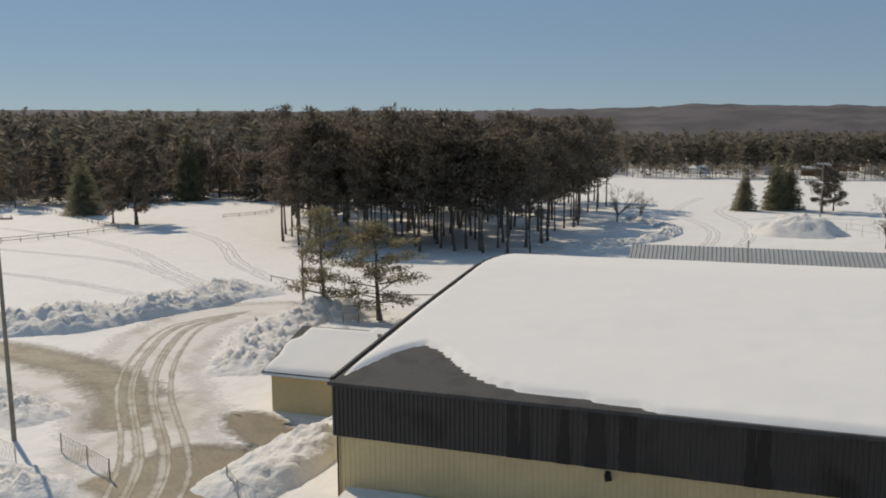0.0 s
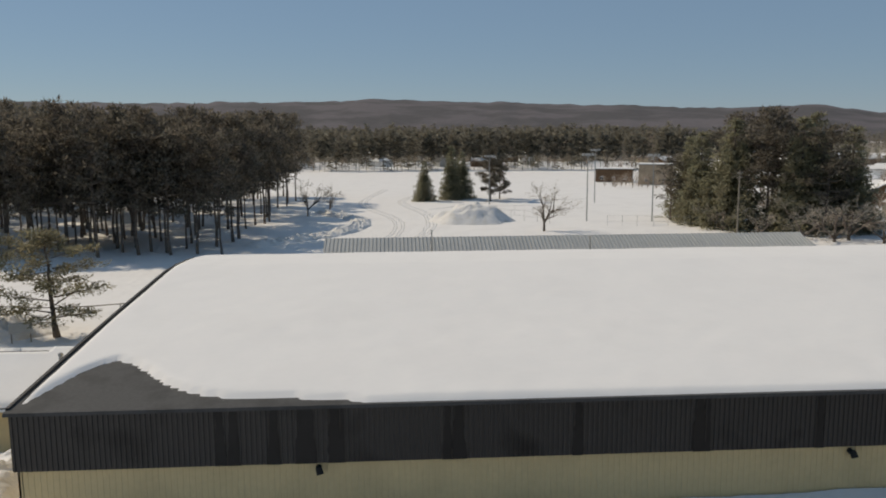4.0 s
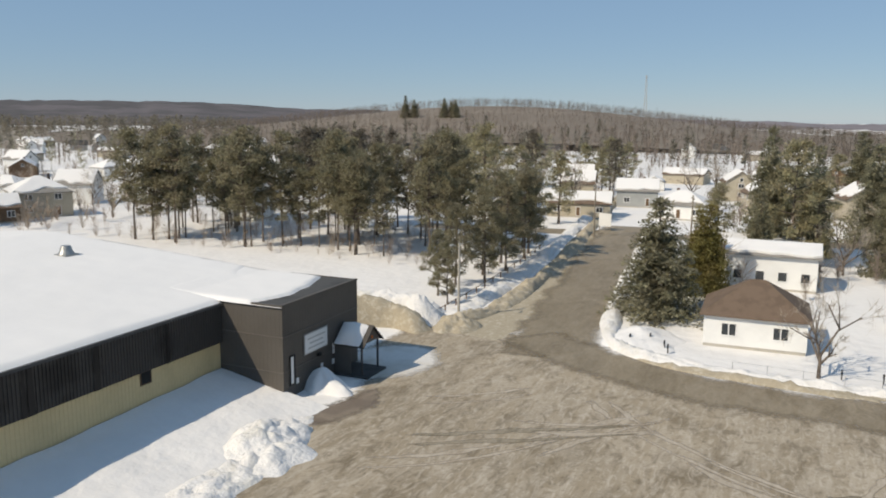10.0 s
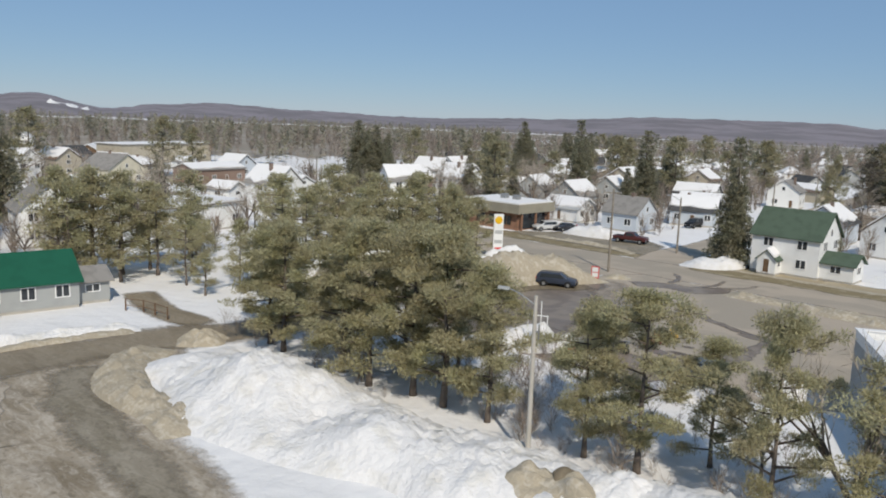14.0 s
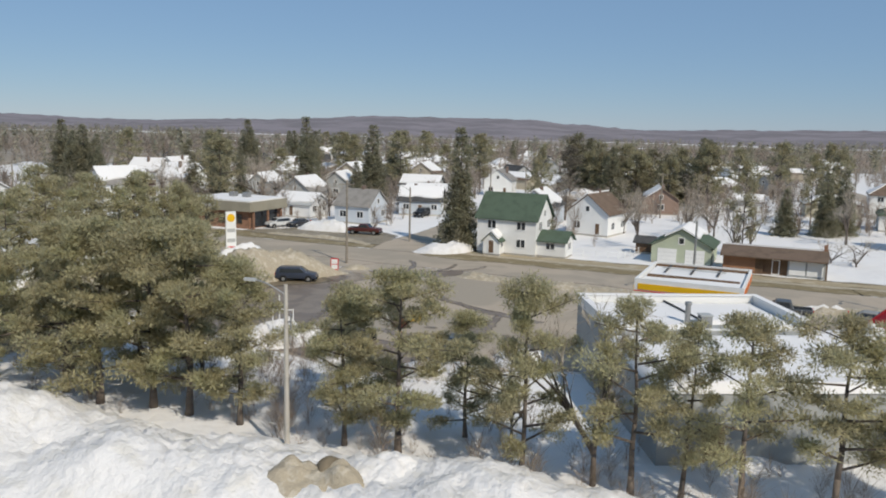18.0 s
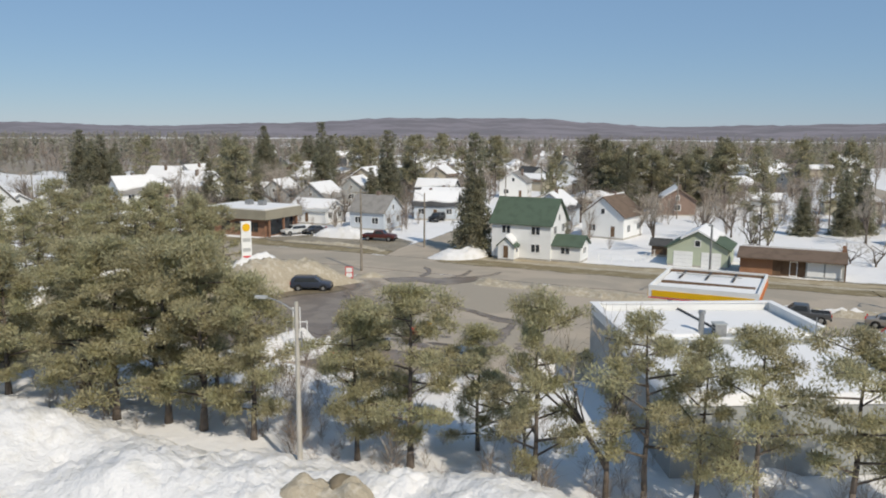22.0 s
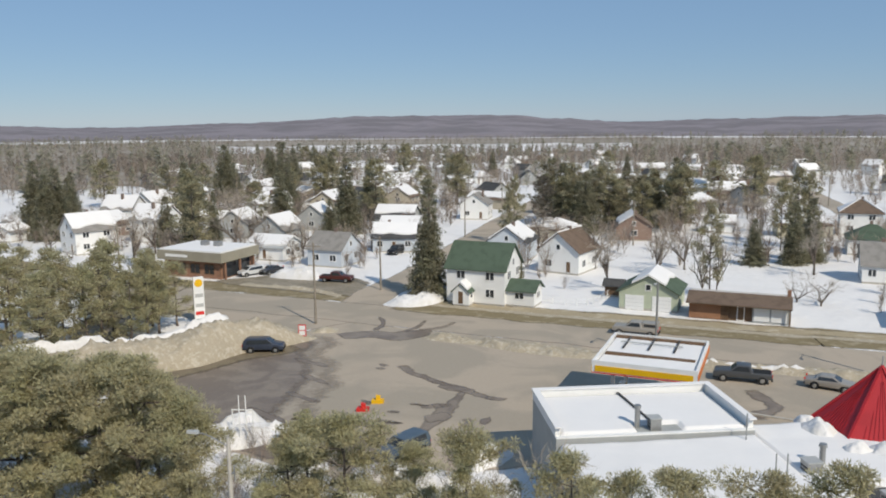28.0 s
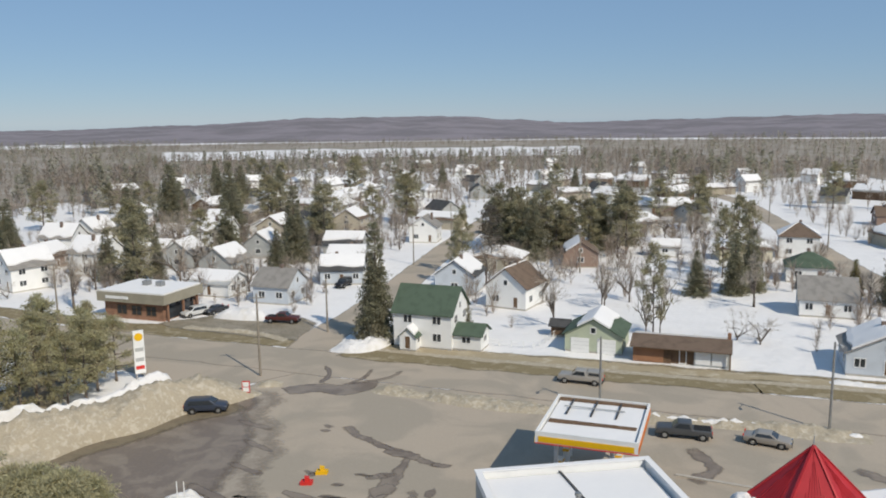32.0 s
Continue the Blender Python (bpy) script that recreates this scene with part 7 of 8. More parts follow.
for x, y, turn, mat, c in ((37.9, -61.0, 20, BLACK, "black"), (36.4, -62.4, 35, ROOF_DARK, "dark grey"), (38.2, -58.4, 60, RED_PAINT, "red")):
    quad = thing("quad_bike", f"{c} quad bike parked among snow heaps", "quad bike", "quad bikes", pose(x, y, 0.03, 0, 0, turn))
    part("body", Geo().prism([(-0.9, -0.35), (0.85, -0.3), (1.0, 0), (0.85, 0.3), (-0.9, 0.35)], 0.45, [0.85, 0.8, 0.75, 0.8, 0.85]), mat, quad)
    part("seat", Geo().prism([(-0.75, -0.18), (0.15, -0.15), (0.15, 0.15), (-0.75, 0.18)], 0.85, [1.0, 0.95, 0.95, 1.0]), BLACK, quad)
    part("handlebar", Geo().tube((0.35, -0.4, 1.15), (0.35, 0.4, 1.15), 0.025, 0.025, 6).tube((0.5, 0, 0.78), (0.35, 0, 1.15), 0.03, 0.03, 6), STEEL, quad)
    for wx in (-0.65, 0.65):
        for sd in (-1, 1):
            part("wheel", Geo().tube((wx, sd * 0.38, 0.3), (wx, sd * 0.62, 0.3), 0.3, 0.3, 12), BLACK, quad)
        part("rack", Geo().box(wx * 1.2 - 0.25, wx * 1.2 + 0.25, -0.35, 0.35, 0.93, 0.97), STEEL, quad)
car("pickup", 71.0, -122.0, 190, (0.11, 0.035, 0.03), "dark red pickup parked at the corner")
car("minivan", 89.0, -121.6, 70, (0.7, 0.7, 0.68), "white van parked beside the brick shop")
car("sedan", 86.6, -124.6, 80, (0.05, 0.05, 0.055), "dark car parked beside the brick shop")
car("suv", 74.5, -152.0, 90, (0.02, 0.02, 0.022), "black car parked in a snowy yard")
car("sedan", 145, 20.5, 186, (0.05, 0.05, 0.06), "dark car parked along the street")


# ---- poles, lamps, wires ----
def utility_pole(x, y, h, turn=0.0, arms=1, label="weathered wooden utility pole", lean=0.0):
    ob = thing("utility_pole", label, "utility pole", "utility poles", pose(x, y, ground_z(x, y), lean, 0, turn))
    part("shaft", Geo().tube((0, 0, -0.1), (0, 0, h), 0.17, 0.11, 10), POLE_WOOD, ob)
    for k in range(arms):
        arm = part("crossarm", Geo().box(-1.1, 1.1, -0.06, 0.06, h - 0.6 - 0.9 * k, h - 0.48 - 0.9 * k), POLE_WOOD, ob)
        for s in (-1.0, -0.4, 0.4, 1.0):
            part("insulator", Geo().tube((s, 0, h - 0.48 - 0.9 * k), (s, 0, h - 0.3 - 0.9 * k), 0.05, 0.03, 6), GREY_METAL, arm)
    return ob


def street_lamp(x, y, h, turn, mat=CONCRETE_POLE):
    ob = thing("street_lamp", "tall pale street lamp with one curved arm", "street lamp", "street lamps", pose(x, y, ground_z(x, y), 0, 0, turn))
    part("shaft", Geo().tube((0, 0, -0.1), (0, 0, h), 0.17, 0.11, 10), mat, ob)
    g, p = Geo(), Vector((0, 0, h - 0.6))
    for i in range(6):
        q = Vector((1.9 * (i + 1) / 6, 0, h - 0.6 + 0.75 * math.sin((i + 1) / 6 * 1.5)))
        g.tube(p, q, 0.04, 0.04, 6)
        p = q
    arm = part("arm", g, STEEL, ob)
    part("lamp_head", Geo().prism([(1.8, -0.12), (2.5, -0.1), (2.5, 0.1), (1.8, 0.12)], h + 0.08, h + 0.24), GREY_METAL, arm)
    part("bracket", Geo().box(-0.3, 0.06, -0.06, 0.06, h - 2.2, h - 2.1).box(-0.32, -0.26, -0.05, 0.05, h - 2.6, h - 1.7), STEEL, ob)
    return ob


street_lamp(27.4, -37.7, 10.3, 12)
street_lamp(79.0, 32.2, 8.4, 180)
street_lamp(60.5, -118.6, 9.0, 0, POLE_WOOD)
street_lamp(-12.5, -97.6, 10.2, 100, STEEL)
street_lamp(12.4, -96.6, 9.0, 90, STEEL)
utility_pole(-46.3, 42, 16.4, 30, 1, lean=0.6)
utility_pole(58.5, -95.4, 11.5, 20, 1)
utility_pole(71.2, -19.2, 7.2, 10, 0, "thin pole beside the snowy front garden")
utility_pole(67, 151, 13.5, 40, 2)
utility_pole(84, 128, 6.0, 30, 1)
utility_pole(-47.4, 87.0, 9.0, 30, 0, "thin wooden pole leaning beside a pine", 1.5)
for x, y in ((110, -111), (152, -116), (146, 33), (184, 38), (132, 14), (70, -180), (78, -230), (-33, -176), (-25, -230), (-13, -290), (30, -180), (-30, -118), (112, -160)):
    utility_pole(x, y, 10.0, 20, 1)
for x, y, h in ((45.7, 186, 15.7), (60.9, 184.1, 15.5), (60, 234.8, 15.5), (28, 232, 14.0)):
    ob = thing("floodlight_mast", "tall steel mast with a floodlight bar at a snowy pitch", "floodlight mast", "floodlight masts", pose(x, y, 0))
    part("shaft", Geo().tube((0, 0, -0.1), (0, 0, h), 0.17, 0.10, 8), STEEL, ob)
    bar = part("light_bar", Geo().box(-1.5, 1.5, -0.07, 0.07, h - 0.3, h - 0.16), STEEL, ob)
    for s in (-1.2, -0.4, 0.4, 1.2):
        part("floodlight", Geo().box(s - 0.25, s + 0.25, -0.2, 0.12, h - 0.14, h + 0.3), GREY_METAL, bar)


# ---- fences and small signs ----
def rail_fence(points, label, h=1.1, gap=2.6, rails=2, mat=POLE_WOOD, post=0.10, name="rail_fence", mesh=None):
    ob = thing(name, label, "fence")
    line = smooth_line(points, gap)
    for a in line:
        z = ground_z(a.x, a.y)
        part("post", Geo().box(a.x - post / 2, a.x + post / 2, a.y - post / 2, a.y + post / 2, z - 0.1, z + h), mat, ob)
    for a, b in zip(line, line[1:]):
        for k in range(rails):
            z = h * (k + 1) / rails - 0.08
            part("rail", Geo().bar((a.x, a.y, ground_z(a.x, a.y) + z), (b.x, b.y, ground_z(b.x, b.y) + z), post * 0.5, post * (1.2 if mat is POLE_WOOD else 0.5)), mat, ob)
        if mesh:
            g = Geo()
            n = 8
            d = b - a
            for i in range(n):
                for s in (0, 1):
                    p, q = a + d * (i / n), a + d * ((i + 1) / n)
                    g.bar((p.x, p.y, (0.05 if s else h - 0.05)), (q.x, q.y, (h - 0.05 if s else 0.05)), 0.012)
            part("wire_mesh", g, STEEL, ob)
    return ob


rail_fence([(-160, 112), (-141, 123.6), (-134, 140), (-131.5, 153)], "weathered rail fence across the snowfield", 1.2, 3.4)
rail_fence([(-230, 212), (-200, 196), (-170, 178), (-150, 165), (-134, 156)], "weathered rail fence across the snowfield", 1.2, 4.0)
rail_fence([(-125, 186), (-120, 200), (-126, 214), (-130, 226)], "low rail fence half buried in snow", 1.1, 4.0)
rail_fence([(-58, 40), (-50, 40.6), (-43, 39)], "galvanised chain-link fence in the snow", 1.3, 3.0, 1, STEEL, 0.06, "chain_link_fence", True)
rail_fence([(-41.4, 41.3), (-38, 40), (-35.1, 38.7)], "galvanised chain-link fence in the snow", 1.4, 3.2, 1, STEEL, 0.07, "chain_link_fence", True)
rail_fence([(-27.4, 40), (-25.6, 38.4), (-22, 37)], "galvanised chain-link fence in the snow", 1.4, 2.6, 1, STEEL, 0.07, "chain_link_fence", True)
rail_fence([(-62, 104), (-44, 96), (-30, 99), (-12, 112)], "low rail fence before the pines", 0.9, 3.4, 1)
rail_fence([(48, 176), (58, 174), (70, 168)], "high wire fence beside the pitch", 2.4, 3.0, 2, STEEL, 0.06, "wire_fence")
rail_fence([(36, 182), (24, 200), (36, 204)], "high wire fence beside the pitch", 2.4, 3.4, 2, STEEL, 0.06, "wire_fence")
rail_fence([(33, -118.8), (26, -119.6), (24, -128)], "white picket fence in the snow", 1.1, 1.6, 2, WHITE_PAINT, 0.08, "picket_fence")
rail_fence([(76.8, -35.5), (75, -36.5), (71, -37)], "brown timber fence beside the driveway", 1.3, 1.4, 2, TIMBER, 0.12, "timber_fence")
rail_fence([(72.6, 3), (72.2, -6), (72.6, -18)], "thin wire fence along the front gardens", 0.9, 3.0, 1, STEEL, 0.04, "wire_fence")
rail_fence([(78, 34.8), (92, 35.2), (110, 36.3), (128, 38)], "dark low fence beside the street pines", 0.8, 3.2, 1, TIMBER, 0.12, "low_fence")
nb = thing("notice_board", "small grey notice board on two posts", "notice board", at=pose(-38.9, 82.6, 0, 0, 0, 15))
part("board", Geo().box(-1.1, 1.1, -0.05, 0.05, 1.0, 2.1), WALL_PAINTS["grey"], nb)
for x in (-0.9, 0.9):
    part("leg", Geo().box(x - 0.06, x + 0.06, -0.04, 0.04, -0.05, 1.0), POLE_WOOD, nb)
for k, (x, y) in enumerate(((77.5, 13), (78.6, 11.2), (76.4, 9.5), (75.2, 9.0), (73.6, -5.8), (73.8, -9.0), (74.0, -22.6))):
    mk = thing("garden_marker", "short dark marker sticking out of the snow", "marker", "garden markers", pose(x, y, 0.1))
    part("stake", Geo().box(-0.05, 0.05, -0.05, 0.05, 0, 0.9), BLACK, mk)
    part("plate", Geo().box(-0.2, 0.2, 0.055, 0.08, 0.5, 0.85), ROOF_DARK, mk)
ws = thing("white_notice", "white double sign board at the street corner", "sign", at=pose(156, 33.2, 0, 0, 0, 80))
part("board", Geo().box(-1.3, 1.3, -0.08, 0.08, 0.8, 3.4), WHITE_PAINT, ws)
for x in (-1.1, 1.1):
    part("leg", Geo().box(x - 0.08, x + 0.08, -0.06, 0.06, -0.05, 0.8), POLE_WOOD, ws)
tower = thing("lattice_tower", "far thin lattice tower above the ridge", "tower", at=pose(1005, 176, 24))
for sx, sy in ((-1, -1), (1, -1), (1, 1), (-1, 1)):
    part("leg", Geo().bar((sx * 1.6, sy * 1.6, 0), (sx * 0.5, sy * 0.5, 46), 0.3), GREY_METAL, tower)
for z in range(4, 46, 6):
    w = 1.6 - 1.1 * z / 46
    part("brace", Geo().bar((-w, -w, z), (w, w, z + 3), 0.2).bar((w, -w, z), (-w, w, z + 3), 0.2), GREY_METAL, tower)
part("antenna", Geo().box(-1.6, 1.6, -0.6, 0.6, 44, 48), GREY_METAL, tower)


# ---- trees through the town ----
far = random.Random(33)


def clear(x, y, r=7.5):
    return not near_street(x, y) and all((x - a) ** 2 + (y - b) ** 2 > r * r for a, b in taken)


def grove(kind, n, x0, x1, y0, y1, h0, h1, wide=1.0):
    made = tries = 0
    while made < n and tries < 30 * n:
        tries += 1
        x, y = far.uniform(x0, x1), far.uniform(y0, y1)
        if clear(x, y) and not (y < -84 and y > -112):
            plant(kind, x, y, far.uniform(h0, h1), wide=wide)
            made += 1


for x, y, h, kind in [(129.5, -144.5, 11.5, "spruce"), (122, -144, 12, "spruce"), (114.5, -143, 13, "spruce"), (112.6, -165.7, 16, "spruce"), (163, -240, 22, "spruce"), (191, -243, 21, "spruce"), (32.6, -153, 8, "bare"), (10.6, -131, 13.5, "bare"), (9.6, -132, 14.5, "town"), (8.6, -133, 13, "bare"), (20, -147, 13, "bare"), (-2.4, -167, 12, "spruce"), (-5.6, -171, 12.5, "spruce"), (31.6, -149.5, 11, "bare"),
                      (4.4, -163.6, 9, "spruce"), (-3, -191, 17, "town"), (-5, -186, 16, "town"), (0, -183, 15, "town"), (91, -142, 10, "bare"), (-6.3, -131.5, 6, "shrub"), (-3, -133, 5, "shrub"), (38.0, -122, 7.5, "spruce"), (-30, -165, 15, "spruce"), (-24, -172, 7, "cedar"),
                      (52, -160, 13, "town"), (55, -172, 15, "town"), (50, -178, 15, "tall"), (20, -150, 9, "bare"), (1.6, -122.6, 4, "shrub"), (135, -19, 14, "bare"), (126, -8, 12, "bare"), (118, -26, 11, "bare"), (104, -22, 10, "bare"), (100, -28, 6, "shrub"), (104, -14, 5, "shrub")]:
    plant(kind, x, y, h, wide=0.55 if kind == "town" or h in (13.5, 13) else 1.0)
for k in range(24):
    u = (k + far.random()) / 24
    plant(("town", "spruce", "grove", "town")[k % 4], 59 - 34 * u + far.uniform(-3, 3), -190 - 15 * u - 26 * far.random(), far.uniform(12, 18), wide=1.05, group="town pines")
grove("bare", 55, -10, 190, -260, -128, 6, 12)
grove("shrub", 8, -10, 190, -240, -118, 3, 6)
grove("spruce", 12, 60, 200, -250, -135, 10, 20)
grove("town", 10, 80, 220, -260, -135, 11, 18)
grove("spruce", 12, -40, 260, -430, -250, 12, 19)
grove("town", 14, -40, 260, -430, -240, 12, 18)
grove("bare", 36, 105, 260, -120, 10, 8, 14)
grove("town", 10, 125, 260, -120, 15, 11, 20)
grove("spruce", 7, 125, 260, -110, 20, 10, 20)
grove("bare", 18, 90, 200, 118, 180, 7, 12)
grove("bare", 14, 140, 280, 20, 120, 9, 15)
grove("town", 14, 140, 280, 30, 130, 12, 20)
grove("tall", 14, 128, 230, 45, 120, 15, 20)
grove("bare", 10, 100, 124, -60, -18, 8, 12)


# ---- far woods, joined ----
def far_wood(name, label, mat, spots, per, kind, seed):
    """Many small trees joined as one mesh: sprays in a cone, a rounded crown or a bare fan."""
    rng = np.random.default_rng(seed)
    s = np.asarray(spots, float)
    n = len(s)
    base = np.repeat(s[:, :3], per, 0)
    h = np.repeat(s[:, 3], per)
    m = len(h)
    u = rng.uniform(0.04, 1.0, m)
    t = rng.uniform(0, 2 * np.pi, m)
    if kind == "cone":
        r = 0.19 * (1 - u) ** 0.8 + 0.015
        rise, ln, wd = -0.03, 0.06, 0.035 if per < 50 else 0.027
    elif kind == "crown":
        u = 0.34 + 0.66 * u
        r = 0.20 * np.sqrt(np.clip(1 - ((u - 0.66) / 0.36) ** 2, 0.02, 1)) * rng.uniform(0.3, 1, m)
        rise, ln, wd = 0.05, 0.055, 0.04 if per < 50 else 0.03
    elif kind == "twigs":
        u = 0.02 + 0.7 * u
        r = 0.55 * np.sqrt(np.clip(u, 0, 1)) * rng.uniform(0.1, 1, m)
        rise, ln, wd = 0.25, 0.12, 0.0045
    elif kind == "bush":
        u = 0.02 + 0.6 * u
        r = 0.5 * np.sqrt(np.clip(u, 0, 1)) * rng.uniform(0.1, 1, m)
        rise, ln, wd = 0.2, 0.1, 0.0065
    else:
        u = 0.1 + 0.75 * u
        r = 0.27 * np.sqrt(np.clip(u, 0, 1)) * rng.uniform(0.1, 1, m)
        rise, ln, wd = 0.13, 0.10, 0.0085 if per > 50 else 0.012
    d = np.stack([np.cos(t), np.sin(t), 0 * t], 1)
    root = base + d * (r * 0.35 * h)[:, None]
    root[:, 2] += u * h
    tip = base + d * ((r + (ln if kind not in ("fan", "bush") else 0.05)) * h)[:, None]
    tip[:, 2] += (u + rise * rng.uniform(0.4, 1.5, m)) * h
    side = np.stack([-np.sin(t), np.cos(t), rng.uniform(-0.6, 0.6, m)], 1) * (wd * h * rng.uniform(0.6, 1.4, m))[:, None]
    v = np.stack([root - side, root + side, tip], 1).reshape(-1, 3)
    sv = s[:, :3]
    hh = s[:, 3:4]
    w = np.array([[1.0, 0, 0]]) * hh * (0.007 if kind != "fan" else 0.006)
    top = sv + np.array([[0, 0, 1.0]]) * hh * (0.95 if kind in ("cone", "crown") else 0.35 if kind == "fan" else 0.1)
    tv = np.stack([sv - w, sv + w, top], 1).reshape(-1, 3)
    tv2 = np.stack([sv - w[:, [1, 0, 2]], sv + w[:, [1, 0, 2]], top], 1).reshape(-1, 3)
    v = np.concatenate([v, tv, tv2])
    ob = new(name, array_mesh(name, v, np.arange(len(v)).reshape(-1, 3), mat))
    return tagged(ob, label, "woods", kind="stuff")


def spots_polar(n, b0, b1, r0, r1, h0, h1, seed, keep=lambda x, y: True, raise_by=lambda x, y: 0.0):
    rg = random.Random(seed)
    out, tries = [], 0
    while len(out) < n and tries < 20 * n:
        tries += 1
        b, r = radians(rg.uniform(b0, b1)), math.sqrt(rg.uniform(r0 * r0, r1 * r1))
        x, y = r * math.sin(b), r * math.cos(b)
        if keep(x, y) and clear(x, y, 6.5):
            out.append((x, y, ground_z(x, y) - 0.2 + raise_by(x, y), rg.uniform(h0, h1)))
    return out


def ridge(x, y):
    b, r = math.degrees(math.atan2(x, y)), math.hypot(x, y)
    return 38.0 * math.exp(-((b - 70) / 17) ** 2) * math.exp(-((r - 960) / 300) ** 2)


g = Geo()
for i in range(41):
    for j in range(13):
        b, r = radians(38 + 66 * i / 40), 560 + 800 * j / 12
        x, y = r * math.sin(b), r * math.cos(b)
        g.v.append((x, y, ground_z(x, y) - 1.0 + ridge(x, y)))
g.f = [(i * 13 + j, i * 13 + j + 1, (i + 1) * 13 + j + 1, (i + 1) * 13 + j) for i in range(40) for j in range(12)]
setting("ridge_ground", g, RIDGE_FLOOR, "wooded rise behind the town, brown with brush", "rise", True)


def wood_floor(b0, b1, r0, r1, seed):
    """Ground under far woods: brush and litter showing through the snow, with a ragged near edge."""
    g, nb = Geo(), max(8, int((b1 - b0) * 2))
    rows = [0.0, 0.03, 0.12, 0.3, 0.6, 1.0]
    for i in range(nb + 1):
        b = radians(b0 + (b1 - b0) * i / nb)
        for u in rows:
            r = r0 + (r1 - r0) * u + (60 * rough(b * 40, seed, 1.0, seed) if u < 0.1 else 0)
            x, y = r * math.sin(b), r * math.cos(b)
            g.v.append((x, y, ground_z(x, y) + 0.25))
    n = len(rows)
    g.f = [(i * n + j, (i + 1) * n + j, (i + 1) * n + j + 1, i * n + j + 1) for i in range(nb) for j in range(n - 1)]
    return g


for k, (b0, b1, r0, r1) in enumerate(((92, 141, 400, 1560), (141, 170, 640, 985), (170, 222, 560, 1560), (138, 172, 1230, 1600), (-75, -16, 330, 1560), (-16, 40, 600, 1560))):
    setting("wood_floor", wood_floor(b0, b1, r0, r1, k + 1.5), WOOD_FLOOR, "brushy woodland floor with patchy snow", "woodland floor")


def west_rise(x, y):
    """The wooded rise north-west of the snowfield."""
    b, r = math.degrees(math.atan2(x, y)), math.hypot(x, y)
    return 24.0 * min(1.0, max(0.0, (r - 330) / 420)) * min(1.0, max(0.0, (-9 - b) / 14))


g = Geo()
for i in range(37):
    for j in range(13):
        b, r = radians(-92 + 80 * i / 36), 330 + 920 * j / 12
        x, y = r * math.sin(b), r * math.cos(b)
        g.v.append((x, y, ground_z(x, y) - 0.6 + west_rise(x, y)))
g.f = [(i * 13 + j, i * 13 + j + 1, (i + 1) * 13 + j + 1, (i + 1) * 13 + j) for i in range(36) for j in range(12)]
setting("west_rise_ground", g, RIDGE_FLOOR, "wooded rise beyond the snowfield, brown with brush", "rise", True)


def open_north(x, y):
    return not (-40 < x < 105 and y < 455)


ZONES = [
    # bearing from, to, near, far, conifers, bare trees, heights
    (-75, -30, 285, 480, 520, 600, 19, 29),
    (-75, -6, 480, 1000, 2000, 900, 18, 26),
    (-36, -14, 300, 480, 200, 200, 18, 25),
    (-14, 14, 455, 560, 150, 60, 15, 22),
    (-14, 20, 560, 1400, 1300, 700, 20, 29),
    (14, 50, 380, 560, 70, 240, 8, 13),
    (14, 52, 640, 1450, 1200, 700, 16, 23),
    (50, 95, 330, 640, 130, 1000, 9, 15),
    (48, 98, 640, 1350, 120, 8000, 9, 12),
    (95, 140, 330, 640, 200, 800, 10, 16),
    (95, 140, 640, 1450, 900, 2200, 12, 18),
    (140, 178, 300, 440, 26, 200, 8, 12),
    (134, 182, 440, 560, 80, 520, 12, 18),
    (140, 178, 560, 960, 200, 1500, 9, 14),
    (176, 214, 330, 640, 120, 800, 11, 17),
    (178, 220, 640, 1500, 400, 1600, 13, 19),
    (168, 182, 900, 1540, 120, 500, 10, 16),
    (118, 142, 1150, 1545, 160, 600, 10, 16),
    (138, 172, 1230, 1580, 160, 1500, 9, 13),
    (220, 285, 120, 700, 300, 300, 14, 20),
]
for k, (b0, b1, r0, r1, nc, nb_, h0, h1) in enumerate(ZONES):
    lift = ridge if 48 <= b0 < 96 else west_rise if b0 < -30 else (lambda x, y: 0.0)
    near = r0 < 600
    keep = (lambda x, y: open_north(x, y)) if b0 < 30 else (lambda x, y: not (-45 < x + 0.0 * y < -5 and y > -420)) if b0 >= 176 else (lambda x, y: True)
    # zones before bearing 95 take the copies whose colour holds the backlit shade
    conifer, brush = (SHADED_WOOD, SHADED_BARE) if b0 < 95 else (FAR_WOOD, FAR_BARE)
    half_c = spots_polar(nc, b0, b1, r0, r1, h0, h1, 100 + k, keep, lift)
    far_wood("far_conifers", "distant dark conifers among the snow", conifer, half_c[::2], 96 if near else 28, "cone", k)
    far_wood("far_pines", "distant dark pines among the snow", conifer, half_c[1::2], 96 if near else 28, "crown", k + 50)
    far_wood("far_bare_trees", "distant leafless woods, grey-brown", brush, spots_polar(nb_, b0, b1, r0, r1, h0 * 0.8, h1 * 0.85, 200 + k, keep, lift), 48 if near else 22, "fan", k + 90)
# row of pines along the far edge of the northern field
far_wood("far_pine_row", "row of dark pines along the far edge of the field", SHADED_WOOD, [(-45 + i * 3.4 + far.uniform(-1, 1), 458 + far.uniform(-4, 8) - 0.1 * i, -1.5, far.uniform(17, 24)) for i in range(75)], 150, "crown", 7)
# a few old spruces stand above the brown woods of the rise
for x, y, h in [(700, 350, 21), (703, 342, 17), (700, 309, 18), (703, 303, 15), (701, 298, 17)]:
    old = plant("spruce", x, y, h, wide=1.1, label="tall old spruce above the brown woods")
    m = old.matrix_world.copy()
    m.translation.z += ridge(x, y) - 1.0
    old.matrix_world = m


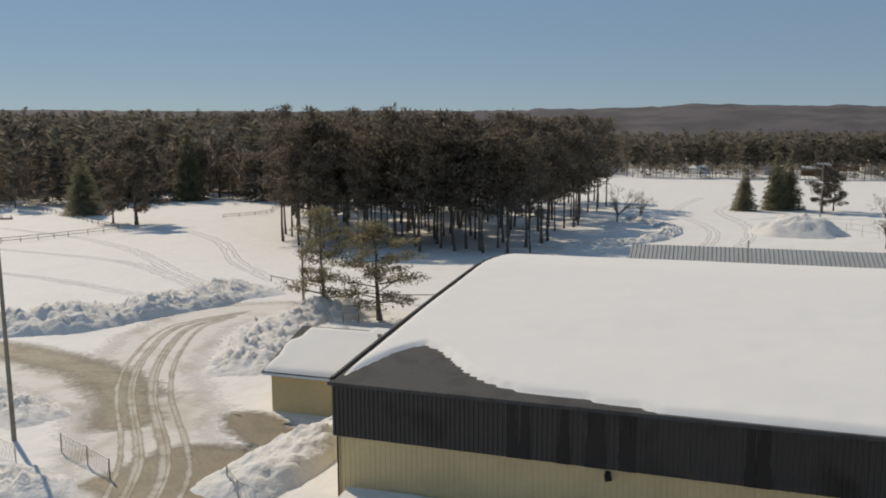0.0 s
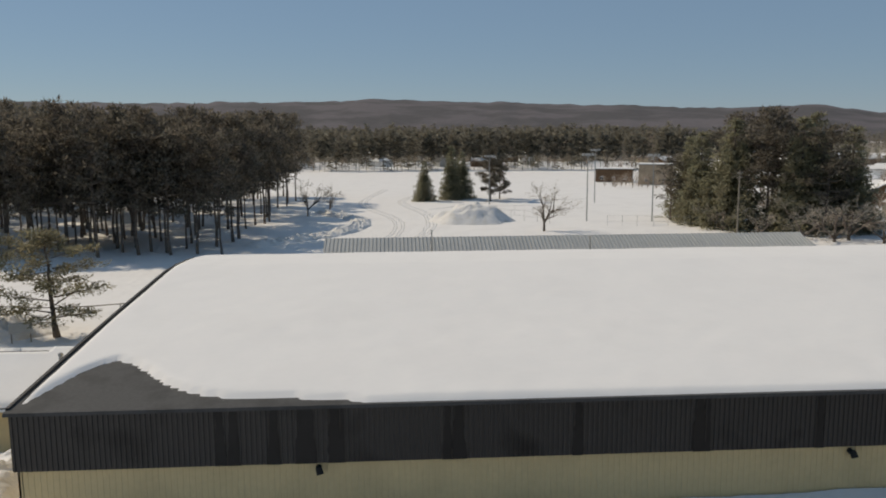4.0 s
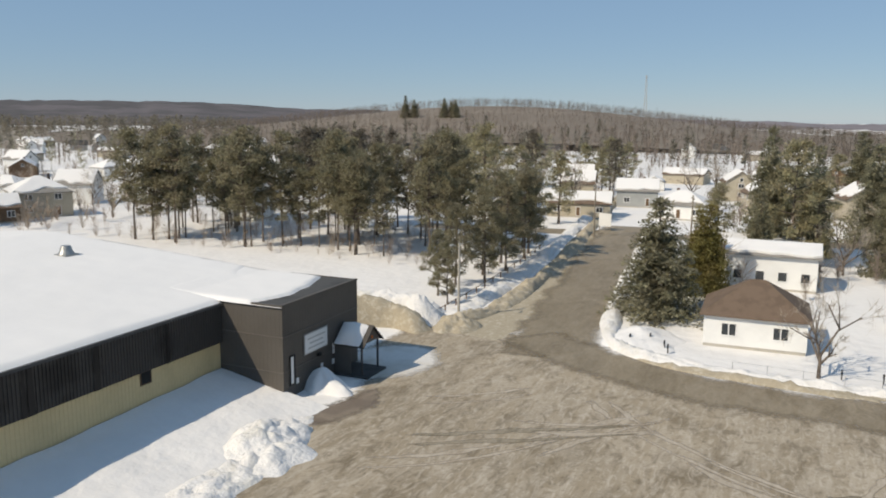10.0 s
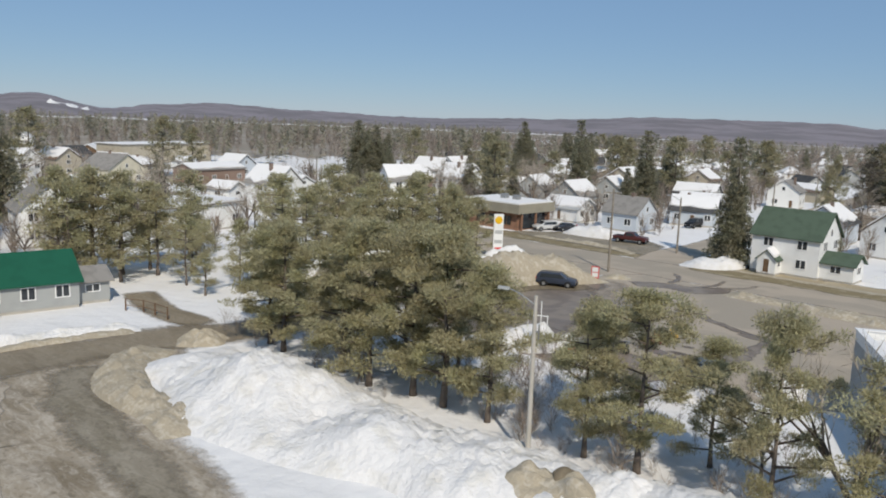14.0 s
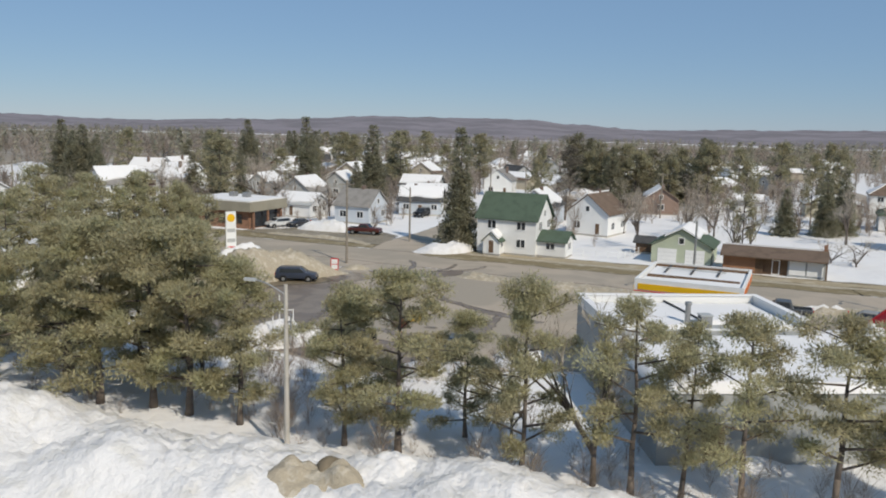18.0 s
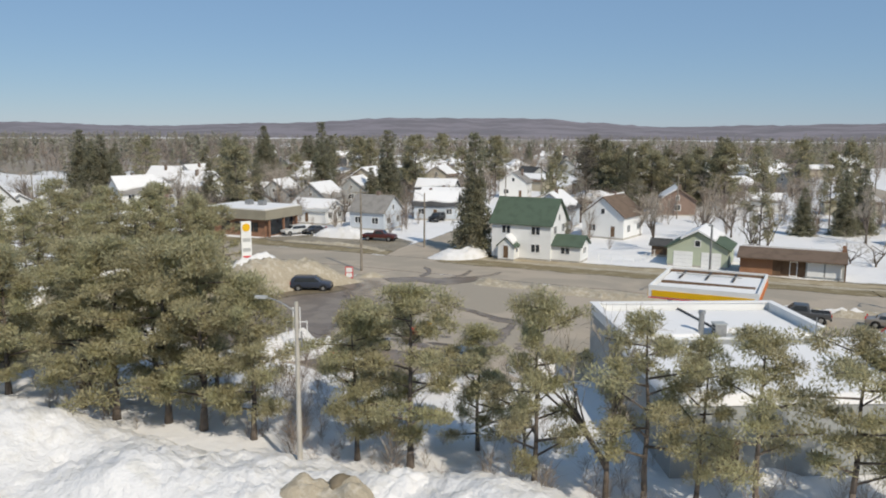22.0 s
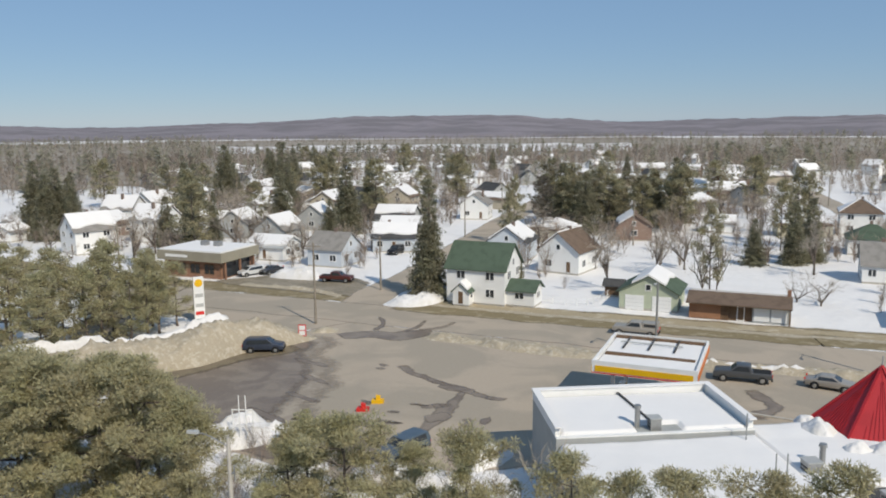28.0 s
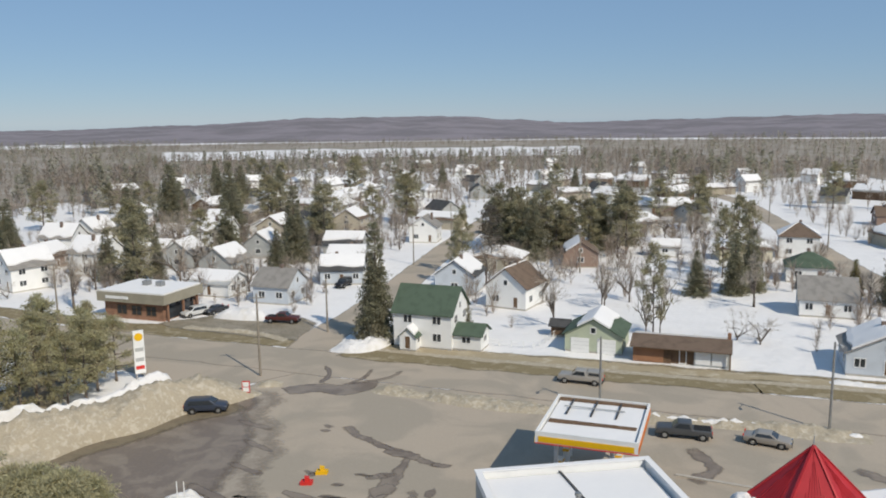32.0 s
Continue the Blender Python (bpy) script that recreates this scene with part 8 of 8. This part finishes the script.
# ---- brush, undergrowth and far roofs ----
def scatter(n, x0, x1, y0, y1, h0, h1, seed, gap=5.0, keep=lambda x, y: True):
    rg = random.Random(seed)
    out, tries = [], 0
    while len(out) < n and tries < 15 * n:
        tries += 1
        x, y = rg.uniform(x0, x1), rg.uniform(y0, y1)
        if keep(x, y) and clear(x, y, gap):
            out.append((x, y, ground_z(x, y) - 0.1, rg.uniform(h0, h1)))
    return out


far_wood("undergrowth", "grey leafless undergrowth beneath the pine grove", FAR_BARE, scatter(220, 103, 150, 48, 116, 1.5, 4.5, 311), 90, "twigs", 311)
far_wood("undergrowth", "grey leafless undergrowth beneath the pines", FAR_BARE, scatter(330, -20, 66, -57, -38.5, 1.2, 3.6, 301, keep=lambda x, y: not (-3 < x < 22 and y < -50)), 120, "twigs", 301)
far_wood("garden_brush", "leafless bushes and small trees between the houses", FAR_BARE, scatter(700, -40, 200, -262, -128, 3.0, 9.0, 302, keep=lambda x, y: not (-16 < x < 36 and y > -170) or (x * 7.3) % 1 < 0.12), 120, "bush", 302)
far_wood("garden_brush", "leafless bushes and small trees between the houses", FAR_BARE, scatter(1100, -40, 300, -440, -240, 4.0, 9.0, 303), 70, "bush", 303)
far_wood("garden_brush", "leafless bushes and small trees between the houses", FAR_BARE, scatter(430, 100, 350, -125, 18, 3.5, 9.0, 304, keep=lambda x, y: not (y < -84 and x < 230)), 110, "bush", 304)
far_wood("garden_brush", "leafless bushes and small trees between the houses", FAR_BARE, scatter(560, 125, 450, 40, 450, 4.0, 9.0, 305, keep=lambda x, y: x > 140 or y > 140), 90, "bush", 305)
far_wood("garden_pines", "small pines scattered among the far houses", FAR_WOOD, scatter(110, 170, 480, 100, 520, 7.0, 14.0, 306), 60, "crown", 306)
far_wood("garden_pines", "small pines scattered among the far houses", FAR_WOOD, scatter(70, -30, 300, -430, -250, 7.0, 13.0, 307), 60, "crown", 307)
far_wood("garden_brush", "leafless bushes and small trees between the houses", FAR_BARE, scatter(330, 82, 190, 116, 320, 3.0, 9.0, 308, 6.0), 90, "bush", 308)
FAR_KINDS = [
    house("distant white house under a snowy roof", 13, 9, 3.4, 2.4, "white", "grey", 1, hip=True, seed=71, windows=0, far=True, door=False, chimney=False),
    house("distant brown house under a snowy roof", 15, 9, 3.6, 2.6, "timber", "grey", 1, seed=72, windows=0, far=True, door=False),
    house("distant white gabled house with a snowy roof", 8, 9, 5.0, 3.0, "white", "grey", 1, seed=73, windows=0, far=True, door=False, gable_front=True, chimney=False),
    house("distant grey house, its dark roof half bare", 10, 8, 3.6, 2.8, "grey", "dark", 0.5, seed=74, windows=0, far=True, door=False, chimney=False),
    house("distant beige bungalow under deep snow", 14, 9, 3.2, 1.8, "beige", "brown", 1, seed=75, windows=0, far=True, door=False, chimney=False),
]
used = [False] * len(FAR_KINDS)


def far_houses(n, x0, x1, y0, y1, gap):
    for k in range(n):
        for _ in range(40):
            x, y = town.uniform(x0, x1), town.uniform(y0, y1)
            if not near_street(x, y) and all((x - a) ** 2 + (y - b) ** 2 > gap * gap for a, b in taken):
                taken.append((x, y))
                m = pose(x, y, ground_z(x, y), 0, 0, town.uniform(0, 360))
                if used[k % 5]:
                    copy_thing(FAR_KINDS[k % 5], m)
                else:
                    FAR_KINDS[k % 5].matrix_world = m
                    used[k % 5] = True
                break


far_houses(28, 125, 330, 120, 330, 16)
far_houses(44, 150, 460, 300, 580, 19)
far_houses(30, 220, 620, -150, 160, 20)
far_houses(16, -10, 200, -320, -232, 16)
far_houses(36, -20, 300, -470, -300, 17)
far_houses(22, -90, 330, -640, -440, 20)
far_houses(10, -110, -40, -420, -200, 20)
far_houses(8, -20, 90, 500, 590, 24)
